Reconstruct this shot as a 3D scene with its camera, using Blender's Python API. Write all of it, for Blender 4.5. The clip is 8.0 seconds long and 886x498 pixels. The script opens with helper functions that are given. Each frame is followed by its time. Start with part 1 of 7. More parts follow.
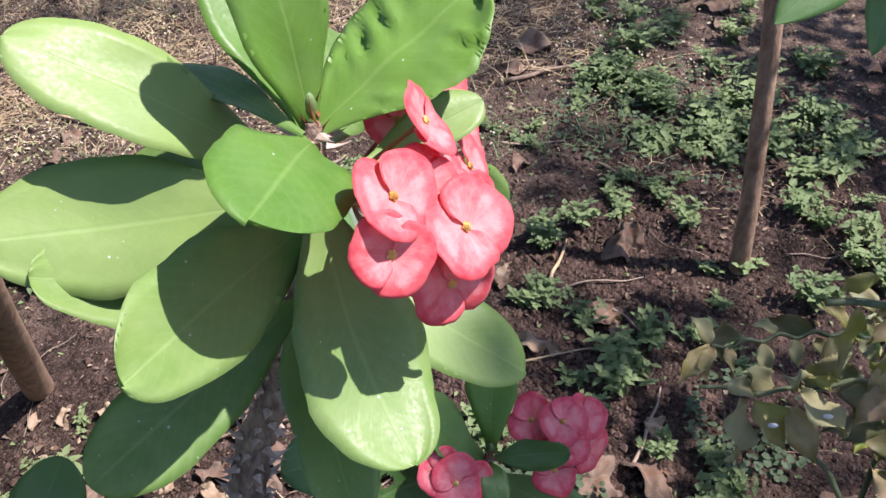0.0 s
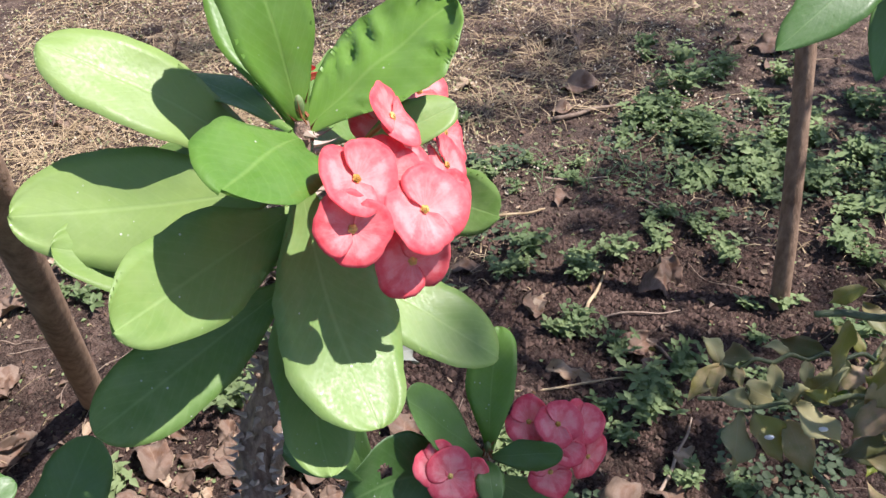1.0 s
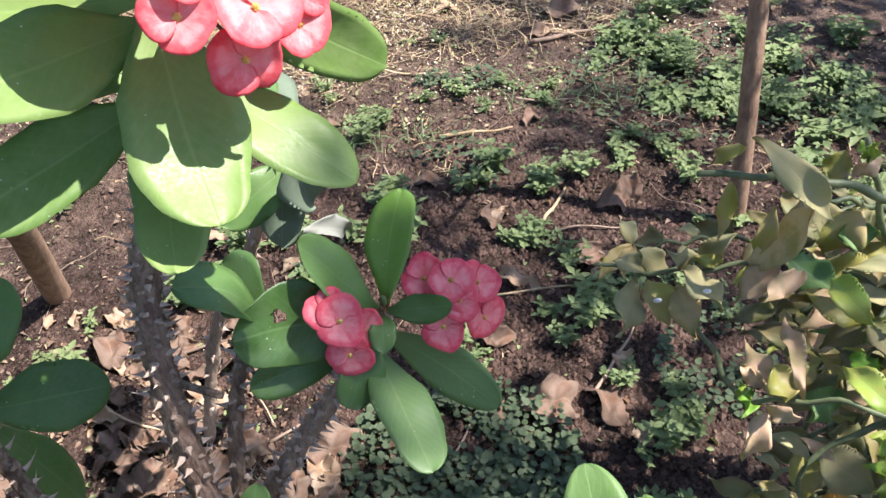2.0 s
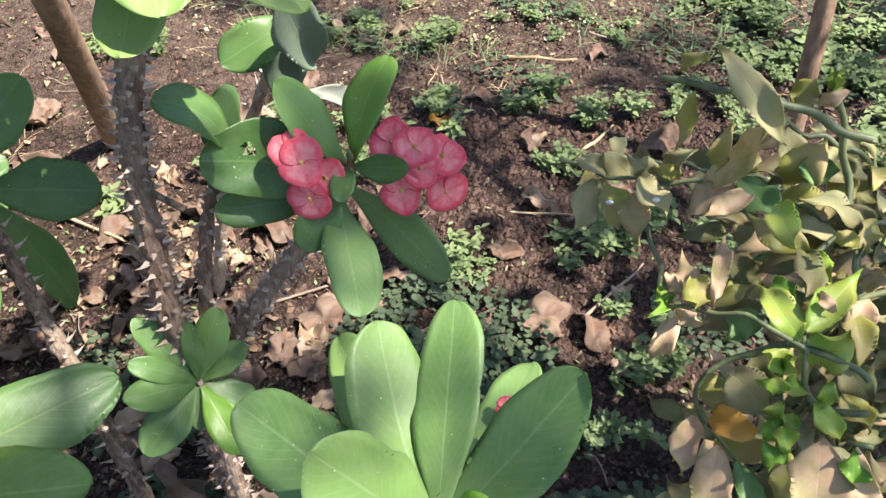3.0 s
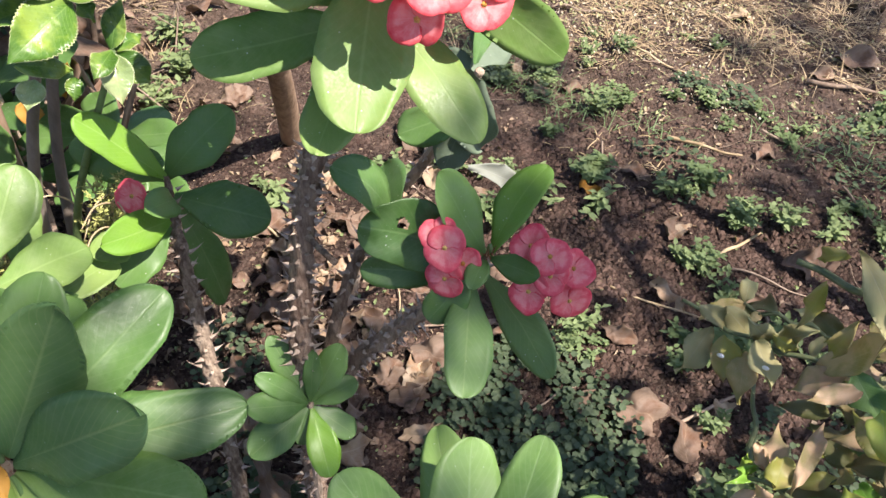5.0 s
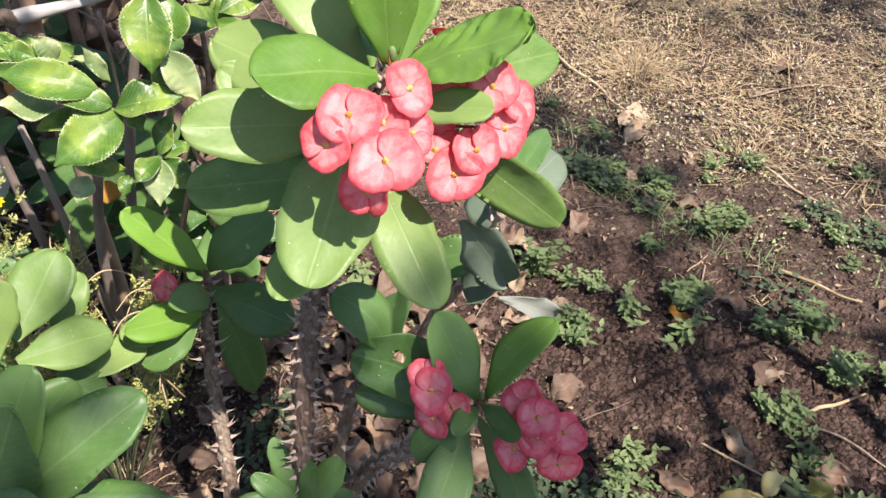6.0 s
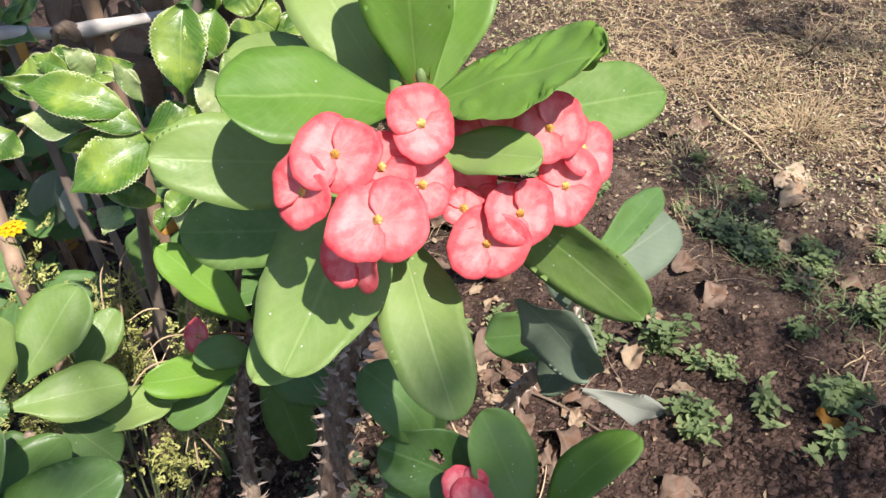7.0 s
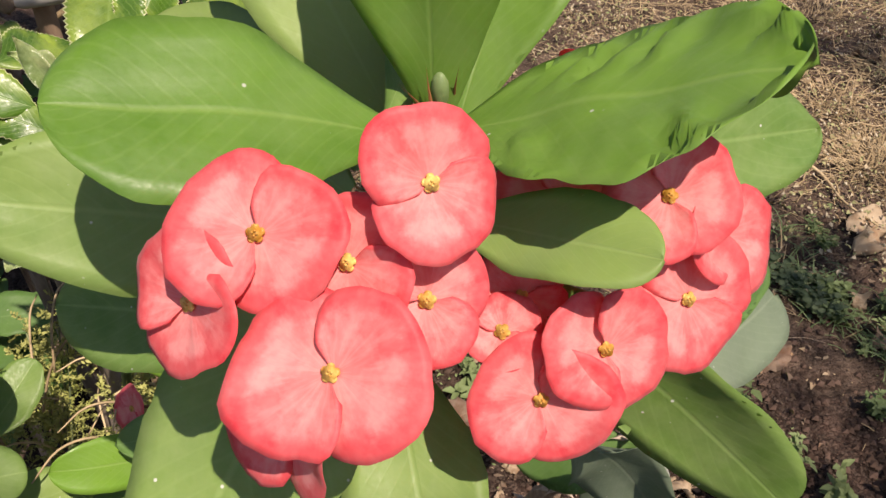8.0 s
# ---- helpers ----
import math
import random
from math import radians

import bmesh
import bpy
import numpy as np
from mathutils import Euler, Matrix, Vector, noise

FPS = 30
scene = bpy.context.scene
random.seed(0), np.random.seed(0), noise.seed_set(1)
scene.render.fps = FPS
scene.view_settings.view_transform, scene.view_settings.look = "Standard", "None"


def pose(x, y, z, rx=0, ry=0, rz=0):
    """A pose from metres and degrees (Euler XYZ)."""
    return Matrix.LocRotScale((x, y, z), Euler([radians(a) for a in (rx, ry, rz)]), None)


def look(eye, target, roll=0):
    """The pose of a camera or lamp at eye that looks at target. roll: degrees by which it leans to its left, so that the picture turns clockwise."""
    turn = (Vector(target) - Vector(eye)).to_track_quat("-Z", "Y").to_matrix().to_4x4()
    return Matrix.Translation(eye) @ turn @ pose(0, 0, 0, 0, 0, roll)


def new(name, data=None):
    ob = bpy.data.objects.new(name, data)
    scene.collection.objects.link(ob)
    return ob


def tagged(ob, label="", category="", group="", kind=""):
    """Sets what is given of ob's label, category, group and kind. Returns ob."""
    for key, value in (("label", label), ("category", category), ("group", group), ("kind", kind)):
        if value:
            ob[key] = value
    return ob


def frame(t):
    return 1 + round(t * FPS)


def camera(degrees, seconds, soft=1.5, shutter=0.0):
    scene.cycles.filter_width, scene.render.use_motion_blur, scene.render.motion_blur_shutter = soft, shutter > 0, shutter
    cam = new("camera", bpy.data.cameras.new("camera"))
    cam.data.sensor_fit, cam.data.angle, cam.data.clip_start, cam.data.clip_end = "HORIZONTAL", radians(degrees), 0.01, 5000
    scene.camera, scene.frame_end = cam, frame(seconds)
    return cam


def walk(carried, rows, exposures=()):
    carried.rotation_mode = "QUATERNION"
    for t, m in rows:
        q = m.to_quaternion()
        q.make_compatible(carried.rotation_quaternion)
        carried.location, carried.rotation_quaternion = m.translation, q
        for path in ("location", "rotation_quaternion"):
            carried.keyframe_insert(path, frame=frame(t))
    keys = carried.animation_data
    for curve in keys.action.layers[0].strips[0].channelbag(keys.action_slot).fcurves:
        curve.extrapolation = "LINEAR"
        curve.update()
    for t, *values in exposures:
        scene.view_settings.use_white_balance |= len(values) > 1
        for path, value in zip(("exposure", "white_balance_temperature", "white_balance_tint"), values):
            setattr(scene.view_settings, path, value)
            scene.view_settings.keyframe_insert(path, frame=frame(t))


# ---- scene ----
cam = camera(57.8, 8.0)
PATH = [
    (0, (0.009, -0.002, 1.041), (-0.029, 1.446, -0.338), -0.4),
    (0.2, (0.0220, -0.0328, 1.0430), (-0.1224, 1.4468, -0.2949), -2.45),
    (0.5, (0.04, -0.039, 1.04), (-0.162, 1.45, -0.279), -2.6),
    (0.7, (0.0541, -0.0354, 1.0376), (-0.1495, 1.4649, -0.2691), -2.71),
    (1, (0.063, -0.052, 1.045), (-0.143, 1.463, -0.244), -3.4),
    (1.2, (0.0718, -0.0630, 1.0390), (-0.1369, 1.4518, -0.2502), -3.01),
    (1.5, (0.105, -0.065, 1.014), (-0.102, 1.445, -0.281), -2.6),
    (1.7, (0.1286, -0.0804, 1.0083), (-0.0786, 1.4041, -0.3158), -2.88),
    (2, (0.163, -0.109, 0.994), (-0.065, 1.327, -0.38), -2.8),
    (2.2, (0.2, -0.131, 0.989), (-0.091, 1.278, -0.4), -3.0),
    (3.3, (0.302, -0.177, 0.96), (-0.154, 1.097, -0.512), 2.2),
    (3.5, (0.3, -0.204, 0.957), (-0.155, 1.071, -0.515), 3.3),
    (3.8, (0.2684, -0.2373, 0.9651), (-0.1884, 1.0323, -0.5112), 5.40),
    (4, (0.244, -0.246, 0.976), (-0.234, 1.009, -0.505), 5.9),
    (4.2, (0.233, -0.238, 0.991), (-0.296, 0.987, -0.499), 5.5),
    (5.3, (0.331, -0.114, 1.093), (-0.475, 1.006, -0.354), 4.8),
    (5.5, (0.36, -0.106, 1.102), (-0.526, 1.002, -0.308), 4.5),
    (5.8, (0.3614, -0.0368, 1.1205), (-0.6143, 1.0070, -0.2789), 4.60),
    (6, (0.351, 0.015, 1.129), (-0.725, 0.966, -0.263), 1.7),
    (6.2, (0.3404, 0.0595, 1.1228), (-0.8376, 0.9006, -0.2574), -0.37),
    (6.5, (0.328, 0.103, 1.097), (-0.965, 0.859, -0.228), -0.8),
    (6.6, (0.3231, 0.1160, 1.0809), (-0.9806, 0.8670, -0.2368), -0.79),
    (6.8, (0.3174, 0.1385, 1.0551), (-1.0156, 0.8492, -0.2556), -2.31),
    (7, (0.293, 0.152, 1.043), (-1.052, 0.841, -0.268), -3.0),
    (7.2, (0.2568, 0.1649, 1.0332), (-1.0901, 0.8484, -0.2777), -2.93),
    (7.5, (0.206, 0.188, 1.0), (-1.15, 0.869, -0.303), -1.8),
    (7.8, (0.1612, 0.2197, 0.9675), (-1.2127, 0.8775, -0.3285), -1.19),
    (8, (0.137, 0.233, 0.949), (-1.238, 0.877, -0.353), -0.7),
]
walk(cam, [(t, look(eye, target, roll)) for t, eye, target, roll in PATH], [(0, 0.80, 5850, 23), (1, 0.8, 5900, 20), (2, 1.22, 6030, 19), (3.5, 1.38, 6330, 14), (4.2, 1.25, 6350, 13), (5.5, 1.0, 6320, 20), (6.5, 0.70, 6220, 18), (7.5, 0.62, 6370, 17), (8, 0.2, 7050, 20)])

# ---- light: high sun through partly added tree crowns, clear sky ----
SUN_WAY = Vector((0.50, 0.07, 0.86)).normalized()
sky_world = bpy.data.worlds.new("sky")
scene.world = sky_world
sky_world.use_nodes = True
wn = sky_world.node_tree.nodes
sky_tex = wn.new("ShaderNodeTexSky")
sky_tex.sky_type = "NISHITA"
sky_tex.sun_disc = False
sky_tex.sun_elevation = math.asin(SUN_WAY.z)
sky_tex.sun_rotation = math.atan2(SUN_WAY.x, SUN_WAY.y)
wn["Background"].inputs["Strength"].default_value = 0.090
sky_world.node_tree.links.new(sky_tex.outputs[0], wn["Background"].inputs["Color"])
sun_data = bpy.data.lights.new("sun", "SUN")
sun_data.energy, sun_data.angle, sun_data.color = 4.9, radians(0.6), (1.0, 0.92, 0.80)
sun = new("sun", sun_data)
sun.matrix_world = look(SUN_WAY * 20, (0, 0, 0))


# ---- materials ----
def nodes_of(name, rough=0.5):
    m = bpy.data.materials.new(name)
    m.use_nodes = True
    nt = m.node_tree
    b = nt.nodes["Principled BSDF"]
    b.inputs["Roughness"].default_value = rough
    b.inputs["Specular IOR Level"].default_value = 0.42 if rough < 0.58 else 0.16
    return m, nt, b


def node(nt, kind, **kw):
    n = nt.nodes.new(kind)
    for k, v in kw.items():
        n.inputs[k.replace("_", " ")].default_value = v
    return n


def ramp(nt, src, stops):
    r = nt.nodes.new("ShaderNodeValToRGB")
    el = r.color_ramp.elements
    while len(el) < len(stops):
        el.new(0.5)
    for e, (p, c) in zip(el, stops):
        e.position, e.color = p, (*c, 1)
    nt.links.new(src, r.inputs[0])
    return r.outputs[0]


def mixc(nt, fac, a, b, mode="MIX"):
    m = nt.nodes.new("ShaderNodeMix")
    m.data_type, m.blend_type = "RGBA", mode
    for sock, v in ((m.inputs[0], fac), (m.inputs[6], a), (m.inputs[7], b)):
        if hasattr(v, "is_linked"):
            nt.links.new(v, sock)
        else:
            sock.default_value = (*v, 1) if isinstance(v, tuple) else v
    return m.outputs[2]


def calc(nt, op, a, b=0.0, c=0.0):
    m = nt.nodes.new("ShaderNodeMath")
    m.operation = op
    for sock, v in zip(m.inputs, (a, b, c)):
        if hasattr(v, "is_linked"):
            nt.links.new(v, sock)
        else:
            sock.default_value = v
    return m.outputs[0]


def coords(nt, which="Object"):
    return nt.nodes.new("ShaderNodeTexCoord").outputs[which]


def noise_tex(nt, vec, scale, detail=4.0, rough=0.55):
    n = node(nt, "ShaderNodeTexNoise", Scale=scale, Detail=detail, Roughness=rough)
    nt.links.new(vec, n.inputs["Vector"])
    return n.outputs["Fac"]


def bump(nt, b, height, strength=0.3, dist=0.002):
    bn = node(nt, "ShaderNodeBump", Strength=strength, Distance=dist)
    nt.links.new(height, bn.inputs["Height"])
    nt.links.new(bn.outputs[0], b.inputs["Normal"])


def thin(nt, b, colour, amount):
    """Lets a thin leaf or petal pass some light through."""
    out = nt.nodes["Material Output"]
    tr = nt.nodes.new("ShaderNodeBsdfTranslucent")
    nt.links.new(colour, tr.inputs["Color"])
    mx = node(nt, "ShaderNodeMixShader", Fac=amount)
    nt.links.new(b.outputs[0], mx.inputs[1])
    nt.links.new(tr.outputs[0], mx.inputs[2])
    nt.links.new(mx.outputs[0], out.inputs["Surface"])


def leaf_material(name, dark, light, rib, speck=0.0, rough=0.42, vein=0.35, sheer=0.22, blotch=None, rim=None):
    m, nt, b = nodes_of(name, rough)
    uv = nt.nodes.new("ShaderNodeUVMap")
    uv.uv_map = "blade"
    sep = nt.nodes.new("ShaderNodeSeparateXYZ")
    nt.links.new(uv.outputs[0], sep.inputs[0])
    s, v = sep.outputs[0], sep.outputs[1]
    off = calc(nt, "ABSOLUTE", calc(nt, "SUBTRACT", v, 0.5))
    obj = coords(nt)
    info = nt.nodes.new("ShaderNodeObjectInfo")
    big = noise_tex(nt, obj, 28.0, 3.0)
    fine = noise_tex(nt, obj, 420.0, 3.0)
    tone = calc(nt, "ADD", calc(nt, "MULTIPLY", calc(nt, "ADD", calc(nt, "MULTIPLY", big, 0.6), calc(nt, "MULTIPLY", noise_tex(nt, obj, 95.0, 4.0, 0.7), 0.4)), 0.95), calc(nt, "MULTIPLY", info.outputs["Random"], 0.55))
    col = ramp(nt, calc(nt, "SUBTRACT", tone, 0.2), [(0.1, dark), (0.9, light)])
    if blotch:
        col = mixc(nt, ramp(nt, noise_tex(nt, obj, 34.0, 5.0), [(0.48, (0, 0, 0)), (0.64, (1, 1, 1))]), col, blotch)
    # side veins run obliquely from the midrib
    lines = node(nt, "ShaderNodeTexWave", Scale=1.0, Distortion=3.0, Detail=3.0)
    comb = nt.nodes.new("ShaderNodeCombineXYZ")
    nt.links.new(calc(nt, "SUBTRACT", calc(nt, "MULTIPLY", s, 4.6), calc(nt, "MULTIPLY", off, 2.6)), comb.inputs[0])
    nt.links.new(comb.outputs[0], lines.inputs["Vector"])
    veins = ramp(nt, lines.outputs["Fac"], [(0.86, (0, 0, 0)), (1.0, (1, 1, 1))])
    col = mixc(nt, calc(nt, "MULTIPLY", veins, vein * 0.26), col, rib)
    dust = ramp(nt, noise_tex(nt, obj, 42.0, 6.0, 0.7), [(0.42, (0, 0, 0)), (0.72, (1, 1, 1))])
    col = mixc(nt, calc(nt, "MULTIPLY", dust, 0.48), col, tuple(0.75 * c + 0.06 for c in light))
    mid = ramp(nt, off, [(0.006, (1, 1, 1)), (0.026, (0, 0, 0))])
    col = mixc(nt, calc(nt, "MULTIPLY", mid, 0.3), col, rib)
    if rim:
        col = mixc(nt, ramp(nt, off, [(0.470, (0, 0, 0)), (0.495, (1, 1, 1))]), col, rim)
    if speck:
        sp = node(nt, "ShaderNodeTexVoronoi", Scale=160.0)
        nt.links.new(obj, sp.inputs["Vector"])
        dots = ramp(nt, sp.outputs["Distance"], [(0.07, (1, 1, 1)), (0.12, (0, 0, 0))])
        some = ramp(nt, noise_tex(nt, obj, 60.0, 2.0), [(0.58, (0, 0, 0)), (0.64, (1, 1, 1))])
        col = mixc(nt, calc(nt, "MULTIPLY", calc(nt, "MULTIPLY", dots, some), speck), col, (0.72, 0.74, 0.66))
    nt.links.new(col, b.inputs["Base Color"])
    nt.links.new(ramp(nt, fine, [(0.3, (rough - 0.1,) * 3), (0.75, (rough + 0.14,) * 3)]), b.inputs["Roughness"])
    h = calc(nt, "ADD", calc(nt, "MULTIPLY", fine, 0.12), calc(nt, "MULTIPLY", calc(nt, "ADD", calc(nt, "MULTIPLY", veins, 0.3 * vein), mid), -0.5))
    h = calc(nt, "ADD", h, calc(nt, "MULTIPLY", noise_tex(nt, obj, 70.0, 3.0), 1.6))
    bump(nt, b, h, 0.24, 0.0012)
    thin(nt, b, mixc(nt, 0.5, col, (0.35, 0.55, 0.05)), sheer)
    return m


M_LEAF = leaf_material("waxy_leaf", (0.092, 0.205, 0.034), (0.285, 0.410, 0.112), (0.36, 0.50, 0.18), 0.9, 0.46, 0.35, 0.22)
M_LEAF_VIVID = leaf_material("vivid_leaf", (0.082, 0.205, 0.022), (0.215, 0.395, 0.062), (0.34, 0.50, 0.14), 0.7, 0.44, 0.35, 0.30)
# darker and cooler copies of the waxy leaf, the shrubs' shade put into the colour
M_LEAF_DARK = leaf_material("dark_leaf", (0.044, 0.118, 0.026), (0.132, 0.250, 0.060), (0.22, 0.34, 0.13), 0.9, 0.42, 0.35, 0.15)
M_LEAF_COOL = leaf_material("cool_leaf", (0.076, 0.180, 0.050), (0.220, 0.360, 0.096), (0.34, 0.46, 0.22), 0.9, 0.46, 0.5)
M_LEAF_SHADE = leaf_material("shaded_leaf", (0.062, 0.150, 0.046), (0.160, 0.285, 0.088), (0.34, 0.42, 0.17), 0.9, 0.42, 0.6)
M_LEAF_AMBER = leaf_material("amber_leaf", (0.420, 0.190, 0.030), (0.620, 0.330, 0.060), (0.50, 0.30, 0.10), 0.0, 0.6, 0.6)
M_LEAF_PALE = leaf_material("bleached_leaf", (0.260, 0.280, 0.230), (0.420, 0.440, 0.370), (0.60, 0.60, 0.52), 0.0, 0.6, 0.6, 0.2)
M_LEAF_YOUNG = leaf_material("young_leaf", (0.120, 0.300, 0.030), (0.230, 0.430, 0.050), (0.42, 0.60, 0.20), 0.4, 0.36, 0.4, 0.3)
M_LEAF_DUSTY = leaf_material("dusty_leaf", (0.130, 0.185, 0.120), (0.235, 0.300, 0.205), (0.36, 0.42, 0.30), 0.6, 0.6)
M_LEAF_CREAM = leaf_material("cream_speckled_leaf", (0.026, 0.080, 0.008), (0.086, 0.195, 0.020), (0.26, 0.40, 0.10), 1.0, 0.34, 1.0, 0.12, (0.26, 0.37, 0.05), (0.60, 0.64, 0.34))
M_LEAF_OLIVE = leaf_material("olive_leaf", (0.190, 0.200, 0.034), (0.440, 0.410, 0.095), (0.36, 0.38, 0.18), 0.4, 0.5, 0.5, 0.22, (0.42, 0.32, 0.15))
M_LEAF_BLUSH = leaf_material("blush_leaf", (0.470, 0.305, 0.165), (0.710, 0.500, 0.320), (0.50, 0.38, 0.25), 0.2, 0.55, 0.6, 0.22, (0.30, 0.27, 0.10))
M_LEAF_CREAM_PALE = leaf_material("pale_glossy_leaf", (0.130, 0.200, 0.060), (0.300, 0.400, 0.170), (0.36, 0.46, 0.20), 1.0, 0.24, 0.7, 0.15, (0.44, 0.50, 0.22), (0.64, 0.68, 0.46))
M_LEAF_GREY = leaf_material("greyed_leaf", (0.225, 0.205, 0.080), (0.460, 0.415, 0.205), (0.46, 0.44, 0.32), 0.3, 0.6, 0.5, 0.18, (0.33, 0.34, 0.16))
M_LEAF_TAN = leaf_material("tan_leaf", (0.420, 0.300, 0.110), (0.640, 0.500, 0.250), (0.60, 0.46, 0.26), 0.2, 0.55, 0.6, 0.2, (0.30, 0.27, 0.07))
M_LEAF_DULL = leaf_material("dull_olive_leaf", (0.090, 0.105, 0.035), (0.220, 0.225, 0.080), (0.26, 0.27, 0.12), 0.3, 0.55, 0.5, 0.2, (0.20, 0.15, 0.06))
M_LEAF_LIME = leaf_material("lime_leaf", (0.190, 0.330, 0.030), (0.330, 0.460, 0.065), (0.46, 0.58, 0.20), 0.2, 0.45, 0.6, 0.2, (0.36, 0.38, 0.06))
M_WEED = leaf_material("weed_leaf", (0.080, 0.130, 0.050), (0.260, 0.325, 0.140), (0.24, 0.32, 0.17), 0.0, 0.6, 0.4, 0.2)
M_COVER = leaf_material("ground_cover_leaf", (0.033, 0.057, 0.028), (0.112, 0.152, 0.080), (0.19, 0.27, 0.14), 0.0, 0.6, 0.3, 0.15)
M_DRY = leaf_material("dry_leaf", (0.085, 0.054, 0.036), (0.300, 0.218, 0.158), (0.40, 0.30, 0.20), 0.0, 0.75, 0.5, 0.12, (0.16, 0.085, 0.05))
M_DRY_PALE = leaf_material("pale_dry_leaf", (0.330, 0.240, 0.150), (0.540, 0.425, 0.295), (0.60, 0.50, 0.36), 0.0, 0.8, 0.5, 0.15, (0.30, 0.18, 0.10))


def petal_material(name, deep, pale):
    m, nt, b = nodes_of(name, 0.5)
    uv = nt.nodes.new("ShaderNodeUVMap")
    uv.uv_map = "blade"
    sep = nt.nodes.new("ShaderNodeSeparateXYZ")
    nt.links.new(uv.outputs[0], sep.inputs[0])
    obj = coords(nt)
    r = sep.outputs[0]
    streak = node(nt, "ShaderNodeTexNoise", Scale=1.0, Detail=4.0)
    comb = nt.nodes.new("ShaderNodeCombineXYZ")
    nt.links.new(calc(nt, "MULTIPLY", sep.outputs[1], 26.0), comb.inputs[0])
    nt.links.new(calc(nt, "MULTIPLY", r, 2.5), comb.inputs[1])
    nt.links.new(comb.outputs[0], streak.inputs["Vector"])
    t = calc(nt, "ADD", calc(nt, "MULTIPLY", streak.outputs["Fac"], 0.16), calc(nt, "MULTIPLY", noise_tex(nt, obj, 1.6, 3.0), 0.86))
    t = calc(nt, "ADD", t, calc(nt, "MULTIPLY", calc(nt, "SUBTRACT", noise_tex(nt, obj, 6.5, 4.0, 0.6), 0.5), 0.18))
    col = ramp(nt, t, [(0.36, deep), (0.62, pale)])
    veil = ramp(nt, streak.outputs["Fac"], [(0.46, (0, 0, 0)), (0.62, (1, 1, 1))])
    col = mixc(nt, calc(nt, "MULTIPLY", veil, calc(nt, "SUBTRACT", 0.34, calc(nt, "MULTIPLY", r, 0.30))), col, (0.97, 0.52, 0.50))
    heart = ramp(nt, calc(nt, "ADD", r, calc(nt, "MULTIPLY", noise_tex(nt, obj, 1.7, 3.0), 0.5)), [(0.30, (1, 1, 1)), (1.15, (0, 0, 0))])
    col = mixc(nt, calc(nt, "MULTIPLY", heart, 0.55), col, (0.97, 0.48, 0.45))
    col = mixc(nt, calc(nt, "MULTIPLY", ramp(nt, noise_tex(nt, obj, 2.6, 4.0, 0.6), [(0.50, (0, 0, 0)), (0.68, (1, 1, 1))]), 0.42), col, (0.97, 0.56, 0.54))
    rim = ramp(nt, calc(nt, "ADD", r, calc(nt, "MULTIPLY", noise_tex(nt, obj, 4.0, 3.0), 0.3)), [(0.88, (0, 0, 0)), (1.2, (1, 1, 1))])
    col = mixc(nt, calc(nt, "MULTIPLY", rim, 0.55), col, deep)
    nt.links.new(col, b.inputs["Base Color"])
    b.inputs["Sheen Weight"].default_value = 0.12
    b.inputs["Specular IOR Level"].default_value = 0.3
    b.inputs["Roughness"].default_value = 0.52
    bump(nt, b, calc(nt, "ADD", streak.outputs["Fac"], noise_tex(nt, obj, 2.2, 2.0)), 0.16, 0.0012)
    thin(nt, b, col, 0.36)
    return m


M_PETAL = petal_material("coral_petal", (0.810, 0.062, 0.085), (0.940, 0.240, 0.245))
M_PETAL_ROSE = petal_material("rose_petal", (0.790, 0.065, 0.120), (0.920, 0.240, 0.280))


def plain_material(name, a, c, scale, rough=0.7, bumped=0.5, dist=0.002, stretch=(1, 1, 1)):
    m, nt, b = nodes_of(name, rough)
    mp = nt.nodes.new("ShaderNodeMapping")
    mp.inputs["Scale"].default_value = stretch
    nt.links.new(coords(nt), mp.inputs["Vector"])
    info = nt.nodes.new("ShaderNodeObjectInfo")
    n1 = noise_tex(nt, mp.outputs[0], scale, 6.0, 0.65)
    n2 = noise_tex(nt, mp.outputs[0], scale * 0.17, 3.0)
    t = calc(nt, "ADD", calc(nt, "MULTIPLY", n1, 0.6), calc(nt, "ADD", calc(nt, "MULTIPLY", n2, 0.4), calc(nt, "MULTIPLY", calc(nt, "SUBTRACT", info.outputs["Random"], 0.5), 0.25)))
    nt.links.new(ramp(nt, t, [(0.32, a), (0.68, c)]), b.inputs["Base Color"])
    bump(nt, b, n1, bumped, dist)
    return m


M_STEM = plain_material("thorny_bark", (0.180, 0.120, 0.088), (0.640, 0.490, 0.360), 210.0, 0.85, 1.0, 0.006, (1, 1, 0.22))
M_STEM_PALE = plain_material("pale_thorny_bark", (0.130, 0.090, 0.064), (0.640, 0.520, 0.390), 190.0, 0.85, 1.0, 0.005, (1, 1, 0.3))
M_THORN = plain_material("thorn", (0.260, 0.190, 0.145), (0.600, 0.490, 0.390), 200.0, 0.55, 0.2)
M_SHOOT = plain_material("green_shoot", (0.080, 0.130, 0.045), (0.180, 0.260, 0.100), 120.0, 0.5, 0.3)
M_HEDGE_STEM = plain_material("grey_green_stem", (0.055, 0.080, 0.035), (0.190, 0.220, 0.100), 120.0, 0.5, 0.3)
M_STALK = plain_material("red_stalk", (0.160, 0.060, 0.025), (0.330, 0.130, 0.050), 160.0, 0.5, 0.3)
M_BARK = plain_material("smooth_bark", (0.170, 0.108, 0.068), (0.480, 0.335, 0.220), 75.0, 0.8, 0.9, 0.004, (1, 1, 0.45))
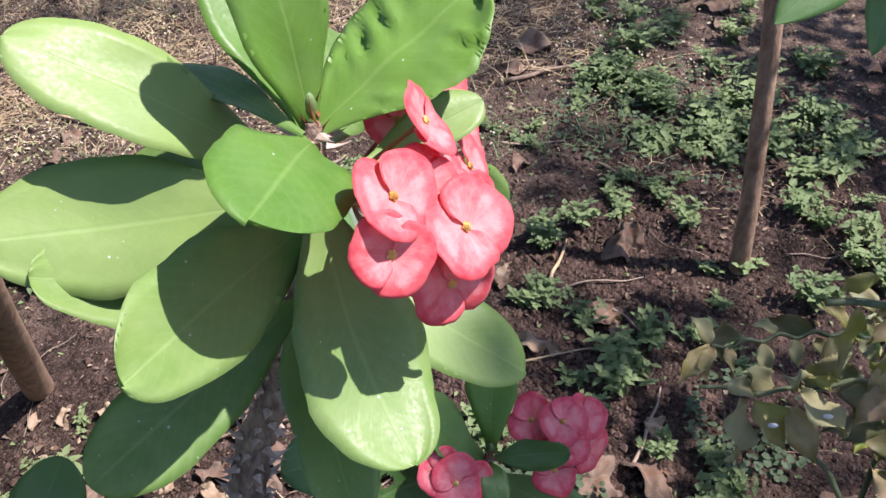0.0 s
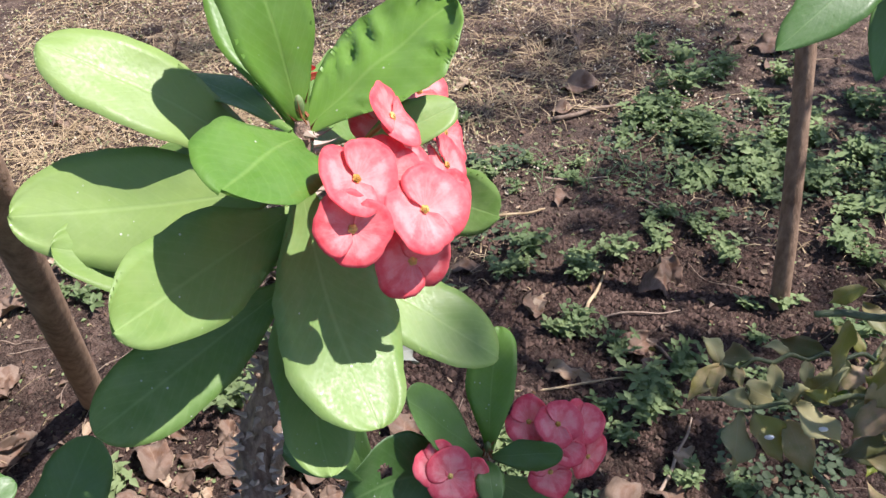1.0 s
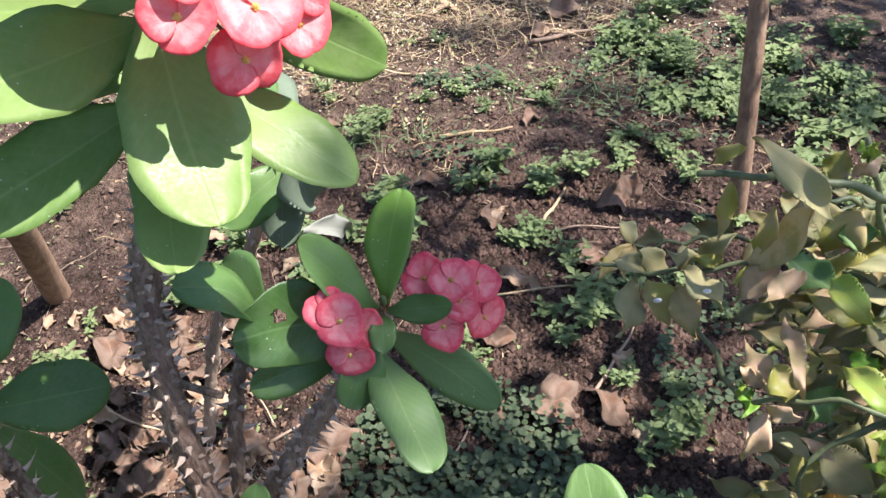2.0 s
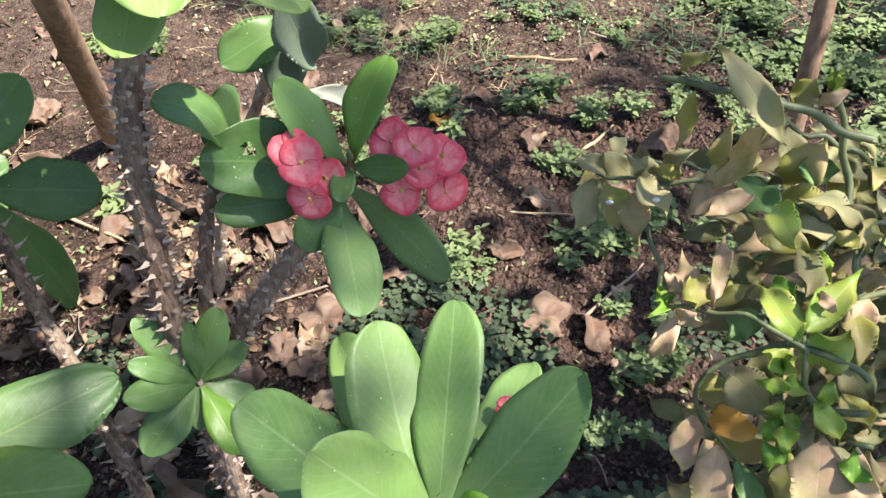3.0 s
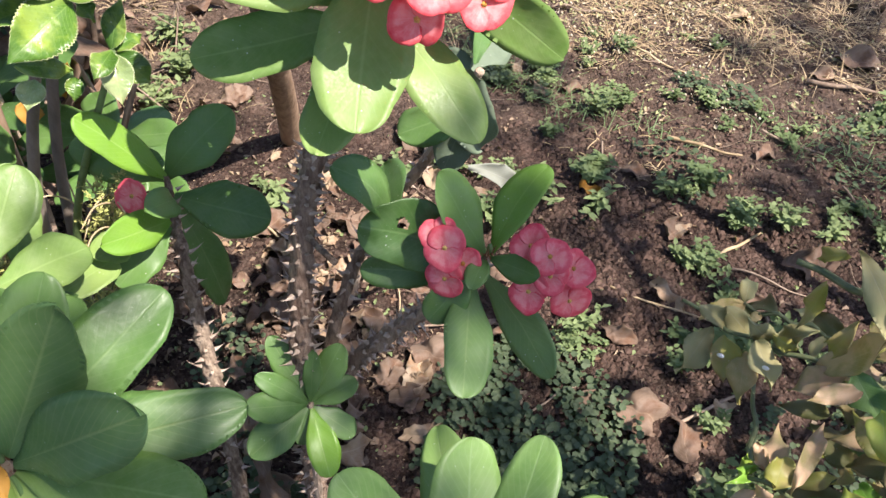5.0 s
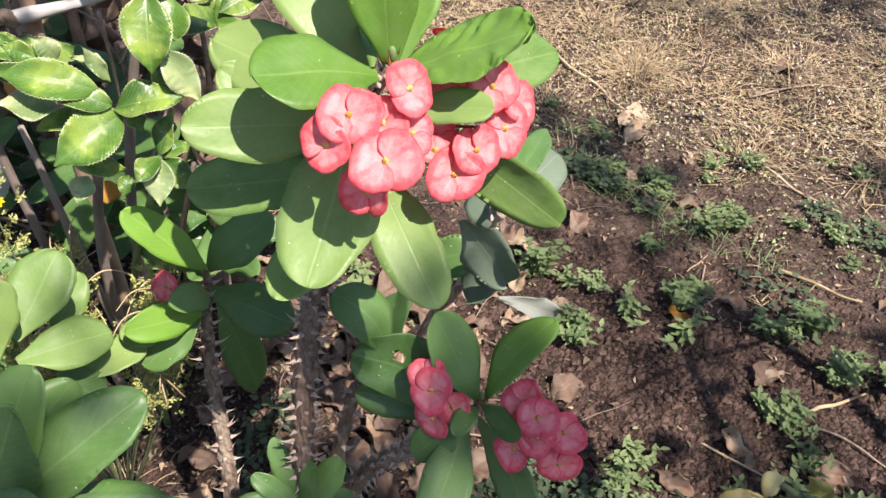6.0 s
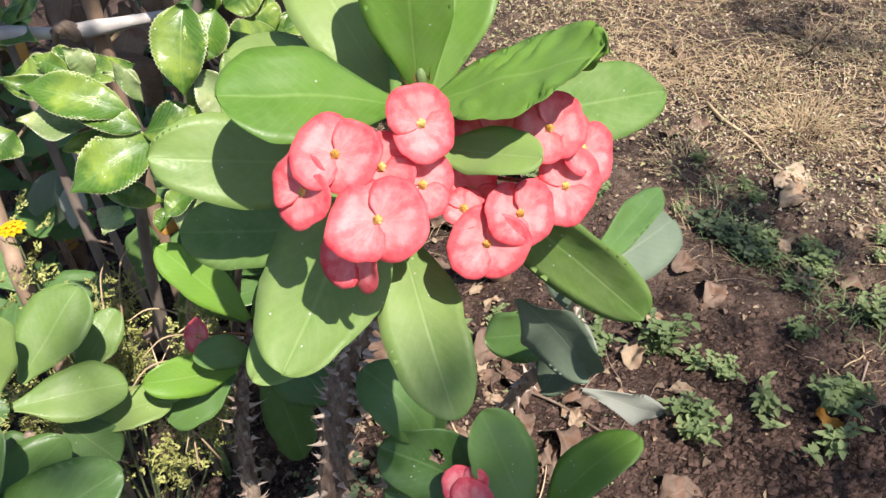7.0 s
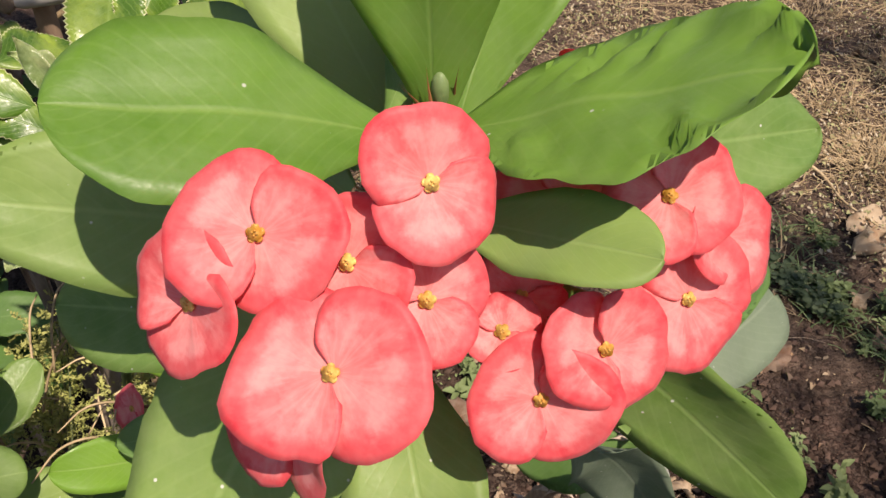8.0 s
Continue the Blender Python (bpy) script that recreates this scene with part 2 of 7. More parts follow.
M_BARK_GREY = plain_material("grey_bark", (0.130, 0.102, 0.080), (0.310, 0.260, 0.215), 60.0, 0.75, 0.6, 0.002, (1, 1, 0.3))
M_CANE = plain_material("dry_cane", (0.230, 0.155, 0.100), (0.480, 0.350, 0.240), 60.0, 0.7, 0.5, 0.002, (1, 1, 0.3))
M_TWIG = plain_material("dead_twig", (0.150, 0.105, 0.075), (0.400, 0.310, 0.230), 90.0, 0.85, 0.6)
M_STRAW = plain_material("straw", (0.240, 0.175, 0.095), (0.660, 0.515, 0.315), 40.0, 0.75, 0.2)
M_HERB = plain_material("withered_herb", (0.110, 0.116, 0.050), (0.350, 0.345, 0.170), 60.0, 0.8, 0.3)
M_HERB_PALE = plain_material("bleached_herb", (0.330, 0.270, 0.170), (0.640, 0.560, 0.420), 60.0, 0.8, 0.3)
M_YELLOW = plain_material("yellow_nectary", (0.480, 0.220, 0.030), (0.860, 0.640, 0.200), 500.0, 0.4, 0.4, 0.0006)
M_MARIGOLD = plain_material("marigold_petal", (0.850, 0.420, 0.005), (0.900, 0.560, 0.010), 300.0, 0.5, 0.4, 0.0006)
M_FERNY = plain_material("feathery_leaf", (0.260, 0.290, 0.070), (0.520, 0.510, 0.200), 120.0, 0.6, 0.2)
M_CLOD = plain_material("soil_crumb", (0.024, 0.016, 0.012), (0.130, 0.085, 0.066), 60.0, 0.95, 0.6)
M_RAG = plain_material("faded_rag", (0.340, 0.320, 0.290), (0.580, 0.550, 0.500), 70.0, 0.9, 0.6)
M_DROPPING = plain_material("white_spot", (0.70, 0.70, 0.68), (0.86, 0.86, 0.84), 200.0, 0.6, 0.3)


def ground_material():
    m, nt, b = nodes_of("garden_soil", 0.95)
    obj = coords(nt)
    sep = nt.nodes.new("ShaderNodeSeparateXYZ")
    nt.links.new(obj, sep.inputs[0])
    big = noise_tex(nt, obj, 2.2, 5.0, 0.6)
    midn = noise_tex(nt, obj, 17.0, 6.0, 0.65)
    fine = noise_tex(nt, obj, 150.0, 6.0, 0.7)
    soil = ramp(nt, midn, [(0.34, (0.013, 0.008, 0.006)), (0.55, (0.078, 0.047, 0.036)), (0.76, (0.280, 0.180, 0.135))])
    earth = ramp(nt, midn, [(0.30, (0.034, 0.023, 0.017)), (0.52, (0.155, 0.106, 0.078)), (0.78, (0.350, 0.255, 0.185))])
    # trodden, drier earth away from the dug bed
    far = calc(nt, "ADD", calc(nt, "MULTIPLY", sep.outputs[1], 0.62), calc(nt, "MULTIPLY", sep.outputs[0], -0.30))
    far = calc(nt, "ADD", far, calc(nt, "MULTIPLY", calc(nt, "SUBTRACT", big, 0.5), 1.1))
    # near ground keeps the dark soil colour, in place of shade cast on it
    shade_bed = calc(nt, "MULTIPLY", calc(nt, "LESS_THAN", calc(nt, "ADD", sep.outputs[1], calc(nt, "MULTIPLY", big, 0.5)), 1.0), 1.0)
    far = calc(nt, "SUBTRACT", far, calc(nt, "MULTIPLY", shade_bed, 0.25))
    col = mixc(nt, ramp(nt, far, [(0.62, (0, 0, 0)), (0.90, (1, 1, 1))]), soil, earth)
    bits = node(nt, "ShaderNodeTexVoronoi", Scale=120.0)
    nt.links.new(obj, bits.inputs["Vector"])
    dots = ramp(nt, bits.outputs["Distance"], [(0.13, (1, 1, 1)), (0.2, (0, 0, 0))])
    col = mixc(nt, calc(nt, "MULTIPLY", dots, calc(nt, "MULTIPLY", fine, 0.35)), col, (0.30, 0.22, 0.16))
    grains = node(nt, "ShaderNodeTexVoronoi", Scale=210.0)
    nt.links.new(obj, grains.inputs["Vector"])
    lumps = node(nt, "ShaderNodeTexVoronoi", Scale=70.0)
    nt.links.new(obj, lumps.inputs["Vector"])
    pits = calc(nt, "ADD", calc(nt, "MULTIPLY", grains.outputs["Distance"], 0.5), calc(nt, "MULTIPLY", lumps.outputs["Distance"], 0.4))
    col = mixc(nt, ramp(nt, grains.outputs["Color"], [(0.35, (0, 0, 0)), (0.95, (0.7, 0.7, 0.7))]), col, mixc(nt, 0.55, col, (0.30, 0.225, 0.175)))
    # near-black painted between the lumps as the shade in their gaps
    gap_shade = ramp(nt, lumps.outputs["Distance"], [(0.45, (0, 0, 0)), (0.85, (0.38, 0.38, 0.38))])
    col = mixc(nt, gap_shade, col, (0.012, 0.008, 0.006))
    nt.links.new(col, b.inputs["Base Color"])
    bump(nt, b, calc(nt, "SUBTRACT", calc(nt, "ADD", fine, calc(nt, "MULTIPLY", midn, 1.5)), pits), 1.0, 0.012)
    return m


M_GROUND = ground_material()


# ---- building blocks ----
def part(name, bm, material, parent=None, label=""):
    me = bpy.data.meshes.new(name)
    bm.to_mesh(me)
    bm.free()
    for p in me.polygons:
        p.use_smooth = True
    me.materials.append(material)
    ob = new(name, me)
    if parent:
        ob.parent = parent
    return tagged(ob, label) if label else ob


def put_part(name, me, m, parent):
    """One more object on a mesh that exists already."""
    ob = new(name, me)
    ob.parent = parent
    ob.matrix_basis = m
    return ob


def thing(name, label, category, group="", at=(0, 0, 0)):
    ob = new(name)
    ob.empty_display_size = 0.02
    ob.location = at
    return tagged(ob, label, category, group)


def land(x, y):
    """Height of the ground."""
    p = Vector((x, y, 0))
    return 0.022 * noise.noise(p * 1.7) + 0.010 * noise.noise(p * 6.0 + Vector((7, 3, 1))) + 0.008 * noise.noise(p * 21.0)


def smooth(a, b, x):
    t = min(1.0, max(0.0, (x - a) / (b - a)))
    return t * t * (3 - 2 * t)


def outline(s, kind):
    if kind == "spoon":
        end = 1.0 if s < 0.54 else max(0.0, 1 - ((s - 0.54) / 0.46) ** 2.5) ** 0.50
        return (0.13 + 0.87 * smooth(-0.03, 0.52, s) ** 0.85) * end
    if kind == "lance":
        return max(0.0, math.sin(math.pi * s ** 0.82)) ** 0.9 * (1 - 0.35 * smooth(0.7, 1, s)) if 0 < s < 1 else (0.10 if s == 0 else 0.0)
    return max(0.0, math.sin(math.pi * s ** 0.85)) ** 0.75 if 0 < s < 1 else (0.12 if s == 0 else 0.0)


def blade_mesh(length, width, bow=0.0, fold=0.12, wave=0.0, kind="spoon", teeth=0, wrinkle=0.0, droop=0.0, twist=0.0, hole=None, seed=0, nu=22, nv=8, thick=0.0006, petiole=0.0):
    """A leaf along +x from its base, face up (+z)."""
    bm = bmesh.new()
    uvl = bm.loops.layers.uv.new("blade")
    ph = seed * 1.7
    peak = max(outline(i / 60, kind) for i in range(61))
    rows = []
    for side in (1, -1):
        grid = []
        for i in range(nu + 1):
            s = i / nu
            s = 1 - (1 - s) ** 1.7 if kind == "spoon" else s
            w = width / 2 * outline(s, kind) / peak
            if teeth:
                w *= 1 + 0.035 * (1 if i % 2 else -1) * (0.15 < s < 0.97)
            row = []
            for j in range(nv + 1):
                v = 2 * j / nv - 1
                uneven = 1 + 0.07 * math.sin(5 * s + ph + (2 if v > 0 else 0)) * abs(v)
                if kind == "spoon":
                    uneven += abs(v) * smooth(0.12, 0.4, s) * (0.11 * noise.noise(Vector((s * 4.2, 3 if v > 0 else -3, ph))) + 0.05 * noise.noise(Vector((s * 13, 5 if v > 0 else -5, ph))))
                elif not teeth:
                    uneven += abs(v) * 0.14 * noise.noise(Vector((s * 8.0, 3 if v > 0 else -3, ph)))
                y = v * w * uneven
                z = 4 * bow * s * (1 - s) + fold * abs(v) ** 1.3 * w + wave * v * v * math.sin(9 * s + ph + (1.5 if v > 0 else 0))
                if kind == "spoon":
                    z += 0.05 * width * noise.noise(Vector((s * 3.4, v * 1.6, ph + 7))) * smooth(0.1, 0.4, s)
                if wrinkle:
                    z += wrinkle * math.sin(46 * s - 12 * abs(v) + ph + 3 * noise.noise(Vector((s * 5, v * 2, ph)))) * smooth(0.2, 0.65, abs(v)) * (1 - 0.85 * smooth(0.75, 1.0, abs(v))) * smooth(0.1, 0.4, s) * (0.6 + 1.4 * noise.noise(Vector((s * 7, v, ph + 3))))
                z -= droop * length * s * s * s
                a = twist * s
                z, y = z * math.cos(a) + y * math.sin(a), y * math.cos(a) - z * math.sin(a)
                x = petiole + s * length
                edge = (1 - v * v) * min(1.0, 8 * s) * min(1.0, 8 * (1 - s))
                z += side * thick * (0.25 + 0.75 * edge) * 0.5
                row.append((bm.verts.new((x, y, z)), s, (v + 1) / 2))
            grid.append(row)
        rows.append(grid)

    def quad(c):
        f = bm.faces.new([q[0] for q in c])
        for lp, q in zip(f.loops, c):
            lp[uvl].uv = (q[1], q[2])

    def open_at(i, j):
        if not hole:
            return False
        s, v = (i + 0.5) / nu, 2 * (j + 0.5) / nv - 1
        return ((s - hole[0]) * 2.2) ** 2 + (v - hole[1]) ** 2 < hole[2] ** 2 * (1 + 1.1 * noise.noise(Vector((s * 14, v * 4, 3.3))))

    for g, grid in enumerate(rows):
        for i in range(nu):
            for j in range(nv):
                if open_at(i, j):
                    continue
                c = [grid[i][j], grid[i + 1][j], grid[i + 1][j + 1], grid[i][j + 1]]
                quad(c if g == 0 else c[::-1])
    t, u = rows
    for i in range(nu):
        quad([t[i + 1][0], t[i][0], u[i][0], u[i + 1][0]])
        quad([t[i][nv], t[i + 1][nv], u[i + 1][nv], u[i][nv]])
    return bm


def frame_from(base, tip, normal):
    x = (Vector(tip) - Vector(base)).normalized()
    n = Vector(normal)
    n = (n - x * n.dot(x)).normalized()
    y = n.cross(x)
    return Matrix((x, y, n)).transposed().to_4x4()


LEAF_COUNT = [0]


def leaf(plant, base, tip, width, normal, bow=0.0, material=None, fold=0.10, wave=0.0020, **kw):
    """A leaf of a shrub from its base to its tip, its upper face towards normal."""
    LEAF_COUNT[0] += 1
    d = (Vector(tip) - Vector(base)).length
    bm = blade_mesh(d, width, max(-0.014, min(0.014, bow)), fold, wave, seed=LEAF_COUNT[0], **kw)
    ob = part("leaf", bm, material or M_LEAF, plant)
    ob.matrix_basis = Matrix.Translation(Vector(base) - plant.location) @ frame_from(base, tip, normal)
    return ob


def spline(points, n):
    """A smooth line through the points (Catmull-Rom)."""
    p = [Vector(q) for q in points]
    p = [2 * p[0] - p[1], *p, 2 * p[-1] - p[-2]]
    out = []
    for i in range(1, len(p) - 2):
        for k in range(n):
            t = k / n
            a, b, c, d = p[i - 1:i + 3]
            out.append(0.5 * (2 * b + (c - a) * t + (2 * a - 5 * b + 4 * c - d) * t * t + (3 * b - a - 3 * c + d) * t ** 3))
    return out + [p[-2]]


def tube(points, radii, sides=10, rough=0.0, n=6, bm=None):
    bm = bm or bmesh.new()
    line = spline(points, n) if n > 1 else [Vector(q) for q in points]
    up = Vector((0.31, 0.17, 0.9))
    rings = []
    for i, p in enumerate(line):
        d = (line[min(i + 1, len(line) - 1)] - line[max(i - 1, 0)]).normalized()
        a = d.cross(up if abs(d.dot(up.normalized())) < 0.95 else Vector((1, 0, 0))).normalized()
        b = d.cross(a)
        f = i / (len(line) - 1) * (len(radii) - 1)
        k = min(int(f), len(radii) - 2) if len(radii) > 1 else 0
        r = radii[k] + (radii[k + 1] - radii[k]) * (f - k) if len(radii) > 1 else radii[0]
        ring = []
        for j in range(sides):
            t = 2 * math.pi * j / sides
            o = a * math.cos(t) + b * math.sin(t)
            rr = r * (1 + rough * noise.noise((p + o * r) * 130.0))
            ring.append(bm.verts.new(p + o * rr))
        rings.append(ring)
    for q, w in zip(rings, rings[1:]):
        for j in range(sides):
            bm.faces.new((q[j], q[(j + 1) % sides], w[(j + 1) % sides], w[j]))
    bm.faces.new(rings[0][::-1])
    bm.faces.new(rings[-1])
    return bm


def cone_mesh(name, length, r, hook=0.25):
    bm = bmesh.new()
    rings = []
    for i in range(4):
        s = i / 4
        c = Vector((hook * length * s * s, 0, length * s))
        rings.append([bm.verts.new(c + Vector((math.cos(a), math.sin(a) * 1.3, 0)) * r * (1 - s) ** 1.8) for a in (0.4, 1.66, 2.9, 4.2, 5.4)])
    top = bm.verts.new((hook * length, 0, length))
    for q, w in zip(rings, rings[1:]):
        for j in range(5):
            bm.faces.new((q[j], q[(j + 1) % 5], w[(j + 1) % 5], w[j]))
    for j in range(5):
        bm.faces.new((rings[-1][j], rings[-1][(j + 1) % 5], top))
    me = bpy.data.meshes.new(name)
    bm.to_mesh(me)
    bm.free()
    me.materials.append(M_THORN)
    return me


THORNS = [cone_mesh("thorn", 0.013, 0.0025), cone_mesh("thorn", 0.017, 0.0026, 0.4), cone_mesh("thorn", 0.010, 0.0025, 0.1)]


def thorny_stem(plant, points, radii, count, material=None, seed=1, label=""):
    """A bark-covered stem with thorns all round it."""
    at = plant.location
    pts = [Vector(p) - at for p in points]
    bm = tube(pts, radii, 20, 0.0, 34)
    line, k = spline(pts, 34), 0
    bm.verts.ensure_lookup_table()
    for i, c in enumerate(line):
        for j in range(20):
            v = bm.verts[k]
            k += 1
            o = v.co - c
            a = 2 * math.pi * j / 20
            # spiral rows of knobs that carry the thorns, under stringy dry bark
            knob = max(0.0, math.cos(3 * a + i * 0.42 + seed)) * max(0.0, math.cos(2 * a - i * 0.34)) ** 0.7
            string = noise.noise(Vector((o.x * 420, o.y * 420, v.co.z * 70)))
            flake = noise.noise(Vector((a * 2.2, seed, v.co.z * 90)))
            v.co = c + o * (0.84 + 0.26 * knob + 0.30 * string + 0.15 * flake + 0.12 * noise.noise(v.co * 300))
    stem = part("stem", bm, material or M_STEM, plant, label)
    rng = random.Random(seed)
    line = spline(pts, 10)
    for k in range(count):
        f = (k + rng.random()) / count * (len(line) - 2)
        i = int(f)
        p = line[i].lerp(line[i + 1], f - i)
        d = (line[i + 1] - line[i]).normalized()
        a = d.orthogonal().normalized()
        a.rotate(Matrix.Rotation(k * 2.4 + rng.uniform(-0.4, 0.4), 3, d))
        g = i / (len(line) - 1) * (len(radii) - 1)
        r = radii[int(g)]
        z = (a + d * rng.uniform(-0.15, 0.35)).normalized()
        x = (d - z * d.dot(z)).normalized()
        m = Matrix((x, z.cross(x), z)).transposed().to_4x4()
        s = rng.uniform(0.75, 1.25)
        put_part("thorn", rng.choice(THORNS), Matrix.Translation(p + a * r * 0.92) @ m @ Matrix.Scale(s, 4), stem)
    return stem


def bract_mesh(name, material, seed):
    """One of the two rounded bracts of a flower, unit radius, growing from the origin towards +x."""
    bm = bmesh.new()
    uvl = bm.loops.layers.uv.new("blade")
    na, nr, span = 30, 10, radians(122)
    layers = []
    for side in (1, -1):
        g = []
        for i in range(nr + 1):
            q = i / nr
            ring = []
            for j in range(na + 1):
                u = 2 * j / na - 1
                th = u * span
                # broad kidney outline with round corners and a faint notch at the tip
                r = q * (1.0 - 0.43 * abs(u) ** 2.6 - 0.20 * smooth(0.78, 1.0, abs(u)) - 0.035 * math.exp(-(u / 0.08) ** 2) + 0.03 * math.sin(4 * u + seed) + 0.10 * q * noise.noise(Vector((u * 2.6, seed * 3.7, 0))) + 0.035 * q * noise.noise(Vector((u * 9.0, seed * 2.1, 4))))
                x, y = r * math.cos(th) + 0.03, r * math.sin(th) * 1.04
                z = 0.12 * r + 0.10 * r * r + 0.055 * u * q + 0.05 * q * q * math.sin(3.1 * u + seed) - 0.09 * q ** 6
                z += 0.10 * q * smooth(0.45, 1.0, u) - 0.05 * q * smooth(0.45, 1.0, -u) + 0.09 * q * q * noise.noise(Vector((u * 2.2, q * 1.5, seed * 5.3)))
                z += 0.025 * q ** 3 * math.sin(9 * u + 2 * seed) + 0.05 * q * math.exp(-(u / 0.14) ** 2)
                ring.append((bm.verts.new((x, y, z + side * 0.005)), q, (u + 1) / 2))
            g.append(ring)
        layers.append(g)

    def face(c):
        f = bm.faces.new([q[0] for q in c])
        for lp, q in zip(f.loops, c):
            lp[uvl].uv = (q[1], q[2])

    for k, g in enumerate(layers):
        for i in range(nr):
            for j in range(na):
                c = [g[i][j], g[i + 1][j], g[i + 1][j + 1], g[i][j + 1]]
                face(c if k == 0 else c[::-1])
    t, b = layers
    for j in range(na):
        face([t[nr][j], b[nr][j], b[nr][j + 1], t[nr][j + 1]])
    for i in range(nr):
        face([t[i][0], b[i][0], b[i + 1][0], t[i + 1][0]])
        face([t[i + 1][na], b[i + 1][na], b[i][na], t[i][na]])
    bmesh.ops.remove_doubles(bm, verts=bm.verts, dist=0.0005)
    me = bpy.data.meshes.new(name)
    bm.to_mesh(me)
    bm.free()
    for p in me.polygons:
        p.use_smooth = True
    me.materials.append(material)
    return me


BRACTS = {m: [bract_mesh("bract", m, k) for k in (0.0, 1.3, 2.9, 4.4, 5.2, 6.7, 8.1)] for m in (M_PETAL, M_PETAL_ROSE)}


def heart_mesh():
    """The small yellow cup with five glands in the middle of a flower."""
    bm = bmesh.new()
    bmesh.ops.create_cone(bm, cap_ends=True, segments=10, radius1=0.0014, radius2=0.0020, depth=0.0018, matrix=Matrix.Translation((0, 0, 0.0008)))
    for k in range(5):
        a = 2 * math.pi * k / 5
        bmesh.ops.create_icosphere(bm, subdivisions=1, radius=0.0009, matrix=Matrix.Translation((0.0018 * math.cos(a), 0.0018 * math.sin(a), 0.0013)) @ pose(0, 0, 0, 0, 0, 72 * k) @ Matrix.Diagonal((0.9, 1.3, 0.4, 1)))
    for k in range(4):
        bmesh.ops.create_icosphere(bm, subdivisions=1, radius=0.0004, matrix=Matrix.Translation((0.0006 * math.cos(k * 1.6), 0.0006 * math.sin(k * 1.6), 0.0021)))
    me = bpy.data.meshes.new("flower")
    bm.to_mesh(me)
    bm.free()
    for p in me.polygons:
        p.use_smooth = True
    me.materials.append(M_YELLOW)
    return me


HEART = heart_mesh()
FLOWERS = [0]


def flower(plant, at, facing, size, spin=0.0, material=None, root=None):
    """A flower: two overlapping bracts round a yellow heart, on a stalk from root."""
    FLOWERS[0] += 1
    k = FLOWERS[0]
    n = Vector(facing).normalized()
    q = n.to_track_quat("Z", "Y").to_matrix().to_4x4()
    m = Matrix.Translation(Vector(at) - plant.location) @ q @ pose(0, 0, 0, 0, 0, spin)
    heart = put_part("flower", HEART, m, plant)
    for i in range(2):
        mm = pose(0, 0, 0, 3 * math.sin(k + i), (-3 if i else 0) + 4 * math.sin(k * 2.3 + 2.1 * i), 180 * i + 14 * math.sin(k * 1.7)) @ Matrix.Diagonal((size, size, size, 1))
        put_part("bract", BRACTS[material or M_PETAL][(2 * k + i) % 7], mm, heart)
    if root:
        a, b = Vector(root) - plant.location, Vector(at) - plant.location - n * 0.001
        c = a.lerp(b, 0.55) - n * 0.012
        part("flower_stalk", tube([a, c, b], [0.0016, 0.0012, 0.0013], 6, 0, 4), M_STALK, plant)
    return heart


# ---- ground: one sheet out to the horizon ----
def ground():
    n = 300
    axis = [math.sinh((i / n * 2 - 1) * 6.4) / math.sinh(6.4) * 150 for i in range(n + 1)]
    bm = bmesh.new()
    grid = [[bm.verts.new((x, y + 0.7, land(x, y + 0.7))) for x in axis] for y in axis]
    for a, b in zip(grid, grid[1:]):
        for i in range(n):
            bm.faces.new((a[i], a[i + 1], b[i + 1], b[i]))
    return tagged(part("ground", bm, M_GROUND), "dark crumbly garden soil turning to dry trodden earth", "ground", kind="structure")


ground()

# ---- the flowering shrubs ----
SHRUBS = "thorny flowering shrubs of the bed"
tall = thing("thorny_shrub", "tall thorny shrub with waxy green leaves and a coral-pink flower cluster", "flowering shrub", SHRUBS, (-0.03, 0.15, 0))
low = thing("thorny_shrub", "leaning thorny shrub with two rose-pink flower clusters above dark soil", "flowering shrub", SHRUBS, (-0.16, 0.25, 0))
front = thing("thorny_shrub", "broad-leaved thorny shrub with one pink flower beside ground cover", "flowering shrub", SHRUBS, (0.20, 0.0, 0))
side = thing("thorny_shrub", "pale-stemmed thorny shrub with dark leaves and one small pink flower", "flowering shrub", SHRUBS, (-0.14, 0.12, 0))
near = thing("thorny_shrub", "large-leaved thorny shrub with an open rosette and no flowers", "flowering shrub", SHRUBS, (-0.13, -0.05, 0))
sprout = thing("thorny_shrub", "short leafy shoot at the foot of the thorny stems", "flowering shrub", SHRUBS, (-0.08, 0.2, 0))
rear = thing("thorny_shrub", "dark thorny stem with a few leaves behind the taller stem", "flowering shrub", SHRUBS, (-0.12, 0.24, 0))
edge = thing("thorny_shrub", "sunlit thorny shrub with overlapping pale green leaves beside marigolds", "flowering shrub", SHRUBS, (-0.28, 0.0, 0))
dusty = thing("thorny_shrub", "dusty grey-green thorny shrub with twisted drooping leaves", "flowering shrub", SHRUBS, (-0.30, 0.50, 0))

thorny_stem(tall, [(-0.078, 0.192, -0.03), (-0.088, 0.200, 0.15), (-0.103, 0.214, 0.28), (-0.116, 0.231, 0.38), (-0.130, 0.262, 0.50), (-0.125, 0.285, 0.58), (-0.085, 0.295, 0.68), (-0.068, 0.305, 0.76), (-0.064, 0.325, 0.815)],
            [0.0160, 0.0150, 0.0145, 0.0138, 0.0132, 0.0125, 0.0112, 0.008, 0.0045], 380, seed=3)
thorny_stem(low, [(-0.16, 0.25, -0.03), (-0.11, 0.29, 0.20), (-0.06, 0.32, 0.30), (0.0, 0.34, 0.40), (0.036, 0.349, 0.478)], [0.013, 0.012, 0.0112, 0.009, 0.0045], 170, seed=5)
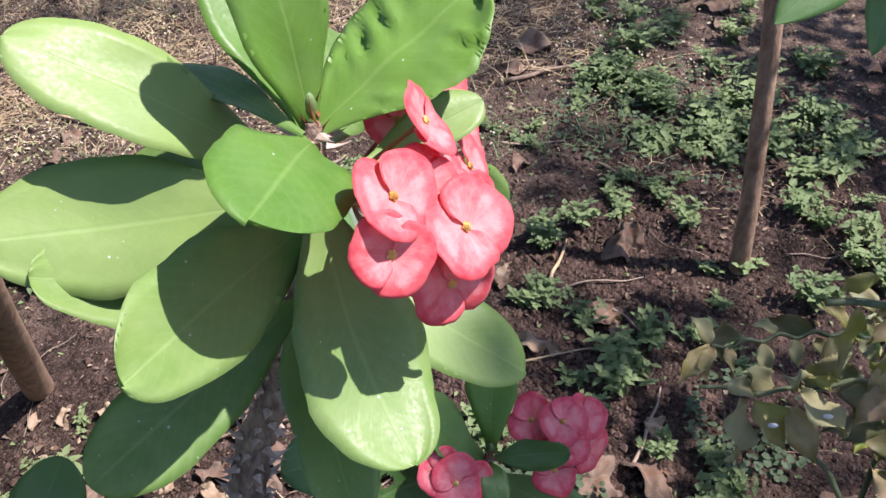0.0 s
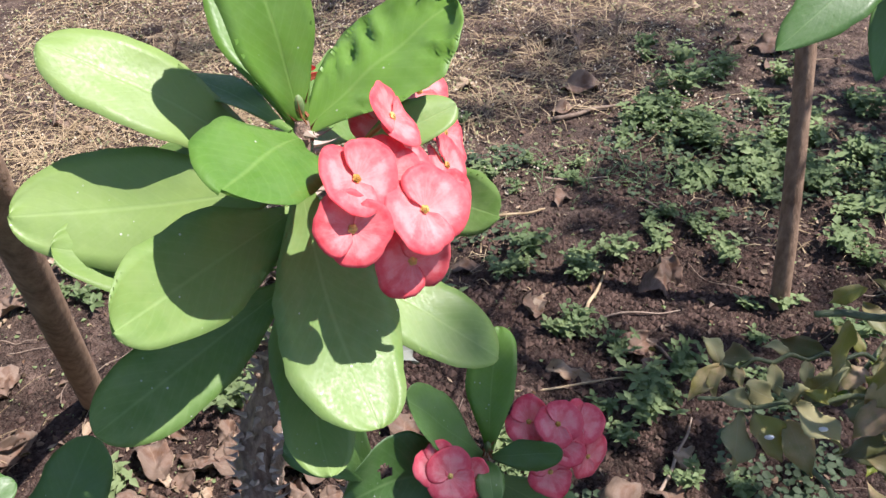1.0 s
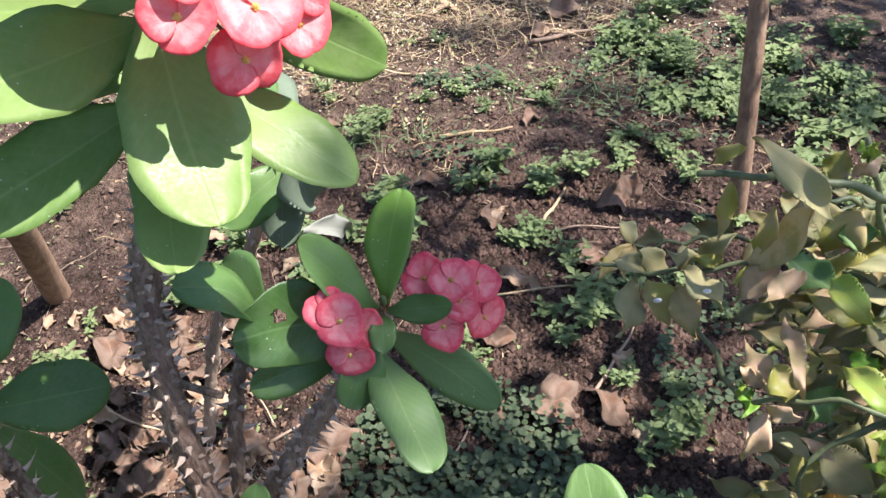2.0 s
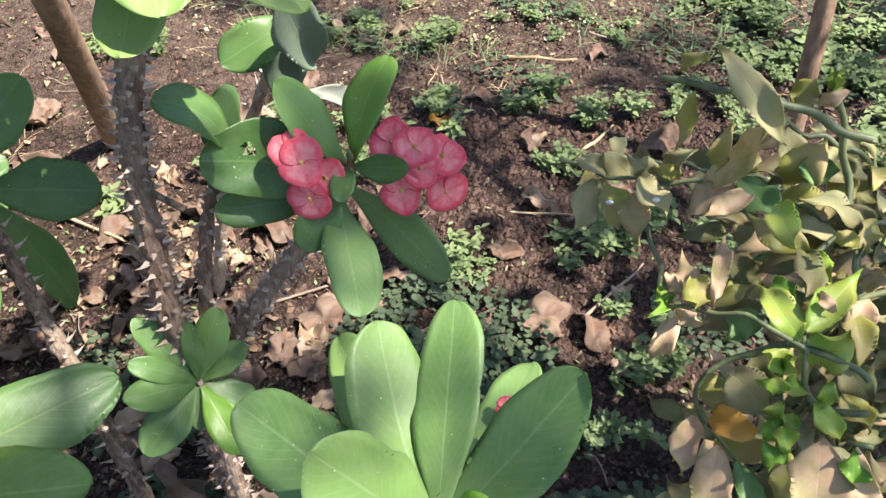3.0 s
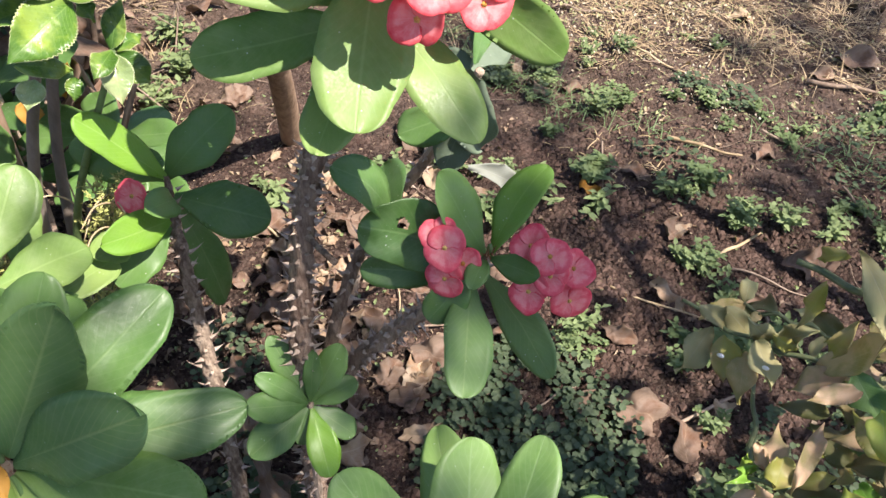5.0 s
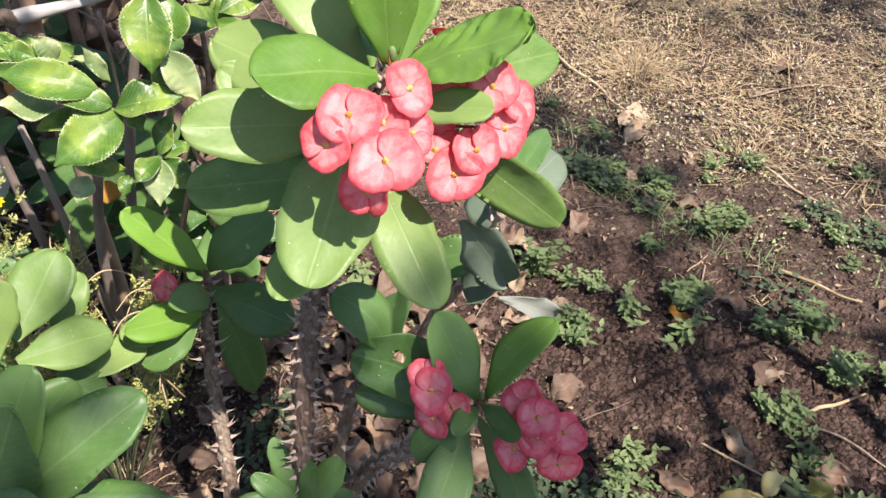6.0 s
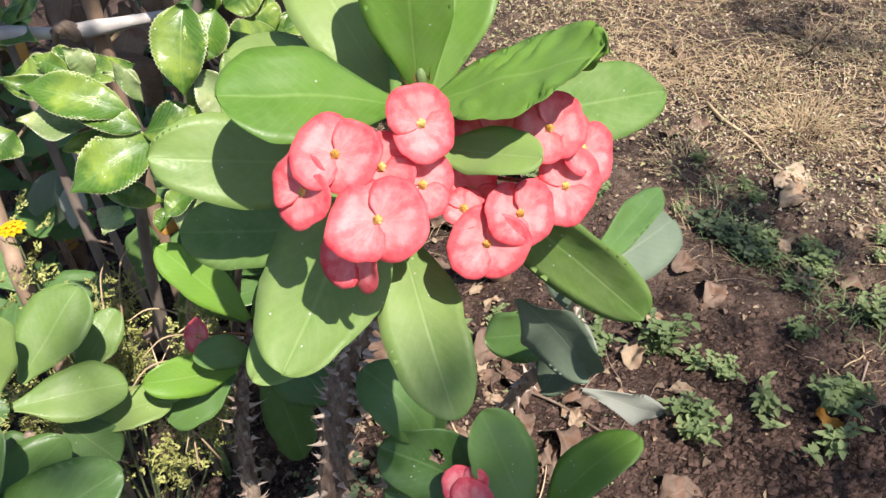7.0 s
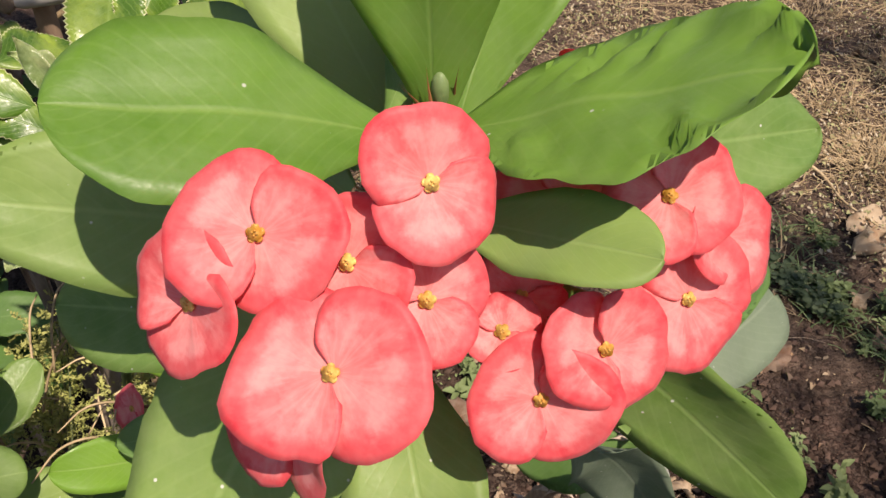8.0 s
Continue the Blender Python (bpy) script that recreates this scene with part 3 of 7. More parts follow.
thorny_stem(rear, [(-0.12, 0.24, -0.03), (-0.112, 0.252, 0.20), (-0.10, 0.275, 0.36), (-0.08, 0.295, 0.46), (-0.06, 0.312, 0.50)], [0.010, 0.009, 0.008, 0.006, 0.004], 70, seed=6)
thorny_stem(side, [(-0.14, 0.12, -0.03), (-0.190, 0.155, 0.20), (-0.222, 0.176, 0.30), (-0.253, 0.196, 0.40), (-0.31, 0.237, 0.462)], [0.011, 0.010, 0.0095, 0.008, 0.004], 90, M_STEM_PALE, 7, "pale sun-bleached thorny stem")
thorny_stem(front, [(0.20, 0.0, -0.03), (0.215, 0.01, 0.25), (0.233, 0.03, 0.516)], [0.011, 0.010, 0.005], 60, seed=8)
thorny_stem(near, [(-0.13, -0.05, -0.03), (-0.13, -0.06, 0.3), (-0.135, -0.072, 0.488)], [0.011, 0.010, 0.005], 60, seed=9)
thorny_stem(sprout, [(-0.055, 0.17, -0.03), (-0.062, 0.18, 0.15), (-0.081, 0.199, 0.278)], [0.006, 0.005, 0.003], 26, seed=10)
thorny_stem(edge, [(-0.28, 0.0, -0.03), (-0.275, 0.01, 0.25), (-0.27, 0.02, 0.47)], [0.011, 0.010, 0.005], 60, seed=11)
thorny_stem(dusty, [(-0.30, 0.50, -0.03), (-0.22, 0.49, 0.25), (-0.12, 0.47, 0.45), (-0.06, 0.455, 0.60)], [0.010, 0.009, 0.007, 0.005], 50, seed=12)

# a bare side branch of the tall stem, cut off
part("branch", tube([Vector(p) - tall.location for p in ((-0.127, 0.256, 0.481), (-0.104, 0.251, 0.481), (-0.076, 0.247, 0.478))], [0.0042, 0.0034, 0.0032], 8, 0.25, 5), M_STEM_PALE, tall, "bare pale broken side branch")

# leaves of the tall shrub and the others: base, tip, width, facing, bow
leaf(tall, (-0.085, 0.325, 0.786), (-0.188, 0.305, 0.871), 0.053, (0.720, -0.304, 0.624), 0.007)
leaf(tall, (-0.068, 0.295, 0.791), (-0.206, 0.254, 0.798), 0.064, (0.400, -0.600, 0.700), -0.009)
leaf(tall, (-0.065, 0.294, 0.777), (-0.119, 0.180, 0.793), 0.055, (0.667, -0.420, 0.615), -0.006)
leaf(tall, (-0.075, 0.282, 0.730), (-0.160, 0.187, 0.706), 0.054, (0.370, -0.626, 0.687), -0.006)
leaf(tall, (-0.073, 0.294, 0.739), (-0.038, 0.190, 0.676), 0.046, (0.387, -0.292, 0.875), -0.018)
leaf(tall, (-0.058, 0.289, 0.799), (-0.011, 0.204, 0.702), 0.070, (0.440, -0.290, 0.850), -0.022)
leaf(tall, (-0.059, 0.302, 0.732), (0.048, 0.280, 0.676), 0.050, (0.355, -0.314, 0.881), 0.007)
leaf(tall, (-0.034, 0.316, 0.783), (0.043, 0.418, 0.678), 0.055, (0.550, -0.550, 0.000), -0.010)
leaf(tall, (-0.062, 0.312, 0.812), (-0.069, 0.216, 0.845), 0.060, (0.487, 0.115, 0.866), 0.005, M_LEAF_VIVID)
leaf(tall, (-0.063, 0.328, 0.808), (0.018, 0.388, 0.858), 0.077, (-0.162, -0.289, 0.944), -0.000, M_LEAF_VIVID, wrinkle=0.0030, nu=56, nv=12)
leaf(tall, (-0.072, 0.342, 0.781), (-0.071, 0.519, 0.753), 0.057, (0.700, -0.100, 0.700), -0.001)
leaf(tall, (-0.036, 0.313, 0.800), (0.021, 0.350, 0.812), 0.030, (0.450, -0.300, 0.800), -0.002)
leaf(tall, (-0.065, 0.309, 0.819), (-0.149, 0.374, 0.817), 0.024, (0.544, -0.441, 0.714), 0.004)
leaf(tall, (-0.084, 0.296, 0.734), (-0.183, 0.245, 0.786), 0.054, (0.557, -0.313, 0.769), -0.008)
leaf(tall, (-0.069, 0.299, 0.799), (-0.164, 0.335, 0.783), 0.032, (0.548, -0.381, 0.745), -0.002)
leaf(low, (0.037, 0.351, 0.479), (0.042, 0.436, 0.544), 0.042, (-0.134, -0.415, 0.900), 0.013, M_LEAF_VIVID)
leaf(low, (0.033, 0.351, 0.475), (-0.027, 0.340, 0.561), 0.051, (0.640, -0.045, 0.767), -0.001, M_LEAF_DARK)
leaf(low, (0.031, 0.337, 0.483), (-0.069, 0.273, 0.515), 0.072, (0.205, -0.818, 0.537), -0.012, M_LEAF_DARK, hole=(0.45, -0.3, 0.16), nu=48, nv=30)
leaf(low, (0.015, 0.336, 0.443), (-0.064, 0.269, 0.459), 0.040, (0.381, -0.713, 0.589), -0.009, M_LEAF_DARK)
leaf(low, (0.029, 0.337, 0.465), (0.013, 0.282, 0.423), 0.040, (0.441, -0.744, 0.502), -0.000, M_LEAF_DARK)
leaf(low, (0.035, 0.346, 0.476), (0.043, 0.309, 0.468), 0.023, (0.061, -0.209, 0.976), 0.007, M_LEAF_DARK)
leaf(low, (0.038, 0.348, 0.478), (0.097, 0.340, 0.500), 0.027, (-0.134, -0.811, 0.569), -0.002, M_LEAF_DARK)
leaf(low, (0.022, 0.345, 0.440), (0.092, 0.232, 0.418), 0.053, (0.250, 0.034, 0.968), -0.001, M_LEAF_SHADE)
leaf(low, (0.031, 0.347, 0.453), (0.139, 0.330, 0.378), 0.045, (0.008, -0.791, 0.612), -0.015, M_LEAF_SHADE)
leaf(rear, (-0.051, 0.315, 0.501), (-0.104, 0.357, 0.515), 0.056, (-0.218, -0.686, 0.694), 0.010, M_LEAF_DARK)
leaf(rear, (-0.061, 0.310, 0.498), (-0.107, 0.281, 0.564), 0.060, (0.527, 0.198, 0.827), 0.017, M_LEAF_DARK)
leaf(front, (0.232, 0.029, 0.519), (0.160, 0.124, 0.572), 0.059, (0.359, 0.069, 0.931), -0.010, M_LEAF_COOL)
leaf(front, (0.232, 0.033, 0.518), (0.200, 0.157, 0.570), 0.045, (-0.292, -0.271, 0.917), -0.000, M_LEAF_COOL)
leaf(front, (0.233, 0.034, 0.510), (0.291, 0.114, 0.593), 0.051, (-0.243, -0.451, 0.859), -0.005, M_LEAF_COOL)
leaf(front, (0.232, 0.030, 0.515), (0.174, 0.008, 0.614), 0.054, (0.635, -0.361, 0.683), -0.001, M_LEAF_COOL)
leaf(front, (0.225, 0.021, 0.521), (0.093, 0.056, 0.543), 0.057, (-0.273, -0.336, 0.902), -0.007, M_LEAF_COOL)
leaf(front, (0.219, 0.036, 0.516), (0.114, 0.152, 0.498), 0.048, (-0.617, -0.203, 0.760), -0.001, M_LEAF_COOL)
leaf(front, (0.236, 0.044, 0.515), (0.250, 0.197, 0.472), 0.037, (-0.109, 0.300, 0.948), 0.002, M_LEAF_COOL)
leaf(front, (0.234, 0.027, 0.518), (0.264, 0.018, 0.580), 0.039, (-0.641, -0.206, 0.740), 0.001, M_LEAF_YOUNG)
leaf(front, (0.240, 0.027, 0.523), (0.327, 0.071, 0.494), 0.038, (0.581, -0.088, 0.809), -0.006, M_LEAF_COOL)
leaf(front, (0.244, 0.031, 0.515), (0.384, 0.106, 0.440), 0.053, (0.383, 0.104, 0.918), 0.000, M_LEAF_COOL)
leaf(front, (0.228, 0.029, 0.479), (0.172, -0.008, 0.489), 0.037, (0.531, -0.484, 0.695), -0.003, M_LEAF_COOL)
leaf(front, (0.227, 0.028, 0.479), (0.110, -0.024, 0.445), 0.055, (0.106, -0.063, 0.992), -0.000, M_LEAF_COOL)
leaf(front, (0.217, 0.025, 0.480), (0.088, 0.000, 0.413), 0.047, (-0.451, -0.099, 0.887), -0.000, M_LEAF_COOL)
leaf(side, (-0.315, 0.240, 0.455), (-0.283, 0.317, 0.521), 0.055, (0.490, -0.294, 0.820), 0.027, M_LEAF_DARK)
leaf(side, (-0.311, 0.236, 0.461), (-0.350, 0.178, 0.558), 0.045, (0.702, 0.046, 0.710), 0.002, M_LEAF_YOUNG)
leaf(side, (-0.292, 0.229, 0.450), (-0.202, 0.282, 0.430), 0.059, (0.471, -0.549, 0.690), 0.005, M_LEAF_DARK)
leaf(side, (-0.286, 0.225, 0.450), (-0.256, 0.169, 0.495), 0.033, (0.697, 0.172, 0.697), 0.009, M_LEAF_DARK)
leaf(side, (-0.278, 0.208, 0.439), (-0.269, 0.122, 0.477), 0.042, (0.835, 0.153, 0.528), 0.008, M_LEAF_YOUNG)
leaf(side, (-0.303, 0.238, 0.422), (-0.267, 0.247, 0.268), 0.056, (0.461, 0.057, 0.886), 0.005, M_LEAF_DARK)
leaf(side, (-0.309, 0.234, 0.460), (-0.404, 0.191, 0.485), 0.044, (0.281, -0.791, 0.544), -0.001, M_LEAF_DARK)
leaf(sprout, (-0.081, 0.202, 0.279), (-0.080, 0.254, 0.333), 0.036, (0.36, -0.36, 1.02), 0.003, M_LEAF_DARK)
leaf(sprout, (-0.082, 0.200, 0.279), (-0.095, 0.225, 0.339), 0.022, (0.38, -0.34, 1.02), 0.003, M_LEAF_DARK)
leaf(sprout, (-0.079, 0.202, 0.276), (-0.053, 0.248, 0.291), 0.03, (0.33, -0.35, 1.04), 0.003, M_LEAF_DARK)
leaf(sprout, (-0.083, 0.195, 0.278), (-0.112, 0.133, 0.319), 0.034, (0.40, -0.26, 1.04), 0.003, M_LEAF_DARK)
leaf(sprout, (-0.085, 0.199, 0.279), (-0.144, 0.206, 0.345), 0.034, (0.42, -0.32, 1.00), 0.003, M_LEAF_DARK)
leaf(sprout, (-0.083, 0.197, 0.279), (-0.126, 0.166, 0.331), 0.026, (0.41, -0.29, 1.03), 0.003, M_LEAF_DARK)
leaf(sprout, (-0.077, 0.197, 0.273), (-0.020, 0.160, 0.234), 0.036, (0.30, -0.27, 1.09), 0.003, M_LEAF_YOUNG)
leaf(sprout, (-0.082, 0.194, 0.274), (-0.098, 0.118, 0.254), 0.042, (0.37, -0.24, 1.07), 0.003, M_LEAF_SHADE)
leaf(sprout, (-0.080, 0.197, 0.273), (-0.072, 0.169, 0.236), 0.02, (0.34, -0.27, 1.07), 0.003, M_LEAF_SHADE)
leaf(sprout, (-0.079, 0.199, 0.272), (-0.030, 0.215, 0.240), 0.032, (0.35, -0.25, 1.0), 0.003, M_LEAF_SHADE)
# upright leaves round the growing tip of the tall shrub
leaf(tall, (-0.064, 0.325, 0.806), (-0.082, 0.333, 0.935), 0.052, (0.75, -0.62, 0.1), 0.004, M_LEAF_VIVID)
leaf(tall, (-0.068, 0.333, 0.800), (-0.125, 0.405, 0.890), 0.050, (0.45, -0.35, 0.7), 0.004, M_LEAF_VIVID)

# the open rosette of the large-leaved shrub
def rosette_leaf(tip, width, normal, bow, mat):
    way = (Vector(tip) - Vector((-0.135, -0.072, 0.488))).normalized()
    leaf(near, Vector((-0.135, -0.072, 0.480)) + way * 0.010, tip, width, normal, bow, mat, 0.12, 0.0035)


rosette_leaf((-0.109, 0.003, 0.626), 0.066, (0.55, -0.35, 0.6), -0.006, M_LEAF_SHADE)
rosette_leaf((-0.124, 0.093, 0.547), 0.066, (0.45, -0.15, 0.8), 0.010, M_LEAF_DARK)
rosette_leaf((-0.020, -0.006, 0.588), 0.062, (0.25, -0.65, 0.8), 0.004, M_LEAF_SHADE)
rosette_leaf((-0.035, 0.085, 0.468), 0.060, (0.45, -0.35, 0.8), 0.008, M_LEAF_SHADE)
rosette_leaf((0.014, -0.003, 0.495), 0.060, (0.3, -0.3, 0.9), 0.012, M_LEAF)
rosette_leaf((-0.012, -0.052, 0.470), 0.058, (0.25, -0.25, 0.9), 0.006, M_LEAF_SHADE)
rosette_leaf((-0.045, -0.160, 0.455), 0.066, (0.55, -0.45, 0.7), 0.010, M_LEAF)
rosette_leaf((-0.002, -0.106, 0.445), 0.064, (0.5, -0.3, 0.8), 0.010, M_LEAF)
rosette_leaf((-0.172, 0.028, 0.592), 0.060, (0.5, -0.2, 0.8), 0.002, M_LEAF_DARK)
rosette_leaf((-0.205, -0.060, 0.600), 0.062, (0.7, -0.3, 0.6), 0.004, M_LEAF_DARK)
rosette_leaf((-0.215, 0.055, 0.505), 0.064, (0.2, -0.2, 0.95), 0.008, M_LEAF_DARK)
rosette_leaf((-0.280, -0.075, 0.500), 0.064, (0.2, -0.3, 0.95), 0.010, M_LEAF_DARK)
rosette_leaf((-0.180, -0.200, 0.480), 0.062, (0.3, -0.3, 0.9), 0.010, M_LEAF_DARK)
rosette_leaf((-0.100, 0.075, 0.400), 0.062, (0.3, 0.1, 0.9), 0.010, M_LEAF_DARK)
leaf(near, (-0.133, -0.076, 0.490), (-0.108, -0.090, 0.478), 0.012, (0.5, -0.3, 0.8), 0.003, M_LEAF_AMBER, 0.3, kind="ovate", nu=10, nv=6)
leaf(near, (-0.139, -0.078, 0.490), (-0.150, -0.084, 0.520), 0.012, (0.6, -0.4, 0.6), 0.003, M_LEAF_YOUNG, 0.3, nu=10, nv=6)

# leaves of the sunlit shrub by the marigolds
leaf(edge, (-0.270, 0.007, 0.520), (-0.285, 0.037, 0.597), 0.046, (0.55, 0.27, 0.91), -0.001, M_LEAF)
leaf(edge, (-0.295, 0.030, 0.508), (-0.330, 0.103, 0.560), 0.060, (0.55, -0.02, 0.91), -0.001, M_LEAF)
leaf(edge, (-0.340, 0.066, 0.444), (-0.390, 0.121, 0.470), 0.039, (0.34, 0.12, 0.92), -0.002, M_LEAF)
leaf(edge, (-0.265, 0.022, 0.511), (-0.270, 0.111, 0.483), 0.054, (0.56, 0.16, 0.95), 0.003, M_LEAF)
leaf(edge, (-0.285, 0.059, 0.433), (-0.285, 0.141, 0.430), 0.044, (0.34, 0.22, 0.96), 0.002, M_LEAF)
leaf(side, (-0.290, 0.169, 0.440), (-0.285, 0.119, 0.447), 0.039, (0.34, 0.02, 0.96), -0.000, M_LEAF)
leaf(side, (-0.275, 0.204, 0.434), (-0.280, 0.130, 0.398), 0.046, (0.63, -0.13, 0.97), 0.004, M_LEAF_DARK)
leaf(edge, (-0.275, 0.047, 0.466), (-0.260, 0.076, 0.400), 0.046, (0.32, -0.07, 0.97), 0.001, M_LEAF_SHADE)
leaf(edge, (-0.220, -0.044, 0.453), (-0.230, 0.011, 0.545), 0.037, (0.42, 0.17, 0.96), 0.002, M_LEAF_DARK)
leaf(edge, (-0.270, 0.027, 0.458), (-0.260, -0.011, 0.457), 0.039, (0.30, 0.13, 0.96), 0.006, M_LEAF_DARK)

# leaves of the dusty shrub, hanging and twisted
leaf(dusty, (-0.080, 0.470, 0.585), (-0.135, 0.622, 0.549), 0.060, (0.65, -0.35, 0.7), 0.006, M_LEAF_DUSTY, wave=0.004)
leaf(dusty, (-0.070, 0.460, 0.600), (-0.150, 0.615, 0.580), 0.030, (0.5, -0.2, 0.8), 0.004, M_LEAF_DARK, 0.3, 0.004)
leaf(dusty, (-0.065, 0.46, 0.56), (-0.085, 0.440, 0.460), 0.046, (0.8, -0.5, 0.3), -0.008, M_LEAF_DUSTY, wave=0.006, twist=0.7)
# pale sliver added as the sunlit right edge of the grey leaf
leaf(dusty, (-0.055, 0.464, 0.507), (-0.075, 0.463, 0.547), 0.020, (0.6, -0.3, 0.7), 0.006, M_LEAF_PALE, wave=0.004, twist=0.4)
leaf(dusty, (-0.065, 0.46, 0.56), (-0.140, 0.500, 0.560), 0.046, (0.3, -0.6, 0.7), 0.004, M_LEAF_DUSTY, wave=0.004)
leaf(dusty, (-0.065, 0.46, 0.55), (-0.120, 0.400, 0.520), 0.046, (0.5, -0.6, 0.6), 0.004, M_LEAF_DARK, wave=0.004)

leaf(dusty, (-0.075, 0.480, 0.445), (-0.067, 0.587, 0.352), 0.030, (0.6, -0.2, 0.75), 0.010, M_LEAF_PALE, 0.4, 0.006, twist=0.9)
leaf(dusty, (-0.029, 0.373, 0.659), (-0.055, 0.467, 0.493), 0.052, (0.8, -0.4, 0.35), -0.010, M_LEAF_DUSTY, 0.3, 0.006, twist=0.4)


# flowers: place, facing, size, turn
CLUSTER = (-0.045, 0.305, 0.785)
flower(tall, (-0.019, 0.237, 0.810), (0.44, -0.70, 0.52), 0.0192, 118, None, CLUSTER)
flower(tall, (-0.019, 0.256, 0.825), (0.62, -0.33, 0.70), 0.0215, 164, None, CLUSTER)
flower(tall, (0.012, 0.262, 0.803), (0.52, -0.42, 0.75), 0.0240, 21, None, CLUSTER)
flower(tall, (-0.007, 0.297, 0.835), (0.86, -0.02, 0.50), 0.0192, 87, None, CLUSTER)
flower(tall, (-0.008, 0.275, 0.817), (0.55, -0.50, 0.65), 0.0182, 96, None, CLUSTER)
flower(tall, (0.003, 0.291, 0.807), (0.70, -0.25, 0.60), 0.0175, 76, None, CLUSTER)
flower(tall, (0.006, 0.250, 0.780), (0.30, -0.85, 0.30), 0.0200, 20, None, CLUSTER)
flower(tall, (0.014, 0.342, 0.775), (0.80, -0.15, 0.55), 0.0200, 161, None, CLUSTER)
flower(tall, (0.013, 0.322, 0.762), (0.80, -0.30, 0.45), 0.0214, 155, None, CLUSTER)
flower(tall, (-0.013, 0.329, 0.778), (0.75, -0.15, 0.6), 0.0171, 100, None, CLUSTER)
flower(tall, (0.010, 0.374, 0.778), (0.85, -0.10, 0.55), 0.0225, 60, None, CLUSTER)
flower(tall, (-0.004, 0.372, 0.808), (0.55, -0.45, 0.75), 0.0205, 10, None, CLUSTER)
flower(tall, (0.000, 0.392, 0.790), (0.80, 0.25, 0.50), 0.0215, 130, None, CLUSTER)
flower(tall, (-0.024, 0.348, 0.800), (0.60, -0.40, 0.65), 0.0220, 40, None, CLUSTER)
flower(tall, (-0.004, 0.318, 0.776), (0.50, -0.30, 0.80), 0.0120, 60, M_PETAL, CLUSTER)
flower(tall, (-0.085, 0.400, 0.800), (-0.2, 0.6, 0.6), 0.0162, 40, None, (-0.066, 0.345, 0.79))

ROSE_A, ROSE_B = (0.020, 0.338, 0.470), (0.060, 0.355, 0.475)
for at, facing, size, turn, root in (
    ((0.009, 0.308, 0.507), (0.36, -0.66, 0.64), 0.0195, 90, ROSE_A), ((-0.003, 0.313, 0.514), (0.35, -0.62, 0.70), 0.0165, 30, ROSE_A),
    ((0.013, 0.307, 0.466), (0.25, -0.85, 0.35), 0.0185, 100, ROSE_A), ((0.022, 0.324, 0.480), (0.35, -0.70, 0.55), 0.0160, 20, ROSE_A),
    ((0.069, 0.371, 0.498), (0.20, -0.60, 0.75), 0.0190, 70, ROSE_B), ((0.093, 0.366, 0.503), (0.25, -0.50, 0.82), 0.0185, 20, ROSE_B),
    ((0.113, 0.383, 0.485), (0.60, -0.40, 0.70), 0.0185, 110, ROSE_B), ((0.088, 0.344, 0.468), (0.25, -0.80, 0.50), 0.0190, 80, ROSE_B),
    ((0.121, 0.374, 0.450), (0.65, -0.70, 0.35), 0.0190, 10, ROSE_B), ((0.100, 0.360, 0.485), (0.45, -0.6, 0.65), 0.0170, 50, ROSE_B)):
    flower(low, at, facing, size * 1.12, turn, M_PETAL_ROSE, root)
flower(front, (0.277, 0.018, 0.520), (0.1, -0.55, 0.80), 0.0195, 80, M_PETAL_ROSE, (0.236, 0.03, 0.505))
flower(front, (0.246, 0.130, 0.509), (-0.3, 0.2, 0.9), 0.0085, 40, M_PETAL_ROSE, (0.236, 0.045, 0.505))
flower(side, (-0.296, 0.184, 0.481), (0.35, -0.75, 0.50), 0.0190, 85, M_PETAL_ROSE, (-0.30, 0.228, 0.455))

# buds and young spines at the growing tips
SPINE = cone_mesh("spine", 0.012, 0.0020, 0.2)
SPINE.materials[0] = M_STALK
for plant, at in ((tall, (-0.064, 0.327, 0.812)), (low, (0.036, 0.349, 0.478)), (front, (0.228, 0.040, 0.520)), (near, (-0.135, -0.072, 0.480))):
    bm = bmesh.new()
    bmesh.ops.create_icosphere(bm, subdivisions=2, radius=0.004, matrix=Matrix.Translation(Vector(at) - plant.location + Vector((0, 0, 0.012))) @ Matrix.Diagonal((0.8, 0.8, 1.7, 1)))
    part("bud", bm, M_SHOOT, plant)
    for k in range(12):
        m = Matrix.Translation(Vector(at) - plant.location + Vector((0.004 * math.cos(k * 2.4), 0.004 * math.sin(k * 2.4), -0.004 + 0.001 * k)))
        t = put_part("spine", SPINE, m @ pose(0, 0, 0, 25 * math.sin(k * 1.9), 30 * math.cos(k * 2.7), 40 * k) @ Matrix.Diagonal((0.5, 0.5, 0.9 + 0.05 * k, 1)), plant)

# ---- the olive and pink hedge plant with zigzag stems ----
def mesh_of(name, bm, material):
    me = bpy.data.meshes.new(name)
    bm.to_mesh(me)
    bm.free()
    for p in me.polygons:
        p.use_smooth = True
    me.materials.append(material)
    return me


OLIVE = [mesh_of("leaf", blade_mesh(0.064, 0.031, 0.005, 0.42, 0.0055, "lance", seed=k, twist=0.28 * (k - 2.5), droop=0.14, nu=18, nv=6), m)
         for k, m in enumerate((M_LEAF_DULL, M_LEAF_OLIVE, M_LEAF_BLUSH, M_LEAF_DULL, M_LEAF_TAN, M_LEAF_GREY))]
LIME = [mesh_of("leaf", blade_mesh(0.056, 0.030, 0.003, 0.38, 0.006, "lance", seed=k + 9, twist=0.3 * (k - 1), nu=18, nv=6), M_LEAF_LIME) for k in range(3)]


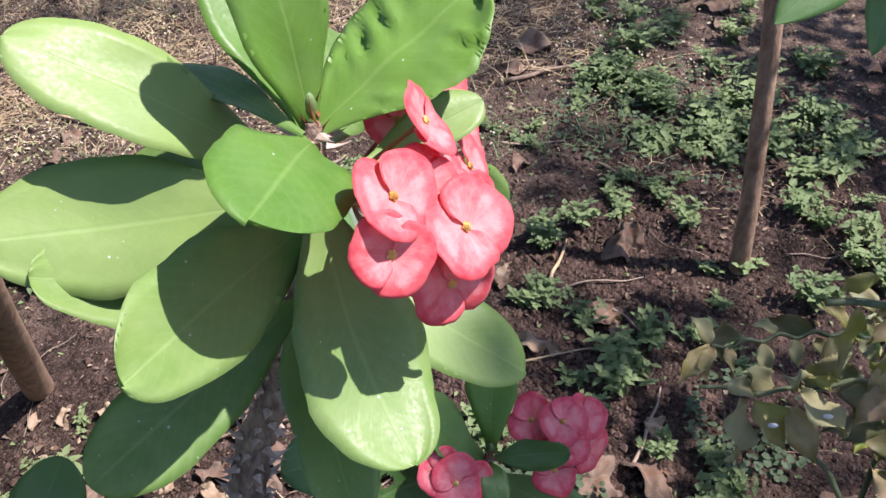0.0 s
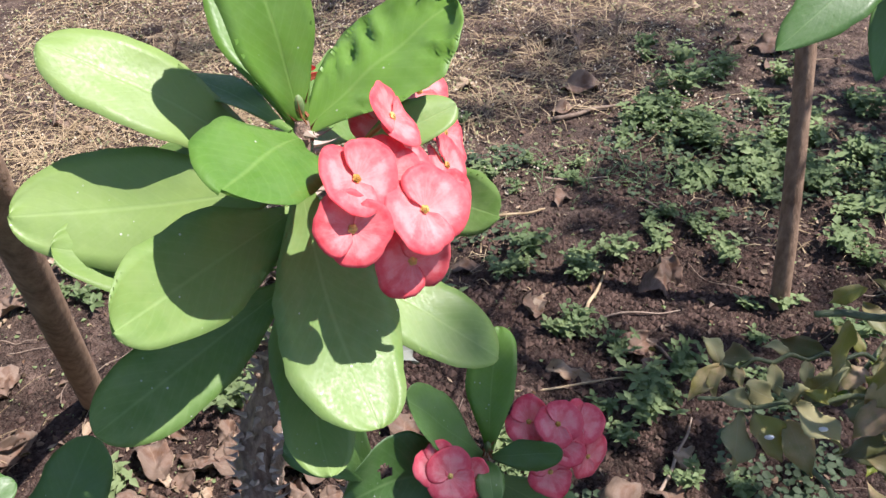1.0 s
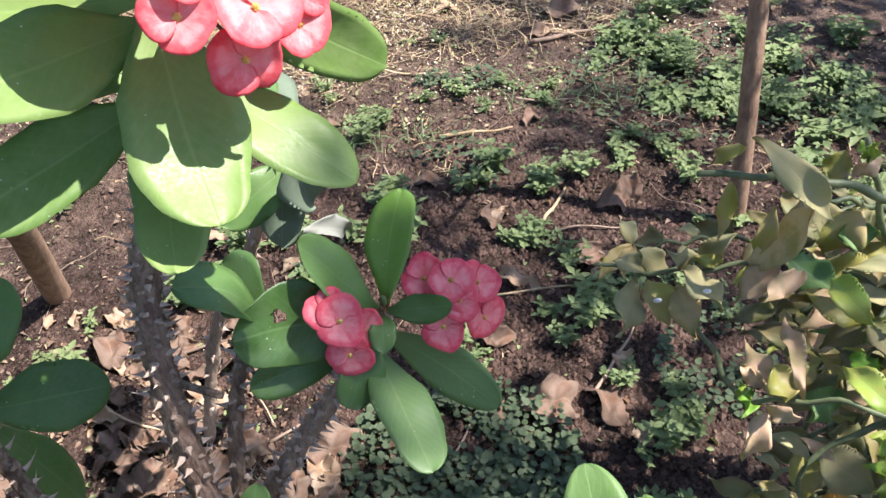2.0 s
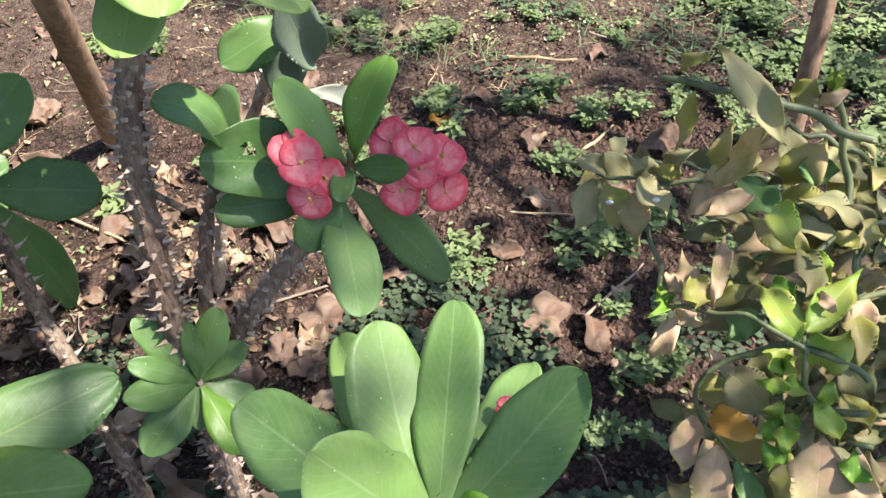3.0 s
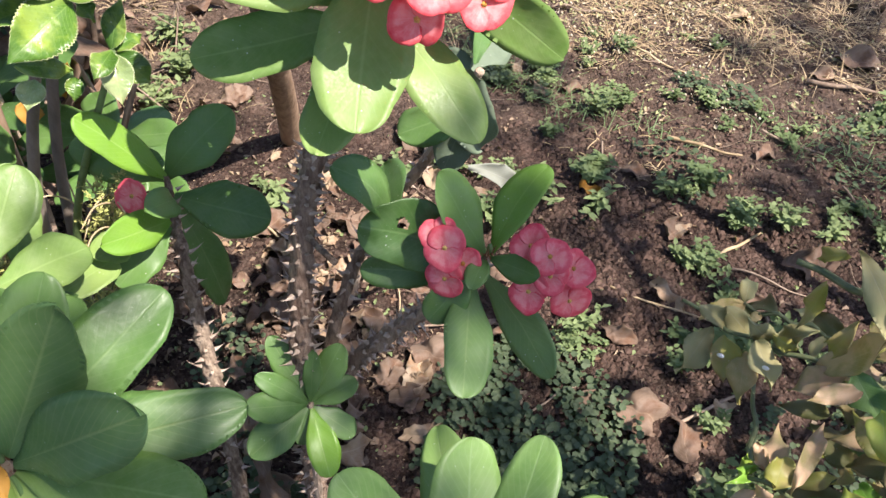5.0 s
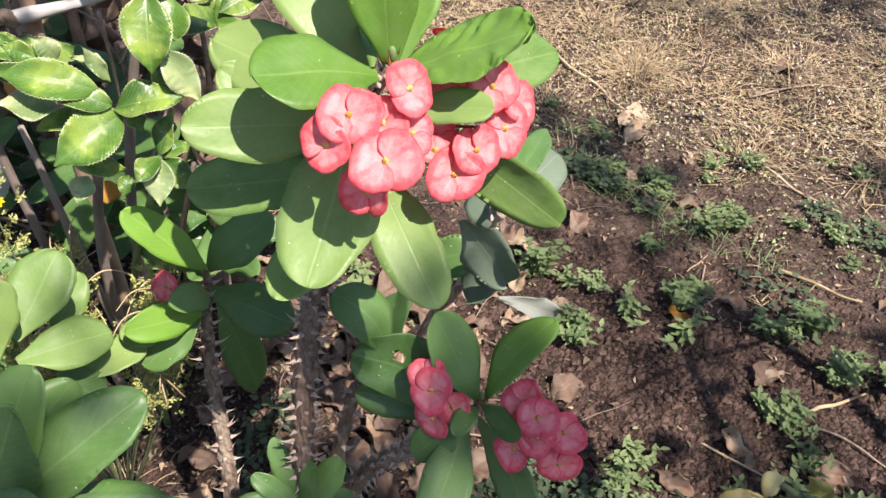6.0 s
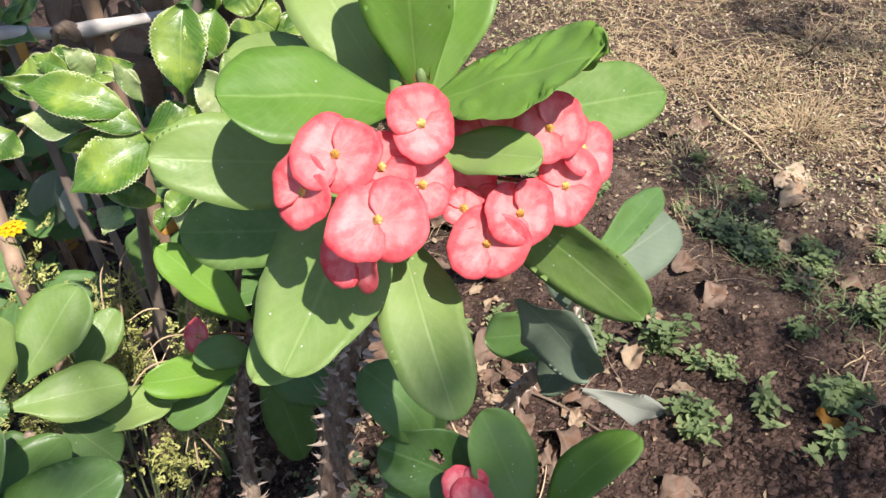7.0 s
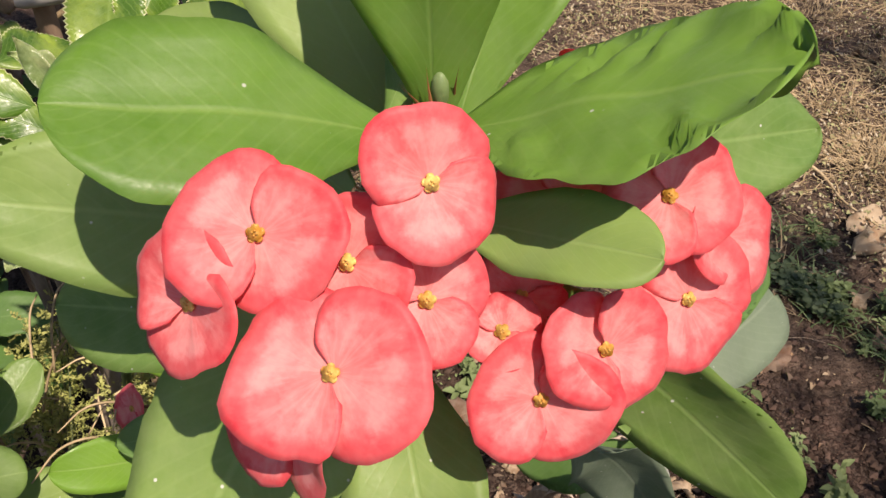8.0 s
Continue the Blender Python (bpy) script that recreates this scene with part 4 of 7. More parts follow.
def zigzag(points, step=0.017, kick=0.0022, seed=0):
    line = spline(points, 10)
    out, k, run = [line[0]], 0, 0.0
    for a, b in zip(line, line[1:]):
        run += (b - a).length
        if run > step:
            run, k = 0.0, k + 1
            d = (b - a).normalized()
            out.append(b + d.orthogonal() * kick * (1 if k % 2 else -1))
    return out + [line[-1]]


def hedge_stem(plant, points, r, seed, lime=0.0, sparse=0.0, blush=0.35):
    """One zigzag stem with a leaf at each bend, hanging to either side."""
    rng = random.Random(seed)
    pts = [q - plant.location for q in zigzag(points, seed=seed)]
    part("stem", tube(pts, [r, r * 0.8, r * 0.6], 8, 0.08, 3), M_HEDGE_STEM, plant)
    n = len(pts)
    for i in range(1, n):
        f = i / n
        if rng.random() < sparse or f < 0.25:
            continue
        d = (pts[i] - pts[i - 1]).normalized()
        for rep in range(2 if i > n - 3 else 1):
            flat = Vector((-d.y, d.x, 0))
            flat = flat.normalized() if flat.length > 0.05 else Vector((1, 0, 0))
            sidew = flat * (1 if (i + rep) % 2 else -1)
            way = (sidew * rng.uniform(0.5, 1.0) + d * rng.uniform(0.2, 0.9) + Vector((rng.uniform(-0.3, 0.3), rng.uniform(-0.6, 0.1), rng.uniform(-0.65, 0.15)))).normalized()
            up = Vector((rng.uniform(-0.4, 0.3), rng.uniform(-0.9, -0.1), 1.0))
            m = Matrix.Translation(pts[i]) @ frame_from((0, 0, 0), way, up)
            if rng.random() < lime:
                me = rng.choice(LIME)
            else:
                me = OLIVE[rng.choice((2, 4))] if rng.random() < blush else OLIVE[rng.choice((0, 1, 3, 5))]
            put_part("leaf", me, m @ Matrix.Scale(rng.uniform(0.40, 0.88), 4), plant)


hedge = thing("zigzag_shrub", "zigzag-stemmed shrub with olive, pinkish and lime pointed leaves", "shrub", "", (0.52, 0.42, 0))
for k, (points, r, lime, sparse, blush) in enumerate((
    ([(0.52, 0.50, 0), (0.50, 0.54, 0.28), (0.44, 0.54, 0.40), (0.35, 0.53, 0.42), (0.265, 0.52, 0.41)], 0.0036, 0.0, 0.0, 0.15),
    ([(0.55, 0.48, 0), (0.54, 0.50, 0.35), (0.48, 0.48, 0.50), (0.40, 0.46, 0.54)], 0.0040, 0.0, 0.2, 0.15),
    ([(0.54, 0.46, 0), (0.52, 0.44, 0.25), (0.47, 0.42, 0.38), (0.42, 0.40, 0.41)], 0.0040, 0.0, 0.0, 0.3),
    ([(0.58, 0.44, 0), (0.62, 0.45, 0.3), (0.63, 0.44, 0.5), (0.60, 0.42, 0.62)], 0.0044, 0.1, 0.0, 0.3),
    ([(0.57, 0.42, 0), (0.58, 0.40, 0.35), (0.55, 0.38, 0.50), (0.52, 0.36, 0.58)], 0.0044, 0.2, 0.0, 0.2),
    ([(0.56, 0.38, 0), (0.57, 0.34, 0.2), (0.55, 0.30, 0.32), (0.50, 0.27, 0.30), (0.47, 0.25, 0.22)], 0.0040, 0.0, 0.0, 0.5),
    ([(0.53, 0.42, 0), (0.50, 0.38, 0.16), (0.46, 0.34, 0.26), (0.42, 0.31, 0.28)], 0.0036, 0.0, 0.0, 0.3),
    ([(0.54, 0.36, 0), (0.50, 0.31, 0.14), (0.46, 0.27, 0.22), (0.42, 0.24, 0.24)], 0.0036, 0.0, 0.0, 0.3))):
    hedge_stem(hedge, points, r, 40 + k, lime, sparse, blush)
rng = random.Random(63)
for k in range(16):
    x, y, z = rng.uniform(0.44, 0.70), rng.uniform(0.34, 0.58), rng.uniform(0.22, 0.50)
    base = (rng.uniform(0.50, 0.62), rng.uniform(0.38, 0.50), 0)
    hedge_stem(hedge, [base, (0.5 * (x + base[0]) + 0.04, 0.5 * (y + base[1]), z * 0.6), (x, y, z), (x - 0.06, y - 0.04, z + rng.uniform(-0.05, 0.03))], 0.004, 90 + k, 0.08, 0.0, 0.25)
# the leafy ends of the arching stems, leaf by leaf
part("stem", tube([q - hedge.location for q in zigzag([(0.287, 0.415, 0.592), (0.313, 0.414, 0.592), (0.358, 0.413, 0.597), (0.396, 0.411, 0.591), (0.427, 0.408, 0.584), (0.454, 0.406, 0.578)], 0.022, 0.0016)], [0.0028, 0.0037, 0.0037], 8, 0.15, 3), M_HEDGE_STEM, hedge)
part("stem", tube([q - hedge.location for q in zigzag([(0.413, 0.436, 0.619), (0.430, 0.429, 0.580), (0.458, 0.420, 0.518), (0.471, 0.336, 0.505)], 0.022, 0.0016)], [0.0024, 0.0033, 0.0033], 8, 0.15, 3), M_HEDGE_STEM, hedge)
part("stem", tube([q - hedge.location for q in zigzag([(0.216, 0.417, 0.483), (0.257, 0.415, 0.480), (0.294, 0.414, 0.484), (0.344, 0.414, 0.496), (0.400, 0.413, 0.507), (0.440, 0.384, 0.508)], 0.022, 0.0016)], [0.0018, 0.0024, 0.0024], 8, 0.15, 3), M_HEDGE_STEM, hedge)
part("stem", tube([q - hedge.location for q in zigzag([(0.332, 0.288, 0.464), (0.368, 0.284, 0.481), (0.396, 0.274, 0.495), (0.421, 0.265, 0.498), (0.438, 0.257, 0.491)], 0.022, 0.0016)], [0.0017, 0.0022, 0.0022], 8, 0.15, 3), M_HEDGE_STEM, hedge)
part("stem", tube([q - hedge.location for q in zigzag([(0.389, 0.234, 0.403), (0.376, 0.245, 0.417), (0.380, 0.254, 0.441), (0.398, 0.262, 0.467), (0.426, 0.264, 0.486), (0.448, 0.262, 0.494), (0.483, 0.250, 0.488)], 0.022, 0.0016)], [0.0019, 0.0026, 0.0026], 8, 0.15, 3), M_HEDGE_STEM, hedge)
part("stem", tube([q - hedge.location for q in zigzag([(0.433, 0.269, 0.499), (0.444, 0.254, 0.476), (0.449, 0.244, 0.456), (0.462, 0.239, 0.453), (0.488, 0.239, 0.469)], 0.022, 0.0016)], [0.0022, 0.0029, 0.0029], 8, 0.15, 3), M_HEDGE_STEM, hedge)
part("stem", tube([q - hedge.location for q in zigzag([(0.309, 0.412, 0.432), (0.326, 0.378, 0.423), (0.341, 0.318, 0.428)], 0.022, 0.0016)], [0.0019, 0.0026, 0.0026], 8, 0.15, 3), M_HEDGE_STEM, hedge)
part("stem", tube([q - hedge.location for q in zigzag([(0.391, 0.232, 0.407), (0.408, 0.218, 0.399), (0.421, 0.209, 0.396), (0.431, 0.199, 0.391)], 0.022, 0.0016)], [0.0012, 0.0016, 0.0016], 8, 0.15, 3), M_HEDGE_STEM, hedge)
part("stem", tube([q - hedge.location for q in zigzag([(0.427, 0.260, 0.478), (0.433, 0.248, 0.456), (0.439, 0.236, 0.436), (0.443, 0.220, 0.420)], 0.022, 0.0016)], [0.0011, 0.0014, 0.0014], 8, 0.15, 3), M_HEDGE_STEM, hedge)
part("stem", tube([q - hedge.location for q in zigzag([(0.480, 0.219, 0.453), (0.496, 0.216, 0.460)], 0.022, 0.0016)], [0.0017, 0.0022, 0.0022], 8, 0.15, 3), M_HEDGE_STEM, hedge)
leaf(hedge, (0.322, 0.419, 0.626), (0.396, 0.397, 0.564), 0.025, (0.08, -0.53, 0.72), 0.016, M_LEAF_GREY, 0.39, 0.0078, kind="lance", twist=0.42, nu=20, teeth=1)
leaf(hedge, (0.318, 0.418, 0.619), (0.299, 0.425, 0.595), 0.014, (-0.04, -0.48, 0.71), 0.002, M_LEAF_OLIVE, 0.38, 0.0049, kind="lance", twist=-0.03, nu=20)
leaf(hedge, (0.316, 0.413, 0.585), (0.315, 0.409, 0.529), 0.016, (0.00, -0.60, 0.75), -0.004, M_LEAF_OLIVE, 0.20, 0.0057, kind="lance", twist=0.42, nu=20)
leaf(hedge, (0.348, 0.401, 0.504), (0.381, 0.396, 0.587), 0.031, (-0.28, -0.50, 0.77), -0.003, M_LEAF_TAN, 0.30, 0.0051, kind="lance", twist=-0.50, nu=20)
leaf(hedge, (0.348, 0.414, 0.515), (0.351, 0.403, 0.571), 0.020, (-0.23, -0.74, 0.76), 0.006, M_LEAF_OLIVE, 0.37, 0.0058, kind="lance", twist=0.46, nu=20)
leaf(hedge, (0.410, 0.431, 0.501), (0.427, 0.431, 0.558), 0.036, (-0.01, -0.74, 0.76), 0.005, M_LEAF_OLIVE, 0.32, 0.0089, kind="lance", twist=0.39, nu=20)
leaf(hedge, (0.415, 0.423, 0.528), (0.446, 0.424, 0.533), 0.027, (-0.21, -0.75, 0.76), -0.003, M_LEAF_COOL, 0.17, 0.0058, kind="lance", twist=0.10, nu=20)
leaf(hedge, (0.394, 0.431, 0.581), (0.404, 0.444, 0.601), 0.023, (0.00, -0.71, 0.71), -0.001, M_LEAF_OLIVE, 0.35, 0.0066, kind="lance", twist=-0.18, nu=20)
leaf(hedge, (0.409, 0.431, 0.588), (0.428, 0.428, 0.604), 0.014, (-0.00, -0.82, 0.71), 0.006, M_LEAF_BLUSH, 0.16, 0.0078, kind="lance", twist=0.34, nu=20)
leaf(hedge, (0.420, 0.433, 0.602), (0.412, 0.445, 0.611), 0.013, (0.05, -0.71, 0.70), 0.002, M_LEAF_LIME, 0.15, 0.0046, kind="lance", twist=-0.32, nu=20, teeth=1)
leaf(hedge, (0.421, 0.433, 0.603), (0.416, 0.417, 0.630), 0.011, (-0.31, -0.55, 0.70), 0.005, M_LEAF_LIME, 0.39, 0.0060, kind="lance", twist=-0.15, nu=20, teeth=1)
leaf(hedge, (0.251, 0.413, 0.474), (0.244, 0.373, 0.435), 0.027, (0.21, -0.73, 0.83), 0.003, M_LEAF_GREY, 0.35, 0.0084, kind="lance", twist=-0.46, nu=20, teeth=1)
leaf(hedge, (0.267, 0.423, 0.476), (0.231, 0.407, 0.498), 0.019, (-0.20, -0.66, 0.80), 0.002, M_LEAF_GREY, 0.38, 0.0060, kind="lance", twist=0.42, nu=20, teeth=1)
leaf(hedge, (0.283, 0.423, 0.478), (0.252, 0.420, 0.500), 0.022, (-0.09, -0.68, 0.79), -0.002, M_LEAF_GREY, 0.17, 0.0051, kind="lance", twist=0.19, nu=20, teeth=1)
leaf(hedge, (0.301, 0.423, 0.485), (0.274, 0.406, 0.517), 0.021, (-0.20, -0.79, 0.79), 0.006, M_LEAF_GREY, 0.28, 0.0063, kind="lance", twist=-0.26, nu=20, teeth=1)
leaf(hedge, (0.306, 0.423, 0.484), (0.329, 0.418, 0.527), 0.024, (0.17, -0.63, 0.78), 0.000, M_LEAF_GREY, 0.16, 0.0086, kind="lance", twist=-0.47, nu=20, teeth=1)
leaf(hedge, (0.265, 0.412, 0.473), (0.285, 0.377, 0.452), 0.027, (0.22, -0.73, 0.82), 0.003, M_LEAF_OLIVE, 0.39, 0.0073, kind="lance", twist=0.29, nu=20)
leaf(hedge, (0.288, 0.401, 0.479), (0.307, 0.363, 0.453), 0.026, (-0.04, -0.72, 0.83), 0.004, M_LEAF_TAN, 0.22, 0.0066, kind="lance", twist=0.50, nu=20)
leaf(hedge, (0.292, 0.403, 0.497), (0.322, 0.366, 0.488), 0.027, (0.27, -0.61, 0.81), 0.001, M_LEAF_GREY, 0.33, 0.0066, kind="lance", twist=-0.21, nu=20, teeth=1)
leaf(hedge, (0.323, 0.413, 0.497), (0.301, 0.412, 0.504), 0.015, (-0.23, -0.66, 0.79), 0.006, M_LEAF_OLIVE, 0.39, 0.0073, kind="lance", twist=-0.00, nu=20)
leaf(hedge, (0.367, 0.402, 0.514), (0.335, 0.382, 0.480), 0.024, (-0.30, -0.69, 0.80), 0.004, M_LEAF_BLUSH, 0.37, 0.0062, kind="lance", twist=0.29, nu=20)
leaf(hedge, (0.382, 0.390, 0.516), (0.347, 0.361, 0.505), 0.018, (0.05, -0.53, 0.80), 0.004, M_LEAF_BLUSH, 0.24, 0.0077, kind="lance", twist=-0.22, nu=20)
leaf(hedge, (0.372, 0.402, 0.519), (0.408, 0.372, 0.511), 0.032, (0.07, -0.52, 0.79), -0.001, M_LEAF_COOL, 0.39, 0.0073, kind="lance", twist=0.08, nu=20)
leaf(hedge, (0.399, 0.399, 0.499), (0.457, 0.402, 0.512), 0.037, (-0.10, -0.70, 0.79), 0.003, M_LEAF_OLIVE, 0.27, 0.0083, kind="lance", twist=0.15, nu=20)
leaf(hedge, (0.399, 0.374, 0.525), (0.417, 0.316, 0.533), 0.023, (-0.21, -0.53, 0.80), 0.003, M_LEAF_LIME, 0.36, 0.0062, kind="lance", twist=0.34, nu=20, teeth=1)
leaf(hedge, (0.378, 0.403, 0.456), (0.332, 0.387, 0.451), 0.016, (0.06, -0.39, 0.83), 0.006, M_LEAF_DULL, 0.28, 0.0069, kind="lance", twist=-0.33, nu=20)
leaf(hedge, (0.417, 0.392, 0.492), (0.379, 0.353, 0.482), 0.026, (0.16, -0.59, 0.81), 0.003, M_LEAF_BLUSH, 0.33, 0.0078, kind="lance", twist=-0.33, nu=20)
leaf(hedge, (0.371, 0.363, 0.488), (0.369, 0.278, 0.494), 0.015, (-0.03, -0.50, 0.84), 0.000, M_LEAF_BLUSH, 0.31, 0.0080, kind="lance", twist=0.14, nu=20)
leaf(hedge, (0.435, 0.382, 0.484), (0.455, 0.382, 0.506), 0.025, (-0.43, -0.72, 0.80), 0.000, M_LEAF_DULL, 0.31, 0.0056, kind="lance", twist=0.19, nu=20)
leaf(hedge, (0.445, 0.396, 0.468), (0.402, 0.379, 0.455), 0.030, (-0.40, -0.58, 0.82), -0.002, M_LEAF_COOL, 0.16, 0.0051, kind="lance", twist=-0.18, nu=20)
leaf(hedge, (0.458, 0.340, 0.540), (0.442, 0.342, 0.529), 0.014, (-0.35, -0.77, 0.79), 0.001, M_LEAF_OLIVE, 0.25, 0.0072, kind="lance", twist=0.09, nu=20)
leaf(hedge, (0.354, 0.293, 0.474), (0.342, 0.352, 0.468), 0.020, (0.19, -0.76, 0.85), 0.000, M_LEAF_BLUSH, 0.22, 0.0063, kind="lance", twist=-0.38, nu=20)
leaf(hedge, (0.347, 0.301, 0.470), (0.332, 0.320, 0.476), 0.014, (-0.12, -0.74, 0.86), 0.002, M_LEAF_BLUSH, 0.17, 0.0069, kind="lance", twist=-0.16, nu=20)
leaf(hedge, (0.357, 0.278, 0.485), (0.354, 0.312, 0.488), 0.024, (0.21, -0.42, 0.86), 0.000, M_LEAF_OLIVE, 0.35, 0.0073, kind="lance", twist=-0.13, nu=20)
leaf(hedge, (0.348, 0.281, 0.471), (0.335, 0.261, 0.427), 0.019, (0.01, -0.49, 0.89), 0.006, M_LEAF_BLUSH, 0.39, 0.0072, kind="lance", twist=-0.15, nu=20)
leaf(hedge, (0.346, 0.278, 0.471), (0.363, 0.257, 0.497), 0.013, (-0.37, -0.69, 0.87), 0.002, M_LEAF_BLUSH, 0.30, 0.0051, kind="lance", twist=0.13, nu=20)
leaf(hedge, (0.334, 0.289, 0.464), (0.329, 0.303, 0.477), 0.010, (-0.11, -0.57, 0.87), -0.002, M_LEAF_LIME, 0.22, 0.0089, kind="lance", twist=-0.12, nu=20, teeth=1)
leaf(hedge, (0.340, 0.301, 0.466), (0.326, 0.265, 0.480), 0.012, (0.21, -0.50, 0.87), -0.001, M_LEAF_YOUNG, 0.40, 0.0067, kind="lance", twist=-0.08, nu=20)
leaf(hedge, (0.372, 0.317, 0.452), (0.402, 0.339, 0.464), 0.016, (0.20, -0.55, 0.85), -0.001, M_LEAF_OLIVE, 0.27, 0.0051, kind="lance", twist=0.12, nu=20)
leaf(hedge, (0.417, 0.335, 0.453), (0.365, 0.311, 0.419), 0.023, (-0.22, -0.42, 0.87), 0.004, M_LEAF_DULL, 0.15, 0.0069, kind="lance", twist=-0.23, nu=20)
leaf(hedge, (0.412, 0.320, 0.452), (0.388, 0.294, 0.440), 0.026, (0.06, -0.63, 0.87), -0.001, M_LEAF_COOL, 0.19, 0.0090, kind="lance", twist=-0.21, nu=20)
leaf(hedge, (0.432, 0.262, 0.499), (0.400, 0.306, 0.500), 0.027, (-0.15, -0.49, 0.85), 0.002, M_LEAF_LIME, 0.34, 0.0051, kind="lance", twist=0.26, nu=20, teeth=1)
leaf(hedge, (0.433, 0.266, 0.506), (0.466, 0.325, 0.520), 0.026, (-0.15, -0.62, 0.83), -0.001, M_LEAF_LIME, 0.28, 0.0066, kind="lance", twist=-0.14, nu=20, teeth=1)
leaf(hedge, (0.447, 0.262, 0.475), (0.458, 0.264, 0.522), 0.031, (-0.12, -0.71, 0.85), -0.001, M_LEAF_LIME, 0.26, 0.0086, kind="lance", twist=0.39, nu=20, teeth=1)
leaf(hedge, (0.427, 0.301, 0.498), (0.410, 0.320, 0.493), 0.020, (-0.42, -0.44, 0.84), 0.000, M_LEAF_YOUNG, 0.29, 0.0077, kind="lance", twist=0.13, nu=20)
leaf(hedge, (0.449, 0.281, 0.520), (0.434, 0.296, 0.514), 0.011, (0.09, -0.60, 0.83), -0.000, M_LEAF_BLUSH, 0.36, 0.0054, kind="lance", twist=-0.20, nu=20)
leaf(hedge, (0.427, 0.252, 0.475), (0.407, 0.244, 0.495), 0.018, (-0.40, -0.38, 0.88), 0.003, M_LEAF_LIME, 0.26, 0.0058, kind="lance", twist=0.28, nu=20, teeth=1)
leaf(hedge, (0.427, 0.252, 0.475), (0.429, 0.240, 0.506), 0.016, (-0.36, -0.53, 0.87), 0.001, M_LEAF_LIME, 0.27, 0.0060, kind="lance", twist=-0.35, nu=20, teeth=1)
leaf(hedge, (0.432, 0.244, 0.460), (0.414, 0.241, 0.469), 0.017, (0.05, -0.67, 0.89), -0.002, M_LEAF_LIME, 0.35, 0.0081, kind="lance", twist=0.16, nu=20, teeth=1)
leaf(hedge, (0.432, 0.244, 0.460), (0.446, 0.255, 0.460), 0.018, (-0.02, -0.31, 0.89), 0.006, M_LEAF_LIME, 0.33, 0.0046, kind="lance", twist=0.34, nu=20, teeth=1)
leaf(hedge, (0.435, 0.238, 0.450), (0.432, 0.234, 0.430), 0.017, (-0.06, -0.30, 0.90), 0.003, M_LEAF_LIME, 0.18, 0.0058, kind="lance", twist=0.42, nu=20, teeth=1)
leaf(hedge, (0.438, 0.235, 0.444), (0.452, 0.231, 0.434), 0.016, (-0.09, -0.51, 0.90), -0.002, M_LEAF_LIME, 0.31, 0.0046, kind="lance", twist=-0.39, nu=20, teeth=1)
leaf(hedge, (0.437, 0.232, 0.440), (0.431, 0.218, 0.423), 0.016, (-0.41, -0.65, 0.91), 0.002, M_LEAF_YOUNG, 0.34, 0.0084, kind="lance", twist=-0.37, nu=20)
leaf(hedge, (0.437, 0.224, 0.443), (0.445, 0.207, 0.436), 0.018, (-0.27, -0.43, 0.91), 0.001, M_LEAF_LIME, 0.38, 0.0062, kind="lance", twist=-0.44, nu=20, teeth=1)
leaf(hedge, (0.441, 0.219, 0.427), (0.436, 0.194, 0.424), 0.018, (-0.37, -0.40, 0.92), 0.001, M_LEAF_YOUNG, 0.38, 0.0071, kind="lance", twist=0.12, nu=20)
leaf(hedge, (0.454, 0.239, 0.462), (0.478, 0.221, 0.448), 0.019, (-0.15, -0.58, 0.89), 0.004, M_LEAF_LIME, 0.28, 0.0051, kind="lance", twist=-0.27, nu=20, teeth=1)
leaf(hedge, (0.458, 0.238, 0.462), (0.461, 0.245, 0.483), 0.016, (-0.04, -0.63, 0.88), 0.003, M_LEAF_LIME, 0.31, 0.0049, kind="lance", twist=0.17, nu=20, teeth=1)
leaf(hedge, (0.384, 0.271, 0.388), (0.411, 0.281, 0.401), 0.032, (-0.33, -0.45, 0.91), -0.002, M_LEAF_OLIVE, 0.37, 0.0066, kind="lance", twist=-0.18, nu=20)
leaf(hedge, (0.401, 0.280, 0.421), (0.437, 0.248, 0.418), 0.037, (-0.41, -0.40, 0.90), -0.003, M_LEAF_GREY, 0.19, 0.0089, kind="lance", twist=0.18, nu=20, teeth=1)
leaf(hedge, (0.374, 0.270, 0.453), (0.404, 0.261, 0.438), 0.010, (-0.33, -0.32, 0.89), 0.003, M_LEAF_BLUSH, 0.36, 0.0051, kind="lance", twist=0.12, nu=20)
leaf(hedge, (0.426, 0.297, 0.439), (0.421, 0.283, 0.404), 0.022, (-0.29, -0.57, 0.89), 0.002, M_LEAF_DULL, 0.24, 0.0063, kind="lance", twist=-0.36, nu=20)
leaf(hedge, (0.390, 0.232, 0.411), (0.423, 0.212, 0.446), 0.024, (-0.03, -0.35, 0.92), 0.000, M_LEAF_AMBER, 0.36, 0.0069, kind="lance", twist=0.09, nu=20)
leaf(hedge, (0.379, 0.235, 0.409), (0.381, 0.197, 0.378), 0.026, (0.05, -0.50, 0.94), -0.003, M_LEAF_BLUSH, 0.16, 0.0054, kind="lance", twist=-0.46, nu=20)
leaf(hedge, (0.402, 0.219, 0.402), (0.408, 0.155, 0.362), 0.034, (-0.13, -0.32, 0.96), -0.004, M_LEAF_BLUSH, 0.27, 0.0086, kind="lance", twist=0.12, nu=20)
leaf(hedge, (0.417, 0.210, 0.401), (0.453, 0.169, 0.374), 0.020, (-0.17, -0.59, 0.95), -0.002, M_LEAF_COOL, 0.19, 0.0062, kind="lance", twist=-0.11, nu=20)
